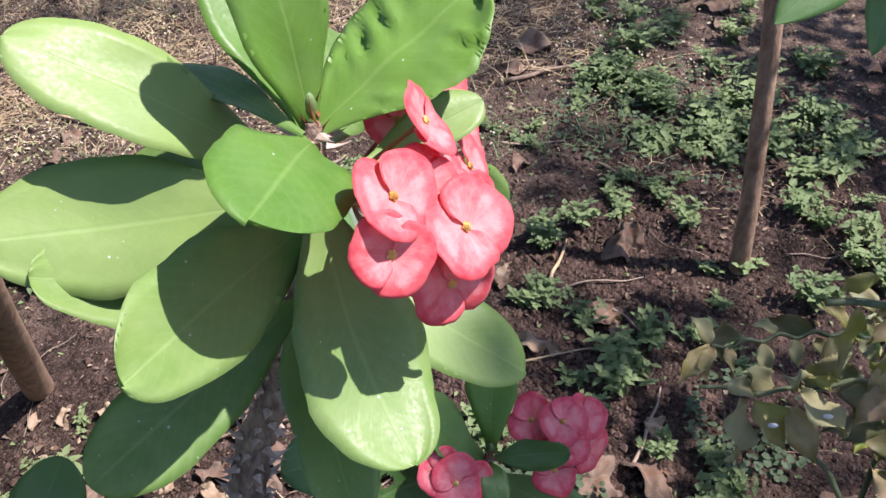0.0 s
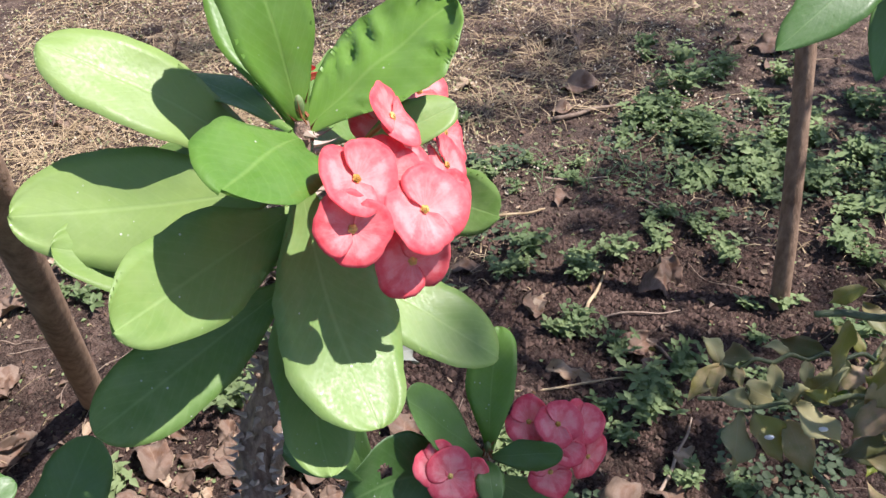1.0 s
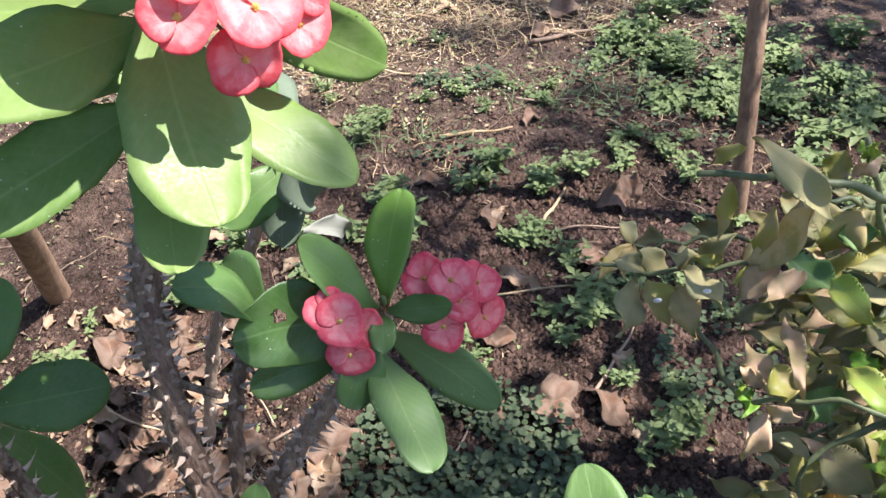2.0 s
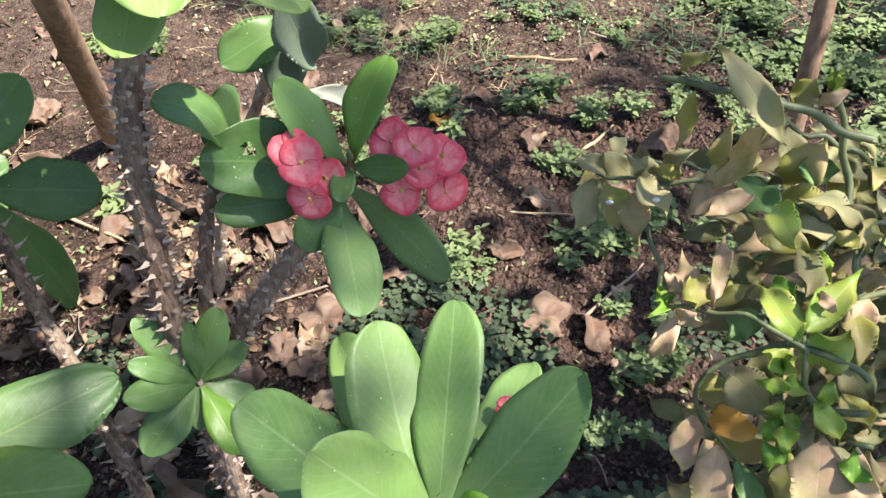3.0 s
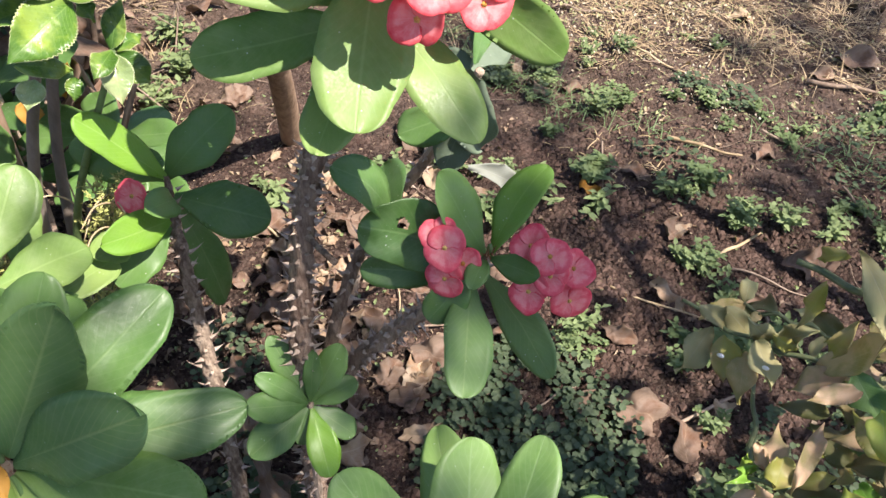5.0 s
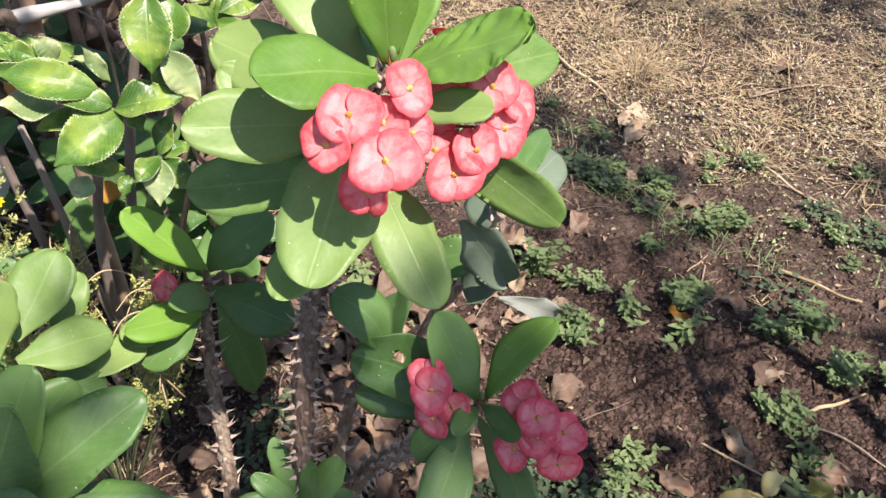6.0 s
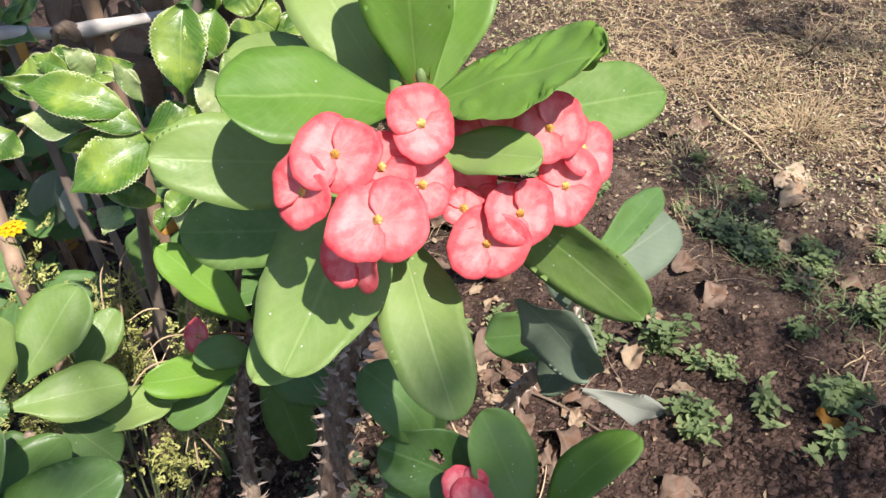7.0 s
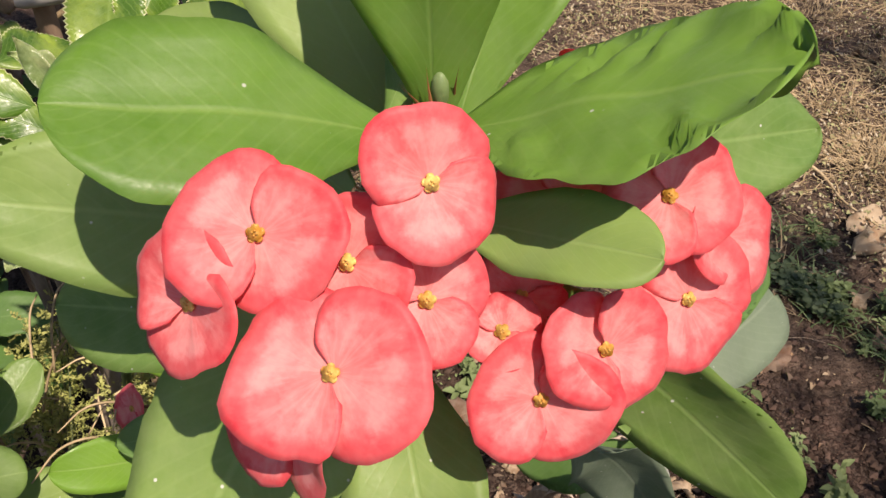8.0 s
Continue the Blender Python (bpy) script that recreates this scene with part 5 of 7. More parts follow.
leaf(hedge, (0.407, 0.245, 0.356), (0.446, 0.228, 0.406), 0.024, (-0.34, -0.55, 0.93), -0.001, M_LEAF_OLIVE, 0.19, 0.0058, kind="lance", twist=-0.26, nu=20)
leaf(hedge, (0.441, 0.185, 0.346), (0.407, 0.177, 0.318), 0.041, (-0.41, -0.23, 0.97), -0.000, M_LEAF_TAN, 0.38, 0.0077, kind="lance", twist=0.17, nu=20)
leaf(hedge, (0.465, 0.222, 0.447), (0.477, 0.166, 0.392), 0.044, (0.08, -0.59, 0.93), 0.003, M_LEAF_BLUSH, 0.22, 0.0075, kind="lance", twist=0.23, nu=20)
leaf(hedge, (0.486, 0.216, 0.453), (0.517, 0.177, 0.411), 0.017, (-0.40, -0.63, 0.91), -0.002, M_LEAF_BLUSH, 0.17, 0.0063, kind="lance", twist=0.47, nu=20)
leaf(hedge, (0.481, 0.214, 0.394), (0.498, 0.196, 0.380), 0.013, (-0.31, -0.44, 0.93), -0.001, M_LEAF_BLUSH, 0.33, 0.0078, kind="lance", twist=-0.34, nu=20)
leaf(hedge, (0.485, 0.216, 0.452), (0.492, 0.197, 0.429), 0.018, (-0.11, -0.28, 0.91), 0.002, M_LEAF_YOUNG, 0.26, 0.0089, kind="lance", twist=-0.49, nu=20)
leaf(hedge, (0.469, 0.244, 0.336), (0.451, 0.246, 0.299), 0.031, (0.01, -0.47, 0.95), -0.004, M_LEAF_DULL, 0.29, 0.0090, kind="lance", twist=0.02, nu=20)
leaf(hedge, (0.475, 0.254, 0.355), (0.469, 0.234, 0.323), 0.028, (-0.41, -0.61, 0.94), 0.005, M_LEAF_OLIVE, 0.27, 0.0087, kind="lance", twist=-0.45, nu=20)
leaf(hedge, (0.456, 0.238, 0.317), (0.456, 0.225, 0.275), 0.031, (-0.42, -0.45, 0.96), -0.003, M_LEAF_DULL, 0.21, 0.0063, kind="lance", twist=-0.19, nu=20)
leaf(hedge, (0.488, 0.168, 0.388), (0.477, 0.173, 0.357), 0.028, (-0.47, -0.21, 0.95), -0.002, M_LEAF_LIME, 0.28, 0.0063, kind="lance", twist=0.03, nu=20, teeth=1)
leaf(hedge, (0.488, 0.168, 0.388), (0.501, 0.180, 0.395), 0.022, (-0.32, -0.57, 0.94), 0.001, M_LEAF_LIME, 0.38, 0.0072, kind="lance", twist=0.36, nu=20, teeth=1)
leaf(hedge, (0.479, 0.303, 0.445), (0.512, 0.289, 0.418), 0.029, (-0.49, -0.49, 0.87), 0.001, M_LEAF_DULL, 0.29, 0.0062, kind="lance", twist=0.13, nu=20)
leaf(hedge, (0.494, 0.299, 0.409), (0.515, 0.268, 0.406), 0.027, (0.04, -0.56, 0.88), 0.000, M_LEAF_OLIVE, 0.36, 0.0056, kind="lance", twist=-0.38, nu=20)
leaf(hedge, (0.450, 0.333, 0.478), (0.473, 0.311, 0.491), 0.026, (-0.42, -0.44, 0.83), 0.004, M_LEAF_DULL, 0.23, 0.0051, kind="lance", twist=-0.42, nu=20)
leaf(hedge, (0.449, 0.306, 0.400), (0.419, 0.315, 0.398), 0.030, (-0.38, -0.54, 0.89), 0.002, M_LEAF_DULL, 0.21, 0.0048, kind="lance", twist=0.20, nu=20)
leaf(hedge, (0.381, 0.295, 0.330), (0.416, 0.285, 0.308), 0.025, (-0.28, -0.55, 0.93), -0.000, M_LEAF_DULL, 0.17, 0.0065, kind="lance", twist=-0.19, nu=20)
leaf(hedge, (0.430, 0.465, 0.519), (0.468, 0.447, 0.500), 0.031, (-0.11, -0.45, 0.76), 0.003, M_LEAF_DULL, 0.34, 0.0071, kind="lance", twist=-0.06, nu=20)
leaf(hedge, (0.354, 0.439, 0.450), (0.394, 0.407, 0.470), 0.029, (0.02, -0.41, 0.81), 0.003, M_LEAF_DULL, 0.33, 0.0057, kind="lance", twist=0.31, nu=20)
leaf(hedge, (0.471, 0.439, 0.495), (0.445, 0.451, 0.509), 0.027, (-0.37, -0.78, 0.77), -0.002, M_LEAF_OLIVE, 0.22, 0.0075, kind="lance", twist=-0.21, nu=20)
leaf(hedge, (0.435, 0.381, 0.460), (0.466, 0.382, 0.466), 0.028, (0.01, -0.54, 0.82), -0.004, M_LEAF_COOL, 0.16, 0.0051, kind="lance", twist=-0.14, nu=20)
for at in ((0.271, 0.384, 0.476), (0.309, 0.381, 0.494)):
    bm = bmesh.new()
    bmesh.ops.create_icosphere(bm, subdivisions=2, radius=0.0042, matrix=Matrix.Translation(Vector(at) - hedge.location) @ pose(0, 0, 0, 40, 10, 20) @ Matrix.Diagonal((0.75, 0.5, 1.3, 1)))
    part("white_spot", bm, M_DROPPING, hedge, "small white dried spot on a leaf")

# ---- the glossy toothed-leaf shrub with cream specks ----
TOOTHED = [mesh_of("leaf", blade_mesh(0.082, 0.044, 0.004, 0.22, 0.004, "lance", teeth=1, wrinkle=0.0017, seed=k, droop=0.10 * k, nu=46, nv=8, petiole=0.006), M_LEAF_CREAM) for k in range(4)]


def toothed_rosette(plant, at, lean, size, seed, pairs=4, spin=0.0):
    rng = random.Random(seed)
    q = Vector(lean).normalized().to_track_quat("Z", "Y").to_matrix().to_4x4()
    for p in range(pairs):
        tilt = 62 - 17 * p
        for k in range(2):
            m = Matrix.Translation(Vector(at) - plant.location - Vector(lean).normalized() * 0.012 * (pairs - 1 - p) * -0.6) @ q
            m = m @ pose(0, 0, 0, 0, 0, spin + 90 * p + 180 * k + rng.uniform(-14, 14)) @ pose(0, 0, 0, 0, -(90 - tilt) * 0.75 + rng.uniform(-10, 10), 0)
            put_part("leaf", TOOTHED[rng.randrange(4)], m @ Matrix.Scale(size * (1.05 - 0.17 * p) * rng.uniform(0.9, 1.1), 4), plant)


glossy = thing("toothed_leaf_shrub", "glossy green shrub with toothed cream-speckled leaves in full sun", "shrub", "", (-0.50, 0.16, 0))
for pts, r in (([(-0.50, 0.16, 0), (-0.47, 0.16, 0.35), (-0.40, 0.18, 0.58), (-0.343, 0.205, 0.672)], 0.008),
               ([(-0.52, 0.18, 0), (-0.50, 0.22, 0.4), (-0.44, 0.26, 0.66), (-0.40, 0.30, 0.80)], 0.008),
               ([(-0.50, 0.17, 0), (-0.50, 0.15, 0.35), (-0.50, 0.14, 0.60)], 0.007),
               ([(-0.49, 0.18, 0), (-0.44, 0.24, 0.35), (-0.36, 0.27, 0.57)], 0.006),
               ([(-0.52, 0.14, 0), (-0.56, 0.12, 0.4), (-0.60, 0.12, 0.70)], 0.008)):
    part("stem", tube([Vector(p) - glossy.location for p in pts], [r, r * 0.8, r * 0.5], 8, 0.1, 6), M_BARK_GREY, glossy)
leaf(glossy, (-0.370, 0.190, 0.697), (-0.400, 0.104, 0.736), 0.026, (0.56, -0.10, 0.53), -0.000, M_LEAF_CREAM, 0.30, 0.004, kind="lance", teeth=1, wrinkle=0.0012, nu=46)
leaf(glossy, (-0.345, 0.192, 0.704), (-0.385, 0.120, 0.731), 0.039, (0.45, -0.17, 0.54), 0.007, M_LEAF_CREAM, 0.30, 0.004, kind="lance", teeth=1, wrinkle=0.0012, nu=46)
leaf(glossy, (-0.400, 0.161, 0.724), (-0.420, 0.139, 0.736), 0.020, (0.59, -0.27, 0.51), 0.002, M_LEAF_CREAM, 0.30, 0.004, kind="lance", teeth=1, wrinkle=0.0012, nu=46)
leaf(glossy, (-0.400, 0.179, 0.716), (-0.410, 0.163, 0.742), 0.022, (0.62, -0.21, 0.81), 0.005, M_LEAF_CREAM_PALE, 0.30, 0.004, kind="lance", teeth=1, wrinkle=0.0012, nu=46)
leaf(glossy, (-0.335, 0.197, 0.690), (-0.365, 0.147, 0.714), 0.030, (0.60, 0.07, 0.55), 0.004, M_LEAF_CREAM, 0.30, 0.004, kind="lance", teeth=1, wrinkle=0.0012, nu=46)
leaf(glossy, (-0.335, 0.198, 0.686), (-0.305, 0.257, 0.691), 0.037, (0.57, 0.09, 0.87), 0.005, M_LEAF_CREAM, 0.30, 0.004, kind="lance", teeth=1, wrinkle=0.0012, nu=46)
leaf(glossy, (-0.365, 0.158, 0.690), (-0.380, 0.109, 0.703), 0.037, (0.45, 0.13, 0.85), 0.001, M_LEAF_CREAM_PALE, 0.30, 0.004, kind="lance", teeth=1, wrinkle=0.0012, nu=46)
leaf(glossy, (-0.360, 0.189, 0.672), (-0.375, 0.133, 0.669), 0.030, (0.44, -0.27, 0.87), 0.000, M_LEAF_CREAM, 0.30, 0.004, kind="lance", teeth=1, wrinkle=0.0012, nu=46)
leaf(glossy, (-0.335, 0.204, 0.678), (-0.325, 0.127, 0.658), 0.050, (0.58, 0.02, 0.58), 0.006, M_LEAF_CREAM, 0.30, 0.004, kind="lance", teeth=1, wrinkle=0.0012, nu=46)
leaf(glossy, (-0.350, 0.207, 0.705), (-0.360, 0.193, 0.744), 0.014, (0.65, -0.07, 0.53), -0.002, M_LEAF_CREAM_PALE, 0.30, 0.004, kind="lance", teeth=1, wrinkle=0.0012, nu=46)
leaf(glossy, (-0.370, 0.212, 0.711), (-0.380, 0.185, 0.724), 0.015, (0.47, 0.10, 0.53), 0.002, M_LEAF_CREAM_PALE, 0.30, 0.004, kind="lance", teeth=1, wrinkle=0.0012, nu=46)
leaf(glossy, (-0.345, 0.259, 0.780), (-0.315, 0.235, 0.719), 0.048, (0.52, -0.20, 0.82), 0.006, M_LEAF_CREAM, 0.30, 0.004, kind="lance", teeth=1, wrinkle=0.0012, nu=46)
leaf(glossy, (-0.340, 0.281, 0.771), (-0.320, 0.254, 0.738), 0.037, (0.47, -0.10, 0.52), 0.003, M_LEAF_CREAM, 0.30, 0.004, kind="lance", teeth=1, wrinkle=0.0012, nu=46)
leaf(glossy, (-0.345, 0.288, 0.781), (-0.345, 0.239, 0.797), 0.020, (0.70, 0.08, 0.78), 0.006, M_LEAF_CREAM, 0.30, 0.004, kind="lance", teeth=1, wrinkle=0.0012, nu=46)
leaf(glossy, (-0.345, 0.283, 0.768), (-0.350, 0.278, 0.797), 0.018, (0.54, -0.23, 0.49), 0.001, M_LEAF_CREAM, 0.30, 0.004, kind="lance", teeth=1, wrinkle=0.0012, nu=46)
leaf(glossy, (-0.335, 0.288, 0.774), (-0.330, 0.327, 0.787), 0.034, (0.73, -0.01, 0.49), 0.006, M_LEAF_CREAM, 0.30, 0.004, kind="lance", teeth=1, wrinkle=0.0012, nu=46)
leaf(glossy, (-0.330, 0.300, 0.763), (-0.320, 0.319, 0.779), 0.018, (0.54, 0.01, 0.50), 0.001, M_LEAF_CREAM, 0.30, 0.004, kind="lance", teeth=1, wrinkle=0.0012, nu=46)
leaf(glossy, (-0.325, 0.253, 0.733), (-0.300, 0.270, 0.683), 0.032, (0.49, -0.18, 0.56), 0.001, M_LEAF_CREAM_PALE, 0.30, 0.004, kind="lance", teeth=1, wrinkle=0.0012, nu=46)
leaf(glossy, (-0.340, 0.246, 0.716), (-0.320, 0.260, 0.687), 0.027, (0.46, -0.19, 0.85), -0.001, M_LEAF_CREAM, 0.30, 0.004, kind="lance", teeth=1, wrinkle=0.0012, nu=46)
leaf(glossy, (-0.340, 0.210, 0.673), (-0.330, 0.219, 0.653), 0.018, (0.46, 0.04, 0.58), 0.001, M_LEAF_CREAM, 0.30, 0.004, kind="lance", teeth=1, wrinkle=0.0012, nu=46)
leaf(glossy, (-0.370, 0.152, 0.623), (-0.360, 0.198, 0.597), 0.025, (0.69, -0.12, 0.60), 0.006, M_LEAF_CREAM, 0.30, 0.004, kind="lance", teeth=1, wrinkle=0.0012, nu=46)
leaf(glossy, (-0.499, 0.161, 0.675), (-0.538, 0.103, 0.660), 0.047, (0.403, -0.483, 0.777), 0.005, M_LEAF_CREAM, 0.22, 0.003, kind="lance", teeth=1, wrinkle=0.0017, nu=46)
leaf(glossy, (-0.501, 0.165, 0.680), (-0.534, 0.176, 0.681), 0.039, (0.088, 0.160, 0.983), 0.005, M_LEAF_CREAM, 0.22, 0.003, kind="lance", teeth=1, wrinkle=0.0017, nu=46)
leaf(glossy, (-0.490, 0.169, 0.681), (-0.555, 0.145, 0.673), 0.036, (0.017, -0.343, 0.939), 0.005, M_LEAF_CREAM, 0.22, 0.003, kind="lance", teeth=1, wrinkle=0.0017, nu=46)
leaf(glossy, (-0.468, 0.167, 0.682), (-0.508, 0.222, 0.663), 0.038, (0.335, 0.524, 0.783), 0.005, M_LEAF_CREAM, 0.22, 0.003, kind="lance", teeth=1, wrinkle=0.0017, nu=46)
leaf(glossy, (-0.528, 0.094, 0.619), (-0.516, 0.063, 0.601), 0.049, (0.683, -0.170, 0.710), 0.005, M_LEAF_CREAM, 0.22, 0.003, kind="lance", teeth=1, wrinkle=0.0017, nu=46)
leaf(glossy, (-0.578, 0.103, 0.675), (-0.569, 0.062, 0.657), 0.050, (0.681, -0.147, 0.718), 0.005, M_LEAF_CREAM, 0.22, 0.003, kind="lance", teeth=1, wrinkle=0.0017, nu=46)
leaf(glossy, (-0.325, 0.224, 0.622), (-0.310, 0.189, 0.614), 0.024, (0.43, -0.23, 0.83), 0.004, M_LEAF_CREAM, 0.30, 0.004, kind="lance", teeth=1, wrinkle=0.0012, nu=46)
leaf(glossy, (-0.325, 0.224, 0.619), (-0.300, 0.204, 0.583), 0.029, (0.47, -0.21, 0.84), 0.004, M_LEAF_CREAM_PALE, 0.30, 0.004, kind="lance", teeth=1, wrinkle=0.0012, nu=46)
leaf(glossy, (-0.325, 0.226, 0.619), (-0.305, 0.243, 0.585), 0.031, (0.57, -0.44, 0.84), 0.004, M_LEAF_CREAM, 0.30, 0.004, kind="lance", teeth=1, wrinkle=0.0012, nu=46)
leaf(glossy, (-0.330, 0.226, 0.620), (-0.340, 0.256, 0.659), 0.023, (0.34, -0.13, 0.81), 0.004, M_LEAF_CREAM, 0.30, 0.004, kind="lance", teeth=1, wrinkle=0.0012, nu=46)
leaf(glossy, (-0.330, 0.229, 0.619), (-0.330, 0.261, 0.618), 0.023, (0.43, -0.38, 0.82), 0.004, M_LEAF_CREAM, 0.30, 0.004, kind="lance", teeth=1, wrinkle=0.0012, nu=46)
leaf(glossy, (-0.360, 0.160, 0.608), (-0.350, 0.139, 0.589), 0.024, (0.75, -0.21, 0.84), 0.004, M_LEAF_CREAM_PALE, 0.30, 0.004, kind="lance", teeth=1, wrinkle=0.0012, nu=46)
leaf(glossy, (-0.360, 0.199, 0.589), (-0.350, 0.185, 0.573), 0.018, (0.67, -0.23, 0.84), 0.004, M_LEAF_CREAM, 0.30, 0.004, kind="lance", teeth=1, wrinkle=0.0012, nu=46)
part("stem", tube([Vector(p) - glossy.location for p in ((-0.49, 0.17, 0), (-0.42, 0.17, 0.35), (-0.325, 0.224, 0.622))], [0.006, 0.005, 0.003], 8, 0.1, 6), M_SHOOT, glossy)
for k, (at, lean, size, pairs, spin) in enumerate((
    ((-0.46, 0.30, 0.80), (0.2, 0.1, 0.9), 0.9, 3, 20), ((-0.62, 0.12, 0.66), (0.2, -0.2, 0.9), 0.9, 4, 65), ((-0.40, 0.34, 0.70), (0.5, 0.2, 0.8), 0.8, 3, 0))):
    toothed_rosette(glossy, at, lean, size, 70 + k, pairs, spin)

# ---- marigold with feathery pale leaves ----
marigold = thing("marigold", "straggling marigold with feathery leaves and one yellow flower", "flower", "", (-0.40, 0.06, 0))
rng = random.Random(21)
tips = []
for k in range(18):
    a = rng.uniform(0, 6.28)
    top = Vector((-0.39 + 0.10 * math.cos(a), 0.10 + 0.11 * math.sin(a), rng.uniform(0.34, 0.49)))
    if k == 0:
        top = Vector((-0.375, 0.070, 0.610))
    mid = Vector((-0.40, 0.06, 0)).lerp(top, 0.5) + Vector((rng.uniform(-0.03, 0.03), rng.uniform(-0.03, 0.03), 0.04))
    part("stem", tube([Vector(q) - marigold.location for q in ((-0.40, 0.06, 0), mid, top)], [0.0018, 0.0014, 0.0009], 6, 0, 6), M_HEDGE_STEM, marigold)
    tips.append((mid, top))
bm = bmesh.new()
for mid, top in tips:
    for j in range(80):
        p = mid.lerp(top, 0.1 + 0.95 * rng.random() ** 0.7) + Vector((rng.gauss(0, 0.012), rng.gauss(0, 0.012), rng.gauss(0, 0.008)))
        d = Vector((rng.uniform(-1, 1), rng.uniform(-1, 1), rng.uniform(-0.3, 0.9))).normalized()
        m = frame_from((0, 0, 0), d, Vector((rng.uniform(-0.7, 0.7), rng.uniform(-0.7, 0.7), 1))).to_3x3()
        reach, bend = rng.uniform(0.010, 0.022), rng.uniform(-9, 9)
        for i in range(16):
            s = 0.003 + reach * rng.random()
            le = rng.uniform(0.004, 0.009) * (1 - 0.5 * s / reach)
            q0 = Vector((s, bend * s * s, -5 * s * s))
            q1 = q0 + Vector((rng.uniform(0.1, 1.1) * le, rng.uniform(-1, 1) * le, rng.uniform(-0.8, 0.8) * le))
            wd = Vector((0.0013, rng.uniform(-0.0005, 0.0005), 0.0007))
            c = (q0 + q1) / 2
            bm.faces.new([bm.verts.new(p - marigold.location + m @ v) for v in (q0, c + wd, q1, c - wd)])
tagged(part("feathery_leaves", bm, M_FERNY, marigold), kind="stuff")
bm = bmesh.new()
for ring, (cnt, rr, zz) in enumerate(((11, 0.013, 0.0), (9, 0.010, 0.002), (6, 0.006, 0.004))):
    for k in range(cnt):
        a = 6.283 * k / cnt + ring
        c, t = Vector((math.cos(a), math.sin(a), 0)), Vector((-math.sin(a), math.cos(a), 0))
        base = tips[0][1] - marigold.location + Vector((0, 0, zz))
        w = rr * 0.32
        vs = [bm.verts.new(q) for q in (base, base + c * rr * 0.7 - t * w + Vector((0, 0, 0.001)), base + c * rr + Vector((0, 0, -0.001)), base + c * rr * 0.7 + t * w + Vector((0, 0, 0.001)))]
        bm.faces.new(vs)
part("flower", bm, M_MARIGOLD, marigold, "small bright yellow flower head")

for k in range(26):
    a, b = rng.uniform(0, 6.28), rng.uniform(0, 6.28)
    p = Vector((-0.375 + 0.08 * math.cos(a), 0.12 + 0.07 * math.sin(a), rng.uniform(0.30, 0.46))) - marigold.location
    q = p + Vector((0.05 * math.cos(b), 0.05 * math.sin(b), rng.uniform(-0.03, 0.03)))
    part("stem", tube([p - (q - p) * 0.4 - Vector((0, 0, 0.03)), p, p.lerp(q, 0.5) + Vector((0, 0, 0.012)), q], [0.0012, 0.0012, 0.0010, 0.0006], 5, 0, 4), M_STRAW, marigold)

# ---- young trees ----
def tree_leaf_crowd(bm, uvl, centre, radii, count, size, seed, gap=0.0):
    rng = random.Random(seed)
    made = 0
    while made < count:
        p = Vector((rng.uniform(-1, 1), rng.uniform(-1, 1), rng.uniform(-1, 1)))
        if p.length > 1 or noise.noise(p * 2.6 + Vector((seed, 0, 0))) < gap:
            continue
        made += 1
        c = Vector(centre) + Vector((p.x * radii[0], p.y * radii[1], p.z * radii[2]))
        m = frame_from((0, 0, 0), Vector((rng.uniform(-1, 1), rng.uniform(-1, 1), rng.uniform(-0.7, 0.3))), Vector((rng.uniform(-0.5, 0.5), rng.uniform(-0.5, 0.5), 1))).to_3x3()
        le, w = size * rng.uniform(0.7, 1.2), size * 0.26
        ring = [(0, 0, 0), (le * 0.3, -w * 0.9, 0.004), (le * 0.65, -w * 0.8, 0.003), (le, 0, -0.004), (le * 0.65, w * 0.8, 0.003), (le * 0.3, w * 0.9, 0.004)]
        vs = [bm.verts.new(c + m @ Vector(q)) for q in ring]
        f = bm.faces.new(vs)
        for lp, q in zip(f.loops, ring):
            lp[uvl].uv = (q[0] / le, 0.5 + q[1] / (2 * w))


def sapling(label, trunk_pts, radii, limbs, crowds, bark):
    t = thing("young_tree", label, "tree", "young trees", (trunk_pts[0][0], trunk_pts[0][1], 0))
    o = t.location
    part("trunk", tube([Vector(p) - o for p in trunk_pts], radii, 14, 0.06, 8), bark, t)
    for a, b, r in limbs:
        part("limb", tube([Vector(a) - o, Vector(a).lerp(Vector(b), 0.5) - o + Vector((0, 0, 0.03)), Vector(b) - o], [r, r * 0.75, r * 0.4], 8, 0.1, 5), bark, t)
    bm = bmesh.new()
    uvl = bm.loops.layers.uv.new("blade")
    for k, (c, rad, cnt, gap) in enumerate(crowds):
        tree_leaf_crowd(bm, uvl, Vector(c) - o, rad, cnt, 0.085, 5 + k, gap)
    tagged(part("crown", bm, M_LEAF_DARK, t), kind="stuff")
    return t


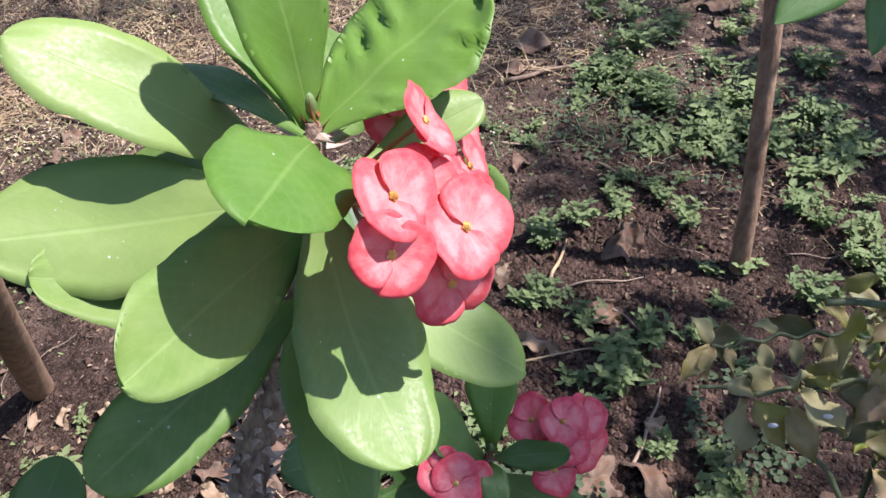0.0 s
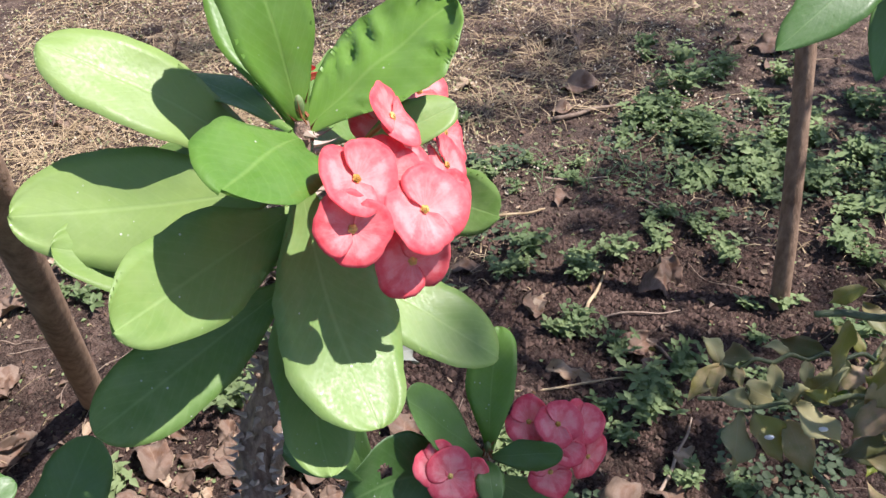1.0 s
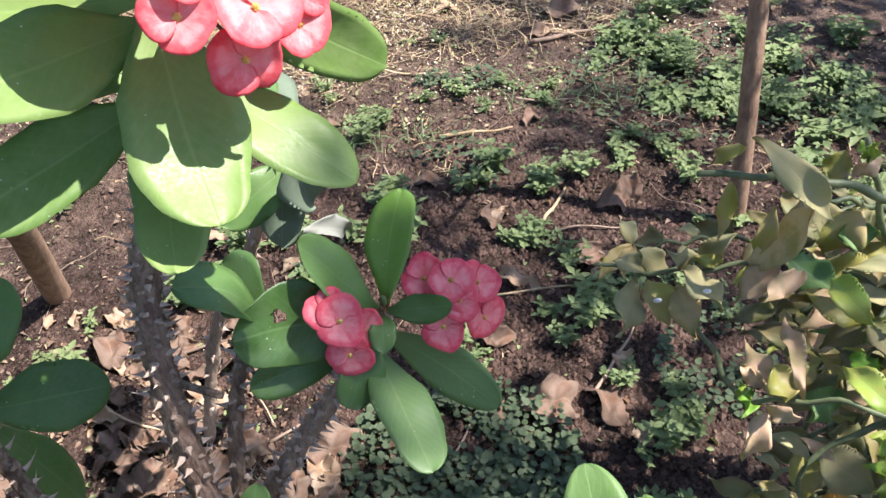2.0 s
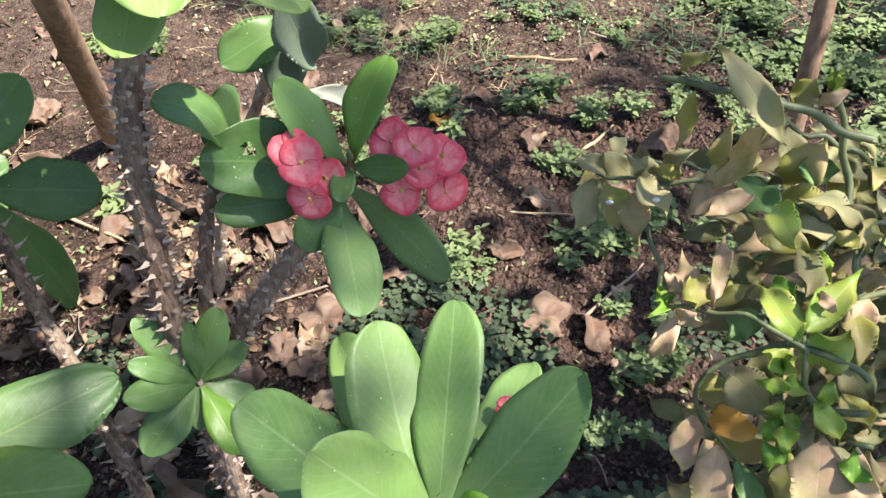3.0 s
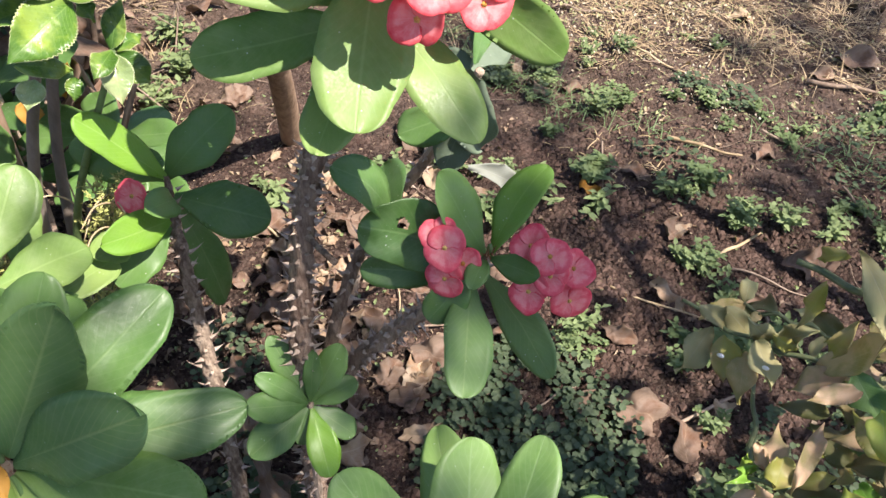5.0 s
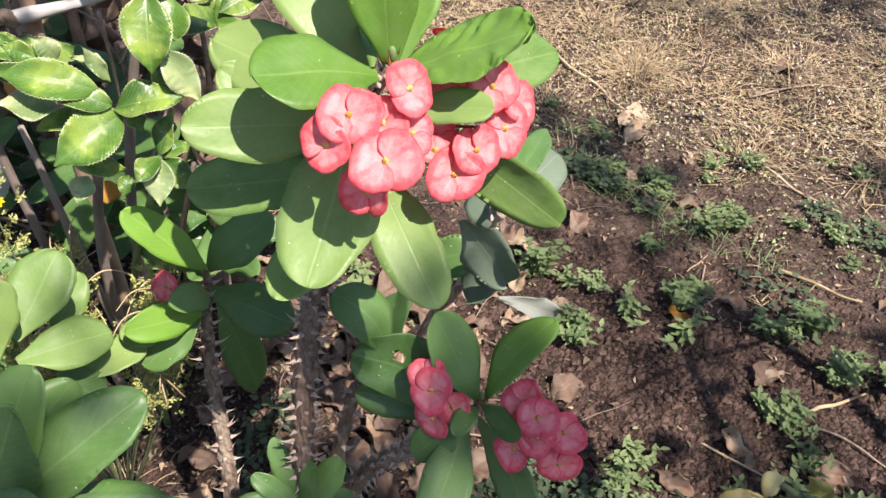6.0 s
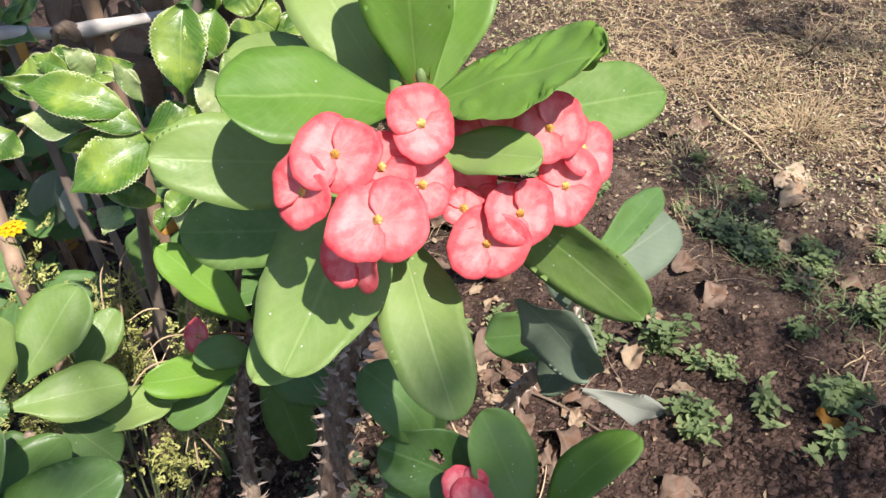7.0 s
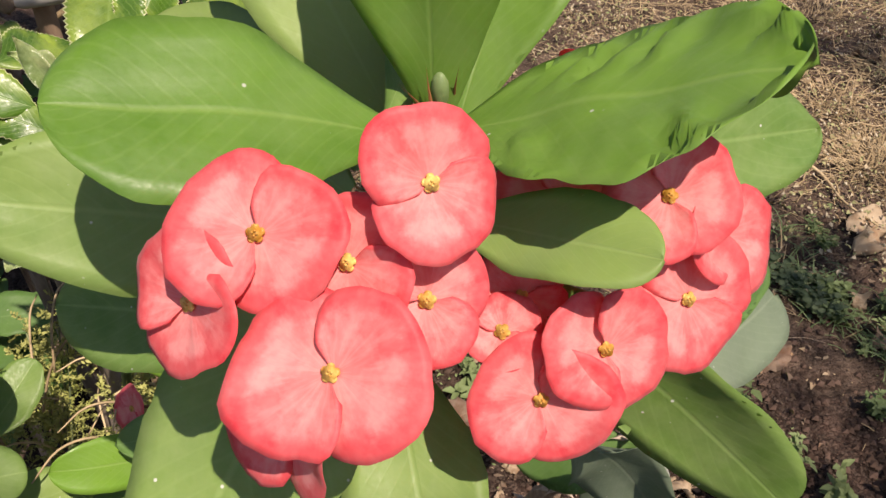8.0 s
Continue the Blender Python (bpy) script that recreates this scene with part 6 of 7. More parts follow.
# lower trunk and low leaves are real; the high crown is placed to cast shade
right_tree = sapling("slim brown-barked young tree with a leafy crown above dark soil", [(0.527, 1.048, -0.04), (0.512, 1.07, 0.14), (0.483, 1.113, 0.42), (0.453, 1.157, 0.70), (0.50, 1.16, 1.05), (0.78, 1.05, 1.40), (1.30, 0.85, 1.65)],
        [0.018, 0.0165, 0.0152, 0.0145, 0.0140, 0.012, 0.009],
        [((0.60, 1.12, 1.17), (1.20, 1.45, 1.65), 0.008), ((1.05, 0.95, 1.54), (1.65, 1.0, 1.75), 0.008), ((0.455, 1.155, 0.72), (0.40, 0.80, 0.80), 0.005), ((0.90, 1.0, 1.47), (1.25, 0.8, 1.68), 0.008)],
        [((1.98, 1.74, 1.62), (0.40, 0.46, 0.22), 330, 0.06), ((1.25, 0.95, 1.66), (0.25, 0.25, 0.14), 60, 0.0)], M_BARK)
for base, tip, width, normal, mat in (((0.40, 0.74, 0.76), (0.286, 0.655, 0.694), 0.062, (0.1, -0.6, 0.8), M_LEAF_DARK), ((0.41, 0.74, 0.76), (0.385, 0.66, 0.66), 0.050, (0.1, -0.9, 0.3), M_LEAF_DARK),
                                      ((0.40, 0.76, 0.77), (0.31, 0.70, 0.79), 0.055, (0.1, -0.5, 0.8), M_LEAF_LIME), ((0.41, 0.75, 0.77), (0.45, 0.64, 0.72), 0.062, (0.1, -0.6, 0.8), M_LEAF_DARK)):
    leaf(right_tree, base, tip, width, normal, 0.006, mat, kind="ovate")
# crown above the bare trunk is unseen, added to shade the ground behind
sapling("leaning young tree trunk with smooth brown bark and an added unseen crown", [(-0.671, 0.773, -0.05), (-0.612, 0.707, 0.14), (-0.495, 0.576, 0.42), (-0.378, 0.446, 0.70), (-0.33, 0.40, 0.85), (-0.31, 0.38, 1.2), (-0.28, 0.34, 1.75)],
        [0.023, 0.0215, 0.020, 0.0185, 0.017, 0.013, 0.009], [((-0.31, 0.38, 1.2), (-0.45, 0.1, 1.75), 0.008), ((-0.30, 0.37, 1.35), (-0.35, 0.65, 1.8), 0.008)],
        [((-0.23, 0.20, 1.92), (0.30, 0.58, 0.14), 520, -0.2), ((0.0, 0.25, 1.94), (0.16, 0.50, 0.12), 420, -0.4), ((-0.60, 0.40, 1.86), (0.3, 0.4, 0.16), 200, 0.0), ((-0.80, 0.02, 1.90), (0.50, 0.55, 0.14), 520, -0.3)], M_BARK)

# added out of view; each leaf clump sits where a patch of shade is wanted
sapling("unseen tall tree added so its high open crown shades the bed", [(3.45, 0.95, -0.05), (3.42, 0.95, 1.2), (3.35, 0.92, 2.6), (3.20, 0.88, 3.7), (2.95, 0.80, 4.5)], [0.075, 0.068, 0.058, 0.045, 0.02],
        [((3.35, 0.92, 2.7), (2.40, 1.25, 4.45), 0.022), ((3.25, 0.9, 3.4), (2.30, 0.35, 4.5), 0.020), ((3.2, 0.88, 3.6), (3.3, 0.5, 4.7), 0.020), ((3.30, 0.91, 3.0), (2.35, 2.70, 4.70), 0.022), ((3.22, 0.9, 3.5), (2.05, 1.66, 4.62), 0.016), ((2.83, 1.80, 3.85), (1.75, 2.40, 4.68), 0.012)],
        [((3.02, 0.68, 4.62), (0.38, 0.34, 0.30), 80, 0.0), ((3.24, 0.92, 4.60), (0.22, 0.16, 0.12), 34, -0.2), ((2.26, 0.31, 4.60), (0.18, 0.20, 0.15), 75, -0.5), ((2.68, 0.24, 4.6), (0.28, 0.24, 0.15), 94, -0.3),
         ((2.95, 1.32, 4.60), (0.52, 0.30, 0.20), 52, -0.05), ((2.42, 1.44, 4.58), (0.30, 0.22, 0.15), 33, -0.12), ((2.48, 0.70, 4.58), (0.12, 0.12, 0.08), 56, -0.5), ((2.33, 0.59, 4.60), (0.04, 0.05, 0.05), 5, -0.6), ((2.39, 0.69, 4.58), (0.05, 0.05, 0.04), 10, -0.6), ((2.44, 0.54, 4.60), (0.07, 0.06, 0.05), 15, -0.6), ((2.66, 0.82, 4.58), (0.14, 0.14, 0.08), 26, -0.4),
         ((3.05, 1.72, 4.62), (0.30, 0.16, 0.14), 52, -0.1), ((2.10, 1.66, 4.62), (0.30, 0.11, 0.10), 45, -0.1), ((2.72, 2.08, 4.66), (0.12, 0.08, 0.08), 20, 0.0), ((3.05, 2.40, 4.66), (0.42, 0.26, 0.16), 190, 0.0), ((1.75, 2.40, 4.70), (0.40, 0.20, 0.14), 80, 0.0), ((2.25, 2.80, 4.72), (0.60, 0.25, 0.16), 170, 0.0)], M_BARK)

# ---- dry stems, a tied stick and dead leaves behind the glossy shrub ----
stick = thing("tied_stick", "grey stick tied across a bare stem with a faded rag", "garden stake", "", (-0.56, 0.185, 0.0))
part("stake", tube([Vector(p) - stick.location for p in ((-0.560, 0.185, -0.03), (-0.572, 0.197, 0.4), (-0.577, 0.204, 0.628), (-0.577, 0.207, 0.701), (-0.575, 0.209, 0.86))], [0.010, 0.0095, 0.009, 0.009, 0.008], 8, 0.15, 5), M_CANE, stick)
part("crossbar", tube([Vector(p) - stick.location for p in ((-0.615, -0.02, 0.694), (-0.588, 0.106, 0.696), (-0.568, 0.166, 0.690), (-0.563, 0.204, 0.688), (-0.556, 0.290, 0.686))], [0.008, 0.0085, 0.006, 0.009, 0.004], 7, 0.3, 5), M_RAG, stick, "pale split cane")
part("rag", tube([Vector(p) - stick.location for p in ((-0.570, 0.160, 0.675), (-0.556, 0.168, 0.700), (-0.560, 0.182, 0.682), (-0.555, 0.176, 0.700), (-0.568, 0.190, 0.690))], [0.002, 0.005, 0.006, 0.006, 0.002], 8, 0.7, 6), M_TWIG, stick, "frayed brown binding")
for k, (pts, r) in enumerate((([(-0.43, 0.04, 0), (-0.455, 0.045, 0.45), (-0.48, 0.048, 0.523), (-0.505, 0.053, 0.60), (-0.52, 0.055, 0.70)], 0.010), ([(-0.95, 0.30, 0), (-0.90, 0.33, 0.5), (-0.88, 0.30, 0.9)], 0.011), ([(-1.15, 0.05, 0), (-1.05, 0.1, 0.5), (-1.1, 0.2, 0.9)], 0.010), ([(-1.0, 0.55, 0), (-0.95, 0.5, 0.4), (-0.98, 0.42, 0.8)], 0.007))):
    s = tagged(part("bare_stem", tube(pts, [r, r * 0.9, r * 0.7], 9, 0.1, 6), M_CANE if k == 0 else M_BARK), "bare woody upright stem in the shade", "shrub stem", "bare stems")

# ---- a dry brown shrub in the shade behind ----
dead = thing("dry_shrub", "dead shrub hung with brown dry leaves in deep shade", "shrub", "", (-1.05, 0.12, 0))
DEAD = [mesh_of("leaf", blade_mesh(0.11, 0.055, 0.01, 0.4, 0.008, "ovate", seed=k, droop=0.5, twist=0.8, nu=12, nv=6), M_DRY) for k in range(3)]
rng = random.Random(91)
for k in range(30):
    x, y = rng.uniform(-1.6, -0.74), rng.uniform(-0.45, 0.62)
    top = Vector((x, y, rng.uniform(0.35, 0.8)))
    base = Vector((x + rng.uniform(-0.1, 0.1), y + rng.uniform(-0.1, 0.1), 0))
    part("stem", tube([base - dead.location, base.lerp(top, 0.5) - dead.location + Vector((0.03, 0.02, 0)), top - dead.location], [0.006, 0.005, 0.002], 7, 0.15, 5), M_TWIG, dead)
    for j in range(11):
        p = base.lerp(top, rng.uniform(0.3, 1.0)) - dead.location
        m = Matrix.Translation(p) @ frame_from((0, 0, 0), (rng.uniform(-1, 1), rng.uniform(-1, 1), rng.uniform(-1.4, -0.2)), (rng.uniform(-1, 1), rng.uniform(-1, 1), 0.6))
        put_part("leaf", rng.choice(DEAD), m @ Matrix.Scale(rng.uniform(0.6, 1.2), 4), dead)

for k in range(22):
    p = Vector((rng.uniform(-0.95, -0.58), rng.uniform(-0.15, 0.45), rng.uniform(0.20, 0.68))) - dead.location
    d = Vector((rng.uniform(-0.5, 0.5), rng.uniform(-1, 1), rng.uniform(-0.5, 0.7))).normalized() * rng.uniform(0.10, 0.26)
    part("twig", tube([p - d * 0.5, p + Vector((0.01, 0, 0.015)), p + d * 0.5], [0.0028, 0.0022, 0.0012], 5, 0.15, 4), M_TWIG if k % 3 else M_STRAW, dead)
    if k % 2:
        leaf(dead, p + dead.location, p + dead.location + Vector((rng.uniform(-0.02, 0.05), rng.uniform(-0.05, 0.05), -0.06)), 0.032, (0.7, -0.5, rng.uniform(0.1, 0.6)), 0.008, M_LEAF_AMBER if k % 4 == 1 else M_DRY, 0.4, 0.006, kind="ovate", nu=12, nv=6)

leaf(dead, (-0.720, 0.108, 0.450), (-0.710, 0.071, 0.376), 0.065, (0.73, 0.16, 0.58), 0.005, M_LEAF_DUSTY, kind="ovate")
leaf(dead, (-0.700, 0.123, 0.439), (-0.690, 0.100, 0.375), 0.033, (0.45, -0.09, 0.59), 0.002, M_LEAF_PALE, kind="ovate")
leaf(dead, (-0.550, 0.185, 0.447), (-0.540, 0.150, 0.360), 0.046, (0.40, -0.19, 0.63), 0.000, M_LEAF_DARK, kind="ovate")
leaf(dead, (-0.500, 0.209, 0.488), (-0.490, 0.196, 0.463), 0.031, (0.68, 0.08, 0.62), 0.001, M_LEAF_AMBER, kind="ovate")

# dark broad-leaved undergrowth between the stems, thickened to shade the ground behind
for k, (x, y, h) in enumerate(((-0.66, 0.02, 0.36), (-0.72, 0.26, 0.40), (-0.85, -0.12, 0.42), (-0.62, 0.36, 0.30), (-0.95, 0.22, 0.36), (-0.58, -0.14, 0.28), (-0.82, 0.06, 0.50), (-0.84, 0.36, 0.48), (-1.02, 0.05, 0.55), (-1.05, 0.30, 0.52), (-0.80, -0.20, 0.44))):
    ug = thing("undergrowth_shrub", "low dark broad-leaved shrub added to deepen the shade behind taller stems", "shrub", "shaded undergrowth", (x, y, 0))
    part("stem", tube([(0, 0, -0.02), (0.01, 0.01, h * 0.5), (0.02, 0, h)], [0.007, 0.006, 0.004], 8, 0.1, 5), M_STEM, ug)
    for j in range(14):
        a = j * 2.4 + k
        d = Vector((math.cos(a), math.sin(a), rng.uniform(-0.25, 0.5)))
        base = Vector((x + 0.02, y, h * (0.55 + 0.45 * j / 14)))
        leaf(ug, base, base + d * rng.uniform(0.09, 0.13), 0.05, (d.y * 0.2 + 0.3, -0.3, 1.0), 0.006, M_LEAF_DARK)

# ---- what lies and grows on the ground ----
def small_leaf(bm, uvl, at, way, up, length, width, cup=0.15, blunt=False):
    m = frame_from((0, 0, 0), way, up).to_3x3()
    ring = ((0, 0, 0), (0.35, -0.5, cup), (0.74, -0.27, cup * 0.6), (1, 0, -cup * 0.5), (0.74, 0.27, cup * 0.6), (0.35, 0.5, cup))
    if blunt:
        ring = ((0, 0, 0), (0.22, -0.46, cup), (0.72, -0.48, cup), (1, 0, 0), (0.72, 0.48, cup), (0.22, 0.46, cup))
    mid = bm.verts.new(at + m @ Vector((0.5 * length, 0, 0)))
    vs = [bm.verts.new(at + m @ Vector((q[0] * length, q[1] * width, q[2] * width))) for q in ring]
    for a, b, p, q in zip(vs, vs[1:] + vs[:1], ring, ring[1:] + ring[:1]):
        f = bm.faces.new((mid, a, b))
        for lp, r in zip(f.loops, ((0.5, 0), p, q)):
            lp[uvl].uv = (r[0], 0.5 + r[1])


def weed_mesh(seed, stems, height, size):
    rng = random.Random(seed)
    bm = bmesh.new()
    uvl = bm.loops.layers.uv.new("blade")
    for k in range(stems):
        a = rng.uniform(0, 6.283)
        top = Vector((math.cos(a), math.sin(a), 0)) * rng.uniform(0.008, 0.05) + Vector((0, 0, height * rng.uniform(0.6, 1.1)))
        tube([(0, 0, -0.004), top * 0.5 + Vector((0, 0, 0.004)), top], [0.0011, 0.0009, 0.0006], 4, 0, 2, bm)
        for lv in range(rng.randint(2, 4)):
            p = top * (1 - 0.24 * lv)
            b = rng.uniform(0, 3.14)
            for w in range(2):
                d = Vector((math.cos(b + 3.14 * w), math.sin(b + 3.14 * w), rng.uniform(-0.1, 0.35)))
                small_leaf(bm, uvl, p, d, (rng.uniform(-0.3, 0.3), rng.uniform(-0.3, 0.3), 1), size * rng.uniform(0.7, 1.25), size * 0.55)
        for w in range(2):
            b += 1.57
            small_leaf(bm, uvl, top, Vector((math.cos(b), math.sin(b), 0.8)), (0, 0, 1), size * 0.55, size * 0.3)
    return mesh_of("weed", bm, M_WEED)


WEEDS = [weed_mesh(100 + k, n, h, s) for k, (n, h, s) in enumerate(((6, 0.035, 0.020), (9, 0.045, 0.022), (12, 0.05, 0.020), (5, 0.03, 0.026), (14, 0.06, 0.024)))]
rng = random.Random(77)


def bare_soil(x, y):
    return -0.60 < x < 0.0 and 0.72 < y < 1.16


def weeds_at(x, y, rx, ry, count, scale=1.0, anywhere=False):
    for _ in range(count):
        a, r = rng.uniform(0, 6.283), math.sqrt(rng.random())
        px, py = x + rx * r * math.cos(a), y + ry * r * math.sin(a)
        if bare_soil(px, py) and not anywhere:
            continue
        ob = new("weed", rng.choice(WEEDS))
        ob.matrix_basis = pose(px, py, land(px, py) - 0.002, rng.uniform(-12, 12), rng.uniform(-12, 12), rng.uniform(0, 360)) @ Matrix.Scale(scale * rng.uniform(0.4, 0.95), 4)
        tagged(ob, "small low green weed growing from the soil", "weed", "weeds on the soil")


weeds_at(0.02, 1.13, 0.07, 0.07, 6, 1.0)
weeds_at(0.13, 1.10, 0.05, 0.06, 4, 0.9)
weeds_at(0.12, 0.94, 0.05, 0.04, 4, 0.9)
weeds_at(0.25, 0.78, 0.07, 0.08, 6, 1.0)
weeds_at(0.28, 0.92, 0.06, 0.06, 4, 0.9)
weeds_at(0.22, 1.18, 0.04, 0.04, 2, 0.9)
weeds_at(0.42, 1.30, 0.12, 0.14, 10, 1.1)
weeds_at(0.55, 1.45, 0.18, 0.15, 13, 1.2)
weeds_at(0.40, 1.62, 0.16, 0.10, 10, 1.1)
weeds_at(0.75, 1.60, 0.25, 0.25, 14, 1.2)
weeds_at(0.45, 0.95, 0.12, 0.15, 7, 1.0)
weeds_at(0.75, 1.15, 0.2, 0.25, 10, 1.1)
weeds_at(0.12, 1.50, 0.12, 0.10, 5, 0.9)
weeds_at(-0.05, 1.42, 0.12, 0.06, 4, 0.8)
weeds_at(-0.10, 1.02, 0.08, 0.06, 3, 0.9)
weeds_at(-0.28, 1.30, 0.14, 0.10, 7, 0.9)
weeds_at(-0.22, 0.92, 0.10, 0.08, 3, 0.9)
weeds_at(-0.40, 1.05, 0.12, 0.10, 6, 0.9)
weeds_at(-0.45, 0.90, 0.12, 0.10, 2, 0.9)
weeds_at(-0.75, 1.0, 0.15, 0.12, 7, 1.1)
weeds_at(-0.55, 0.62, 0.10, 0.10, 4, 0.9)
weeds_at(0.05, 0.70, 0.10, 0.08, 5, 0.9)
weeds_at(0.36, 0.60, 0.08, 0.08, 5, 0.9)
weeds_at(0.30, 0.45, 0.10, 0.08, 6, 0.9)
weeds_at(-0.6, 1.25, 0.2, 0.15, 6, 0.8)
weeds_at(0.9, 2.0, 0.4, 0.3, 10, 1.2)
weeds_at(-0.2, 1.6, 0.3, 0.2, 6, 0.7)
weeds_at(0.42, 1.62, 0.14, 0.10, 18, 1.5)
weeds_at(0.62, 1.48, 0.20, 0.12, 18, 1.5)
weeds_at(0.85, 1.30, 0.20, 0.20, 12, 1.4)
weeds_at(0.50, 1.95, 0.25, 0.15, 8, 1.3)
weeds_at(-1.00, 0.70, 0.22, 0.16, 10, 1.3)
weeds_at(-0.44, 1.22, 0.16, 0.05, 4, 1.0)
for x, y, n in ((-0.14, 1.05, 4), (-0.24, 1.07, 1), (-0.28, 0.93, 2), (-0.35, 0.89, 2), (-0.20, 0.83, 2), (-0.19, 0.92, 1), (-0.05, 0.95, 1), (-0.40, 0.78, 2)):
    weeds_at(x, y, 0.04, 0.04, n, 1.25, True)


def cover():
    """Dense small-leaved creeping plants."""
    r = random.Random(31)
    bm = bmesh.new()
    uvl = bm.loops.layers.uv.new("blade")
    spots = ((0.08, 0.50, 0.17, 0.13, 1600), (0.22, 0.32, 0.18, 0.15, 2400), (-0.05, 0.05, 0.30, 0.16, 5200), (0.20, 0.10, 0.25, 0.15, 2600), (0.36, 0.25, 0.14, 0.15, 1800), (-0.30, 0.30, 0.12, 0.10, 300), (0.45, 0.70, 0.10, 0.10, 350), (0.05, 0.36, 0.08, 0.06, 300),
             (-0.05, -0.22, 0.4, 0.12, 900), (0.0, 1.15, 0.10, 0.10, 160), (0.55, 1.5, 0.35, 0.25, 900), (-0.45, 1.19, 0.15, 0.06, 850), (-0.03, 1.49, 0.11, 0.05, 280), (-0.25, 0.95, 0.12, 0.10, 90))
    for x, y, rx, ry, n in spots:
        for _ in range(n):
            a, q = r.uniform(0, 6.283), r.random() ** 0.6
            px, py = x + rx * q * math.cos(a), y + ry * q * math.sin(a)
            if noise.noise(Vector((px, py, 2)) * 9) < -0.25 or bare_soil(px, py):
                continue
            pz = land(px, py) + r.uniform(0.003, 0.028)
            b = r.uniform(0, 6.283)
            s = r.uniform(0.007, 0.014)
            small_leaf(bm, uvl, Vector((px, py, pz)), Vector((math.cos(b), math.sin(b), r.uniform(-0.2, 0.4))), (r.uniform(-0.4, 0.4), r.uniform(-0.4, 0.4), 1), s, s * 0.9, 0.12, True)
    tagged(part("ground_cover", bm, M_COVER), "dense creeping ground cover with tiny dark leaves", "ground cover", kind="stuff")


cover()

# fallen leaves
def crumpled(seed, length, width, material, curl):
    bm = blade_mesh(length, width, 0.012 * curl, 0.35, 0.010, "ovate", seed=seed, droop=0.25 * curl, twist=0.6 * curl, nu=22, nv=12, thick=0.0007)
    for v in bm.verts:
        q = v.co * 38 + Vector((seed * 3.1, 0, 0))
        v.co += Vector((noise.noise(q), noise.noise(q + Vector((5, 0, 0))), 1.6 * noise.noise(q + Vector((0, 9, 0))))) * 0.0075 * (0.4 + curl)
        q = q * 2.7
        v.co += Vector((noise.noise(q), noise.noise(q + Vector((5, 0, 0))), noise.noise(q + Vector((0, 9, 0))))) * 0.0032
    return mesh_of("fallen_leaf", bm, material)


FALLEN = [crumpled(k, le, w, mat, c) for k, (le, w, mat, c) in enumerate(((0.075, 0.045, M_DRY, 0.6), (0.09, 0.05, M_DRY, 0.4), (0.065, 0.036, M_DRY_PALE, 0.5), (0.08, 0.033, M_DRY_PALE, 0.35), (0.06, 0.03, M_DRY, 0.8), (0.10, 0.06, M_DRY, 0.85), (0.05, 0.028, M_DRY_PALE, 0.3), (0.06, 0.03, M_LEAF_AMBER, 0.5), (0.11, 0.075, M_DRY_PALE, 0.25)))]
KINDS = ("brown crumpled dry leaf lying on the soil", "large brown dry leaf lying on the soil", "pale curled dry leaf lying on the soil", "narrow pale dry leaf lying on the soil", "small brown curled leaf lying on the soil", "big crumpled brown dry leaf on the soil", "small pale dry leaf lying on the soil", "yellowed leaf lying on the dark soil", "broad flat tan leaf lying on dry grass")


def fallen(x, y, k, turn, scale=1.0, tilt=0.0):
    ob = new("fallen_leaf", FALLEN[k])
    ob.matrix_basis = pose(x, y, land(x, y) + 0.006 * scale, tilt, 0.4 * tilt, turn) @ Matrix.Scale(scale, 4) @ Matrix.Translation((-0.04, 0, 0))
    tagged(ob, KINDS[k], "fallen leaf", "fallen leaves")


fallen(0.075, 1.01, 0, 100, 0.95, 30)
fallen(0.095, 1.02, 2, 70, 0.8, -10)
fallen(0.31, 1.10, 5, 60, 1.15, 35)
fallen(0.34, 1.13, 1, 110, 0.9, -25)
fallen(0.19, 1.83, 1, 20, 1.4, 10)
fallen(-0.53, 1.40, 2, 100, 1.45, 20)
fallen(0.14, 0.84, 3, -15, 1.0, 10)
fallen(0.26, 0.92, 0, 40, 1.0, 20)
fallen(0.27, 0.86, 4, 100, 1.0, -10)
fallen(0.31, 0.67, 6, -75, 1.0, 5)
fallen(0.20, 0.60, 5, 20, 1.1, 10)
fallen(0.28, 0.60, 1, 120, 1.0, 10)
fallen(0.13, 0.58, 0, 80, 0.8, 15)
fallen(-0.36, 1.22, 4, 150, 1.1, 5)
fallen(-0.40, 1.05, 1, 140, 0.9, 0)
fallen(0.70, 2.05, 5, 0, 1.1, 10)
fallen(-0.10, 1.85, 2, 30, 1.0, 10)
fallen(-0.25, 0.05, 6, 30, 1.2, 10)
fallen(0.02, 0.06, 0, 20, 1.1, 10)
fallen(-0.09, 0.12, 1, -60, 1.35, 20)
fallen(-0.13, 0.13, 3, -50, 1.2, 15)
fallen(-0.10, 0.30, 2, 70, 1.1, 40)
fallen(-0.04, 0.38, 3, 60, 1.0, 30)
fallen(-0.60, 0.45, 5, 10, 1.2, 10)
fallen(-0.5, 0.40, 3, 170, 1.1, 10)
fallen(-0.23, 0.24, 2, 100, 1.2, 30)
fallen(0.12, 0.72, 4, 10, 1.0, 20)
fallen(-0.12, 0.165, 1, -24, 1.5, 25)
fallen(-0.20, 0.045, 6, 30, 1.3, 10)
fallen(-0.04, 0.205, 2, 10, 0.9, 10)
fallen(-0.177, 0.15, 3, 60, 1.0, 15)
fallen(-0.41, 0.93, 6, 35, 1.25, 12)
fallen(-0.49, 1.06, 1, 120, 0.9, 15)
fallen(-0.09, 1.0, 7, 20, 0.8, 10)
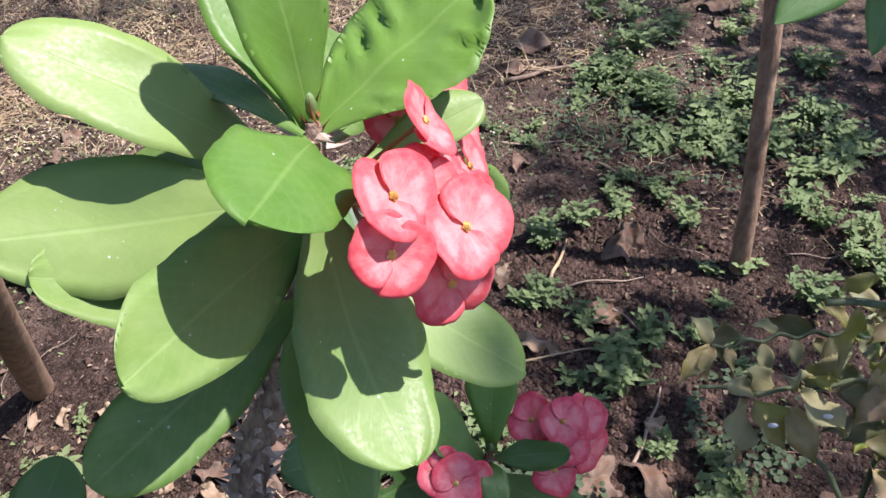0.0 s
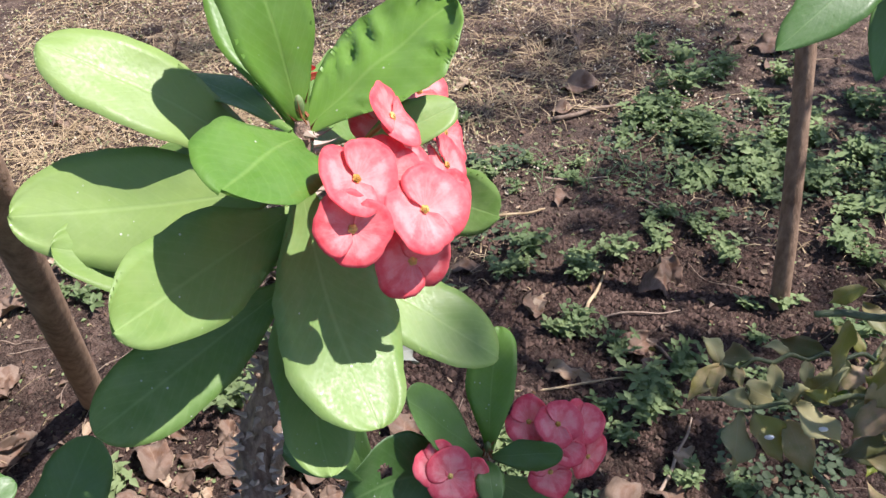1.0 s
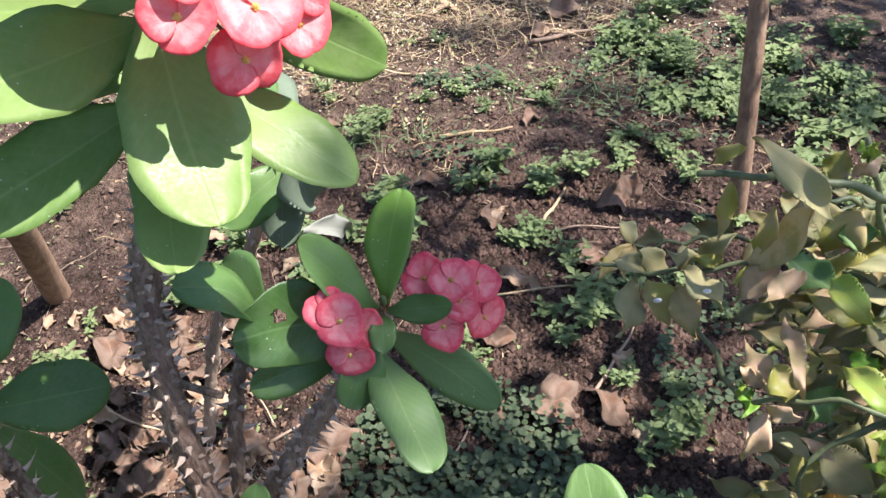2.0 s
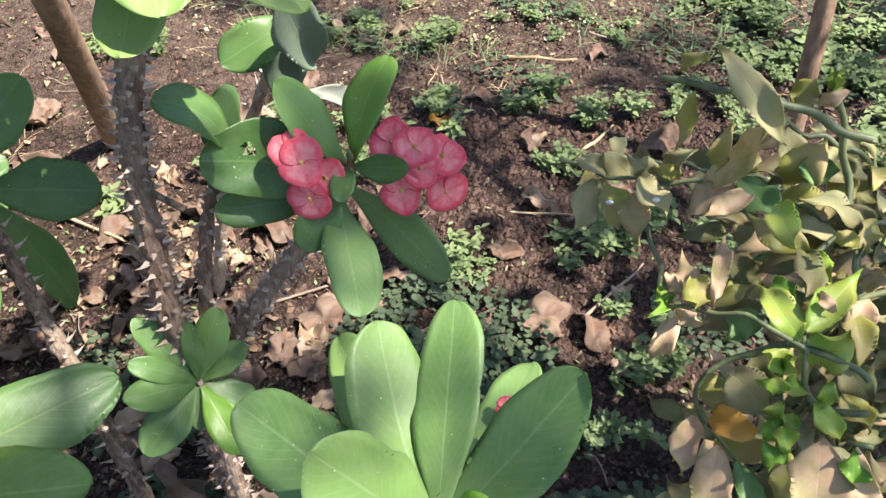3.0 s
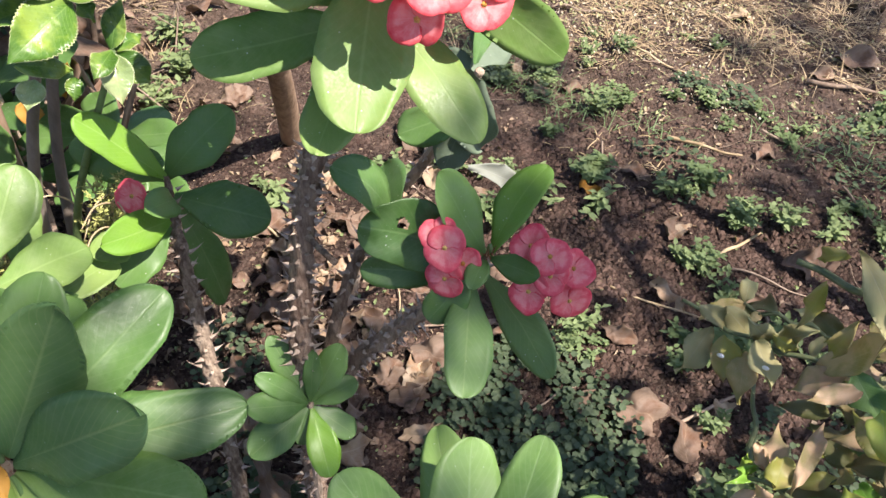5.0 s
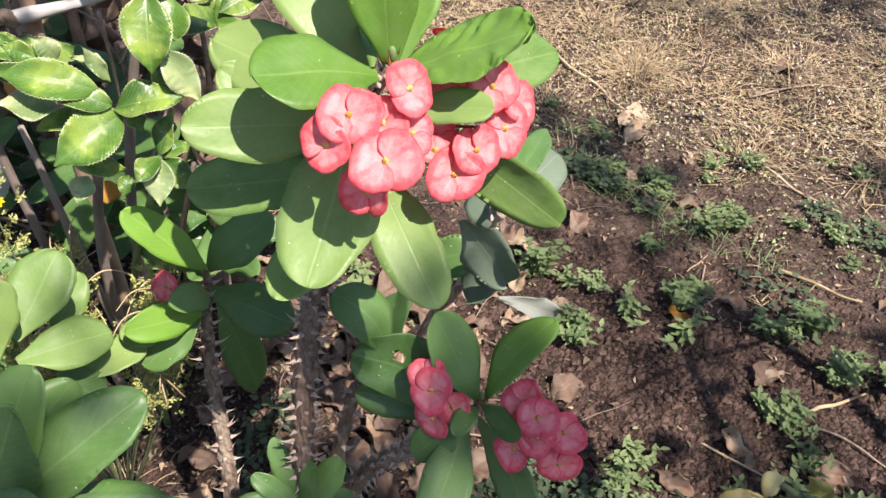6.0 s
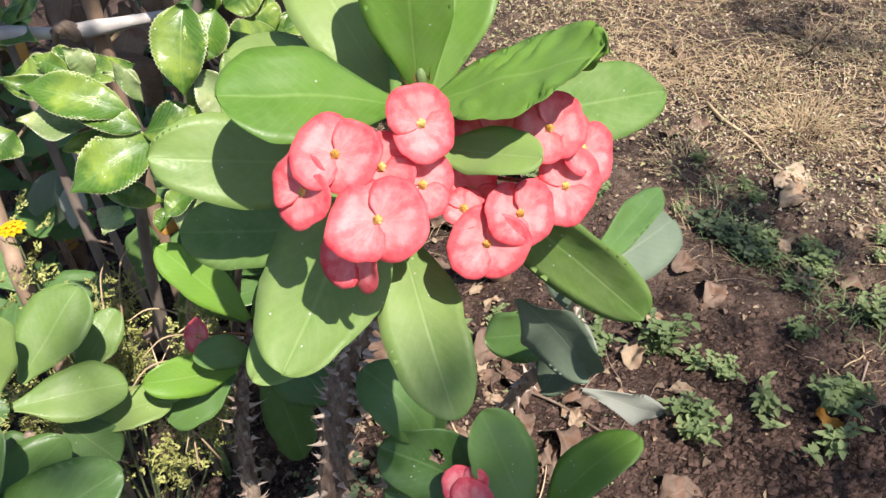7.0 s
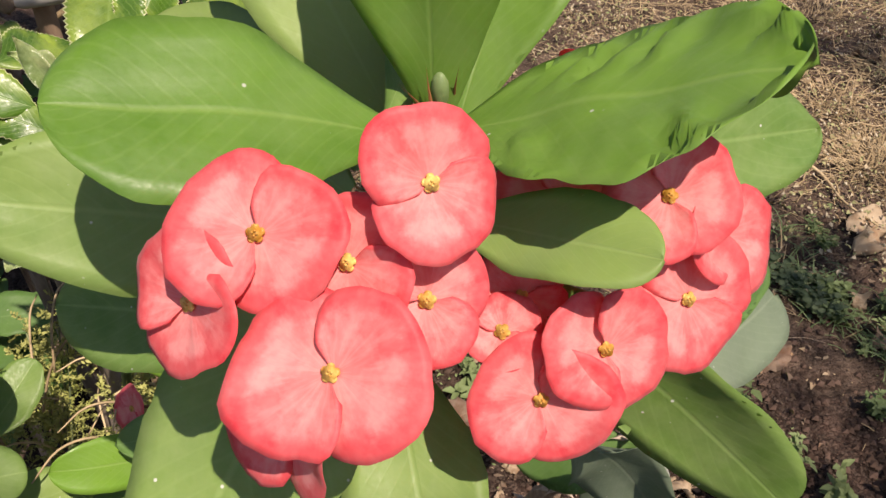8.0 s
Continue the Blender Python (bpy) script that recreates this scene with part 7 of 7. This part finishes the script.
fallen(-0.57, 1.43, 8, 80, 1.05, 8)
for _ in range(64):
    x, y = rng.uniform(-1.5, 1.1), rng.uniform(0.25, 2.6)
    fallen(x, y, rng.randrange(7), rng.uniform(0, 360), rng.uniform(0.55, 1.05), rng.uniform(-18, 18))
for _ in range(62):
    x, y = rng.gauss(-0.25, 0.17), rng.gauss(0.42, 0.14)
    fallen(x, y, rng.choice((0, 1, 4, 5, 2, 6, 0, 4)), rng.uniform(0, 360), rng.uniform(0.55, 1.15), rng.uniform(-30, 30))
for _ in range(46):
    x, y = rng.gauss(-0.32, 0.12), rng.gauss(0.60, 0.10)
    fallen(x, y, rng.choice((2, 3, 6, 2, 6, 0, 4)), rng.uniform(0, 360), rng.uniform(0.45, 0.9), rng.uniform(-35, 35))
for _ in range(40):
    x, y = rng.gauss(-1.0, 0.25), rng.gauss(0.5, 0.25)
    fallen(x, y, rng.choice((0, 1, 4, 5)), rng.uniform(0, 360), rng.uniform(0.7, 1.4), rng.uniform(-40, 40))


curled = tagged(new("fallen_leaf", crumpled(31, 0.150, 0.040, M_DRY, 0.5)), "long brown leaf curled along its length on ground cover", "fallen leaf", "fallen leaves")
curled.matrix_basis = pose(-0.195, 0.196, 0.045, 25, 4, -25.5)


# twigs
def twig(x, y, turn, length, r, seed):
    q = random.Random(seed)
    pts = [(length * s / 4, q.uniform(-0.02, 0.02) * length * 2 * (0 < s < 4), 0) for s in range(5)]
    a = radians(turn)
    pts = [(x + p[0] * math.cos(a) - p[1] * math.sin(a), y + p[0] * math.sin(a) + p[1] * math.cos(a)) for p in pts]
    pts = [(px, py, land(px, py) + r + q.uniform(0.001, 0.010)) for px, py in pts]
    tagged(part("twig", tube(pts, [r, r * 0.8, r * 0.5], 6, 0.2, 4), M_TWIG if seed % 3 else M_STRAW), "thin dry twig lying on the soil", "twig", "dry twigs")


for k, (x, y, turn, le, r) in enumerate(((0.17, 0.98, 72, 0.14, 0.004), (0.19, 0.98, 15, 0.16, 0.0022), (0.27, 0.93, -40, 0.12, 0.003), (0.05, 0.80, 12, 0.24, 0.0022), (0.26, 0.62, 65, 0.16, 0.003), (-0.15, 1.15, -65, 0.20, 0.0022), (-0.05, 1.25, 20, 0.16, 0.004), (0.12, 1.66, 25, 0.22, 0.006),
                                         (-0.51, 1.55, 26, 0.15, 0.0035), (-0.28, 1.52, -5, 0.22, 0.003), (0.30, 1.35, -40, 0.12, 0.003), (-0.45, 0.62, 20, 0.24, 0.003), (-0.62, 0.55, -10, 0.3, 0.003), (0.06, 0.48, 70, 0.12, 0.002), (-0.2, 0.5, 40, 0.2, 0.0025), (-0.9, 1.5, -10, 0.35, 0.004), (0.10, 1.42, 5, 0.14, 0.003), (-0.45, 1.75, 60, 0.4, 0.003))):
    twig(x, y, turn, le, r, k)
for k in range(110):
    x, y = rng.uniform(-1.4, 0.9), rng.uniform(0.3, 2.4)
    if not bare_soil(x, y) or k % 4 == 0:
        twig(x, y, rng.uniform(0, 180), rng.uniform(0.04, 0.16), rng.uniform(0.0007, 0.0016), 50 + k)


def litter():
    """Soil crumbs, then flat bits of broken dry leaf."""
    r = random.Random(8)
    verts, faces = [], []
    for _ in range(30000):
        x, y = r.uniform(-1.3, 0.9), r.uniform(-0.1, 2.2)
        if r.random() < 0.55:
            x, y = r.gauss(0.15, 0.3), r.gauss(0.9, 0.3)
        s = 0.0012 + 0.0075 * r.random() ** 4
        z = land(x, y) + s * 0.3
        b = len(verts)
        for d in ((1, 0, 0), (-1, 0, 0), (0, 1, 0), (0, -1, 0), (0, 0, 1), (0, 0, -1)):
            k = s * r.uniform(0.6, 1.3)
            verts.append((x + d[0] * k, y + d[1] * k, z + d[2] * k * 0.8))
        for f in ((0, 2, 4), (2, 1, 4), (1, 3, 4), (3, 0, 4), (2, 0, 5), (1, 2, 5), (3, 1, 5), (0, 3, 5)):
            faces.append([b + i for i in f])
    me = bpy.data.meshes.new("soil_crumbs")
    me.from_pydata(verts, [], faces)
    me.materials.append(M_CLOD)
    tagged(new("soil_crumbs", me), "loose dark crumbs of soil scattered over the bed", "soil", kind="stuff")
    for mat, n, seed in ((M_DRY, 8200, 9), (M_DRY_PALE, 3600, 10), (M_WEED, 4200, 11)):
        r = random.Random(seed)
        bm = bmesh.new()
        uvl = bm.loops.layers.uv.new("blade")
        for _ in range(n):
            x, y = r.uniform(-1.6, 1.1), r.uniform(0.1, 2.6)
            if r.random() < 0.16:
                x, y = r.gauss(-0.35, 0.25), r.gauss(0.4, 0.2)
            if mat == M_WEED and bare_soil(x, y) and r.random() < 0.8:
                continue
            if mat != M_WEED and y < 1.25 - 0.25 * x and x > -0.12 - 0.3 * max(0, y - 0.5) and r.random() < (0.85 if mat == M_DRY_PALE else 0.4):
                continue
            b = r.uniform(0, 6.283)
            s = 0.003 + (0.010 if mat == M_WEED else 0.015) * r.random() ** 2
            small_leaf(bm, uvl, Vector((x, y, land(x, y) + r.uniform(0.001, 0.006))), Vector((math.cos(b), math.sin(b), r.uniform(-0.2, 0.3))), (r.uniform(-0.9, 0.9), r.uniform(-0.9, 0.9), 1), s, s * r.uniform(0.3, 0.8), r.uniform(-0.3, 0.7))
        if mat == M_WEED:
            tagged(part("seedlings", bm, mat), "tiny green seedlings scattered over the ground", "seedlings", kind="stuff")
        else:
            tagged(part("leaf_litter", bm, mat), "broken bits of dry leaf strewn over the ground", "leaf litter", kind="stuff")


litter()


def straw():
    """Dry grass lying and standing in tufts."""
    r = random.Random(14)
    bm = bmesh.new()

    def blade(x, y, a, lean, le, w):
        p0 = Vector((x, y, land(x, y)))
        d = Vector((math.cos(a), math.sin(a), 0))
        sidew = Vector((-d.y, d.x, 0)) * w
        last = None
        for i in range(4):
            s = i / 3
            p = p0 + d * le * s * math.cos(lean * (1 - 0.5 * s)) + Vector((0, 0, le * s * math.sin(lean * (1 - 0.5 * s)) + 0.001))
            k = 1 - 0.7 * s
            cur = (bm.verts.new(p - sidew * k), bm.verts.new(p + Vector((0, 0, w * 0.6))), bm.verts.new(p + sidew * k))
            if last:
                bm.faces.new((last[0], last[1], cur[1], cur[0]))
                bm.faces.new((last[1], last[2], cur[2], cur[1]))
            last = cur

    for _ in range(26000):
        x, y = r.gauss(-0.65, 0.75), 1.05 + abs(r.gauss(0, 0.75))
        dens = noise.noise(Vector((x, y, 5)) * 2.3) + 0.85 * smooth(1.28, 1.85, y - 0.8 * max(0, x + 0.1) - 0.25 * min(0, x + 0.3)) - 0.42
        if r.random() > dens + 0.15:
            continue
        blade(x, y, r.uniform(0, 6.283), r.uniform(0.05, 1.1), 0.008 + 0.040 * r.random() ** 2, r.uniform(0.0006, 0.0021))
    for _ in range(4200):
        x, y = r.uniform(-1.6, 0.5), 1.45 + 1.3 * r.random()
        if noise.noise(Vector((x, y, 12)) * 3.1) + 0.4 * smooth(1.5, 1.9, y) < 0.20:
            continue
        blade(x, y, r.gauss(0.0, 1.3) + (3.14 if r.random() < 0.5 else 0), r.uniform(0.02, 0.7), r.uniform(0.03, 0.11), r.uniform(0.0007, 0.0019))
    for cx, cy, n in ((-0.70, 1.58, 220), (-0.95, 1.7, 150), (-0.45, 1.95, 160), (-0.15, 1.9, 130), (0.1, 2.0, 130), (-1.1, 1.5, 120), (-0.55, 1.15, 70), (-0.8, 2.0, 200), (-0.3, 2.2, 180), (-1.3, 2.0, 150), (0.35, 2.1, 90), (-0.05, 1.72, 70), (-0.75, 1.3, 100), (-1.2, 1.2, 120), (-0.42, 0.05, 60), (-0.72, 1.64, 330), (-0.30, 1.50, 160), (-0.98, 1.95, 200), (-1.05, 0.74, 130), (-0.86, 0.62, 90), (-1.3, 0.86, 130), (-1.15, 0.58, 90)):
        for _ in range(n):
            x, y = r.gauss(cx, 0.05), r.gauss(cy, 0.05)
            blade(x, y, math.atan2(y - cy, x - cx) + r.uniform(-0.8, 0.8), r.uniform(0.2, 1.2), r.uniform(0.02, 0.07), r.uniform(0.0006, 0.0015))
    tagged(part("dry_grass", bm, M_STRAW), "dry straw-coloured grass lying in tufts", "dry grass", kind="stuff")
    bm = bmesh.new()
    for cx, cy, rx, ry, n in ((-0.46, 1.21, 0.12, 0.05, 160), (-0.28, 1.23, 0.10, 0.05, 110), (-0.62, 1.27, 0.10, 0.05, 60), (-0.10, 1.26, 0.10, 0.05, 40), (0.30, 1.45, 0.2, 0.1, 200)):
        for _ in range(n):
            blade(r.gauss(cx, rx * 0.6), r.gauss(cy, ry * 0.6), r.uniform(0, 6.283), r.uniform(0.4, 1.3), r.uniform(0.02, 0.06), r.uniform(0.0007, 0.0016))
    tagged(part("grass", bm, M_SHOOT), "short green grass at the edge of the dug soil", "grass", kind="stuff")


straw()


def dry_herbs():
    """Withered small-leaved herbs that stand in loose clumps on the trodden earth."""
    for mat, n, seed in ((M_HERB, 26000, 61), (M_HERB_PALE, 15000, 62)):
        r = random.Random(seed)
        bm = bmesh.new()
        uvl = bm.loops.layers.uv.new("blade")
        for _ in range(n):
            x, y = r.uniform(-2.2, 0.9), 1.12 + 1.9 * r.random() ** 1.3
            edge_in = smooth(1.15, 1.55, y - 0.7 * max(0, x + 0.1) - 0.2 * min(0, x + 0.3))
            clump = noise.noise(Vector((x, y, 4)) * 3.4) + 0.5 * noise.noise(Vector((x, y, 8)) * 9.0)
            if r.random() > edge_in * (0.55 + 0.9 * clump):
                continue
            s = 0.004 + 0.010 * r.random() ** 2
            b = r.uniform(0, 6.283)
            z = land(x, y) + 0.002 + max(0.0, 0.045 * (0.4 + clump)) * r.random()
            small_leaf(bm, uvl, Vector((x, y, z)), Vector((math.cos(b), math.sin(b), r.uniform(-0.6, 0.8))), (r.uniform(-0.8, 0.8), r.uniform(-0.8, 0.8), 1), s, s * r.uniform(0.35, 0.8), 0.3)
        tagged(part("dry_herbs", bm, mat), "withered grey-green herbs in loose clumps on dry earth", "dry herbs", kind="stuff")


dry_herbs()


def seed_heads():
    """Pale dry seed heads on hair-thin stalks in the dry grass."""
    r = random.Random(44)
    bm = bmesh.new()
    for _ in range(5200):
        x, y = r.uniform(-2.0, 0.6), r.uniform(1.1, 2.7)
        if noise.noise(Vector((x, y, 9)) * 2.0) < -0.12 or y < 1.36 + 0.5 * max(0, x):
            continue
        z = land(x, y) + r.uniform(0.004, 0.05)
        s = 0.0014 + 0.0034 * r.random() ** 2
        v = [bm.verts.new((x + s * a, y + s * b, z + s * c)) for a, b, c in ((1, 0, 0), (-0.5, 0.87, 0), (-0.5, -0.87, 0), (0, 0, 1.1), (0, 0, -1.1))]
        for f in ((0, 1, 3), (1, 2, 3), (2, 0, 3), (1, 0, 4), (2, 1, 4), (0, 2, 4)):
            bm.faces.new([v[i] for i in f])
    tagged(part("seed_heads", bm, M_HERB_PALE), "pale dry seed heads among the dry grass", "seed heads", kind="stuff")


seed_heads()


def dead_weed(x, y, height, seed):
    """A dry weed whose bare twigs fork off a thin leaning stem."""
    r = random.Random(seed)
    w = thing("dead_weed", "bare dry weed with forked brown twigs among dead grass", "weed", "dead weeds", (x, y, land(x, y)))
    top = Vector((r.uniform(-0.6, 0.6), r.uniform(-0.6, 0.6), 1)) * height
    part("stem", tube([(0, 0, -0.004), top * 0.5 + Vector((0.006, 0.004, 0)), top], [0.0026, 0.0020, 0.0010], 6, 0.15, 4), M_TWIG, w)
    for k in range(7):
        p = top * r.uniform(0.25, 0.95)
        d = Vector((r.uniform(-1, 1), r.uniform(-1, 1), r.uniform(-0.1, 0.9))).normalized() * height * r.uniform(0.35, 0.8)
        bm = tube([p, p + d * 0.5 + Vector((0, 0, 0.006)), p + d], [0.0013, 0.0010, 0.0005], 5, 0.1, 3)
        tube([p + d * 0.5, p + d * 0.7 + Vector((d.y, -d.x, d.z)) * 0.35], [0.0008, 0.0004], 4, 0.1, 2, bm)
        part("twig", bm, M_TWIG, w)


for k, (x, y, h) in enumerate(((-0.60, 1.74, 0.10), (-0.66, 1.80, 0.08), (-0.95, 1.88, 0.12), (-0.38, 1.82, 0.10), (0.06, 2.02, 0.11), (0.20, 1.98, 0.09), (0.30, 2.12, 0.10), (-0.85, 2.2, 0.12), (-1.05, 0.80, 0.16), (-0.90, 0.66, 0.14), (-1.25, 0.92, 0.18), (-1.2, 0.66, 0.18), (-0.15, 2.05, 0.10), (-1.15, 1.6, 0.10))):
    dead_weed(x, y, h, 300 + k)
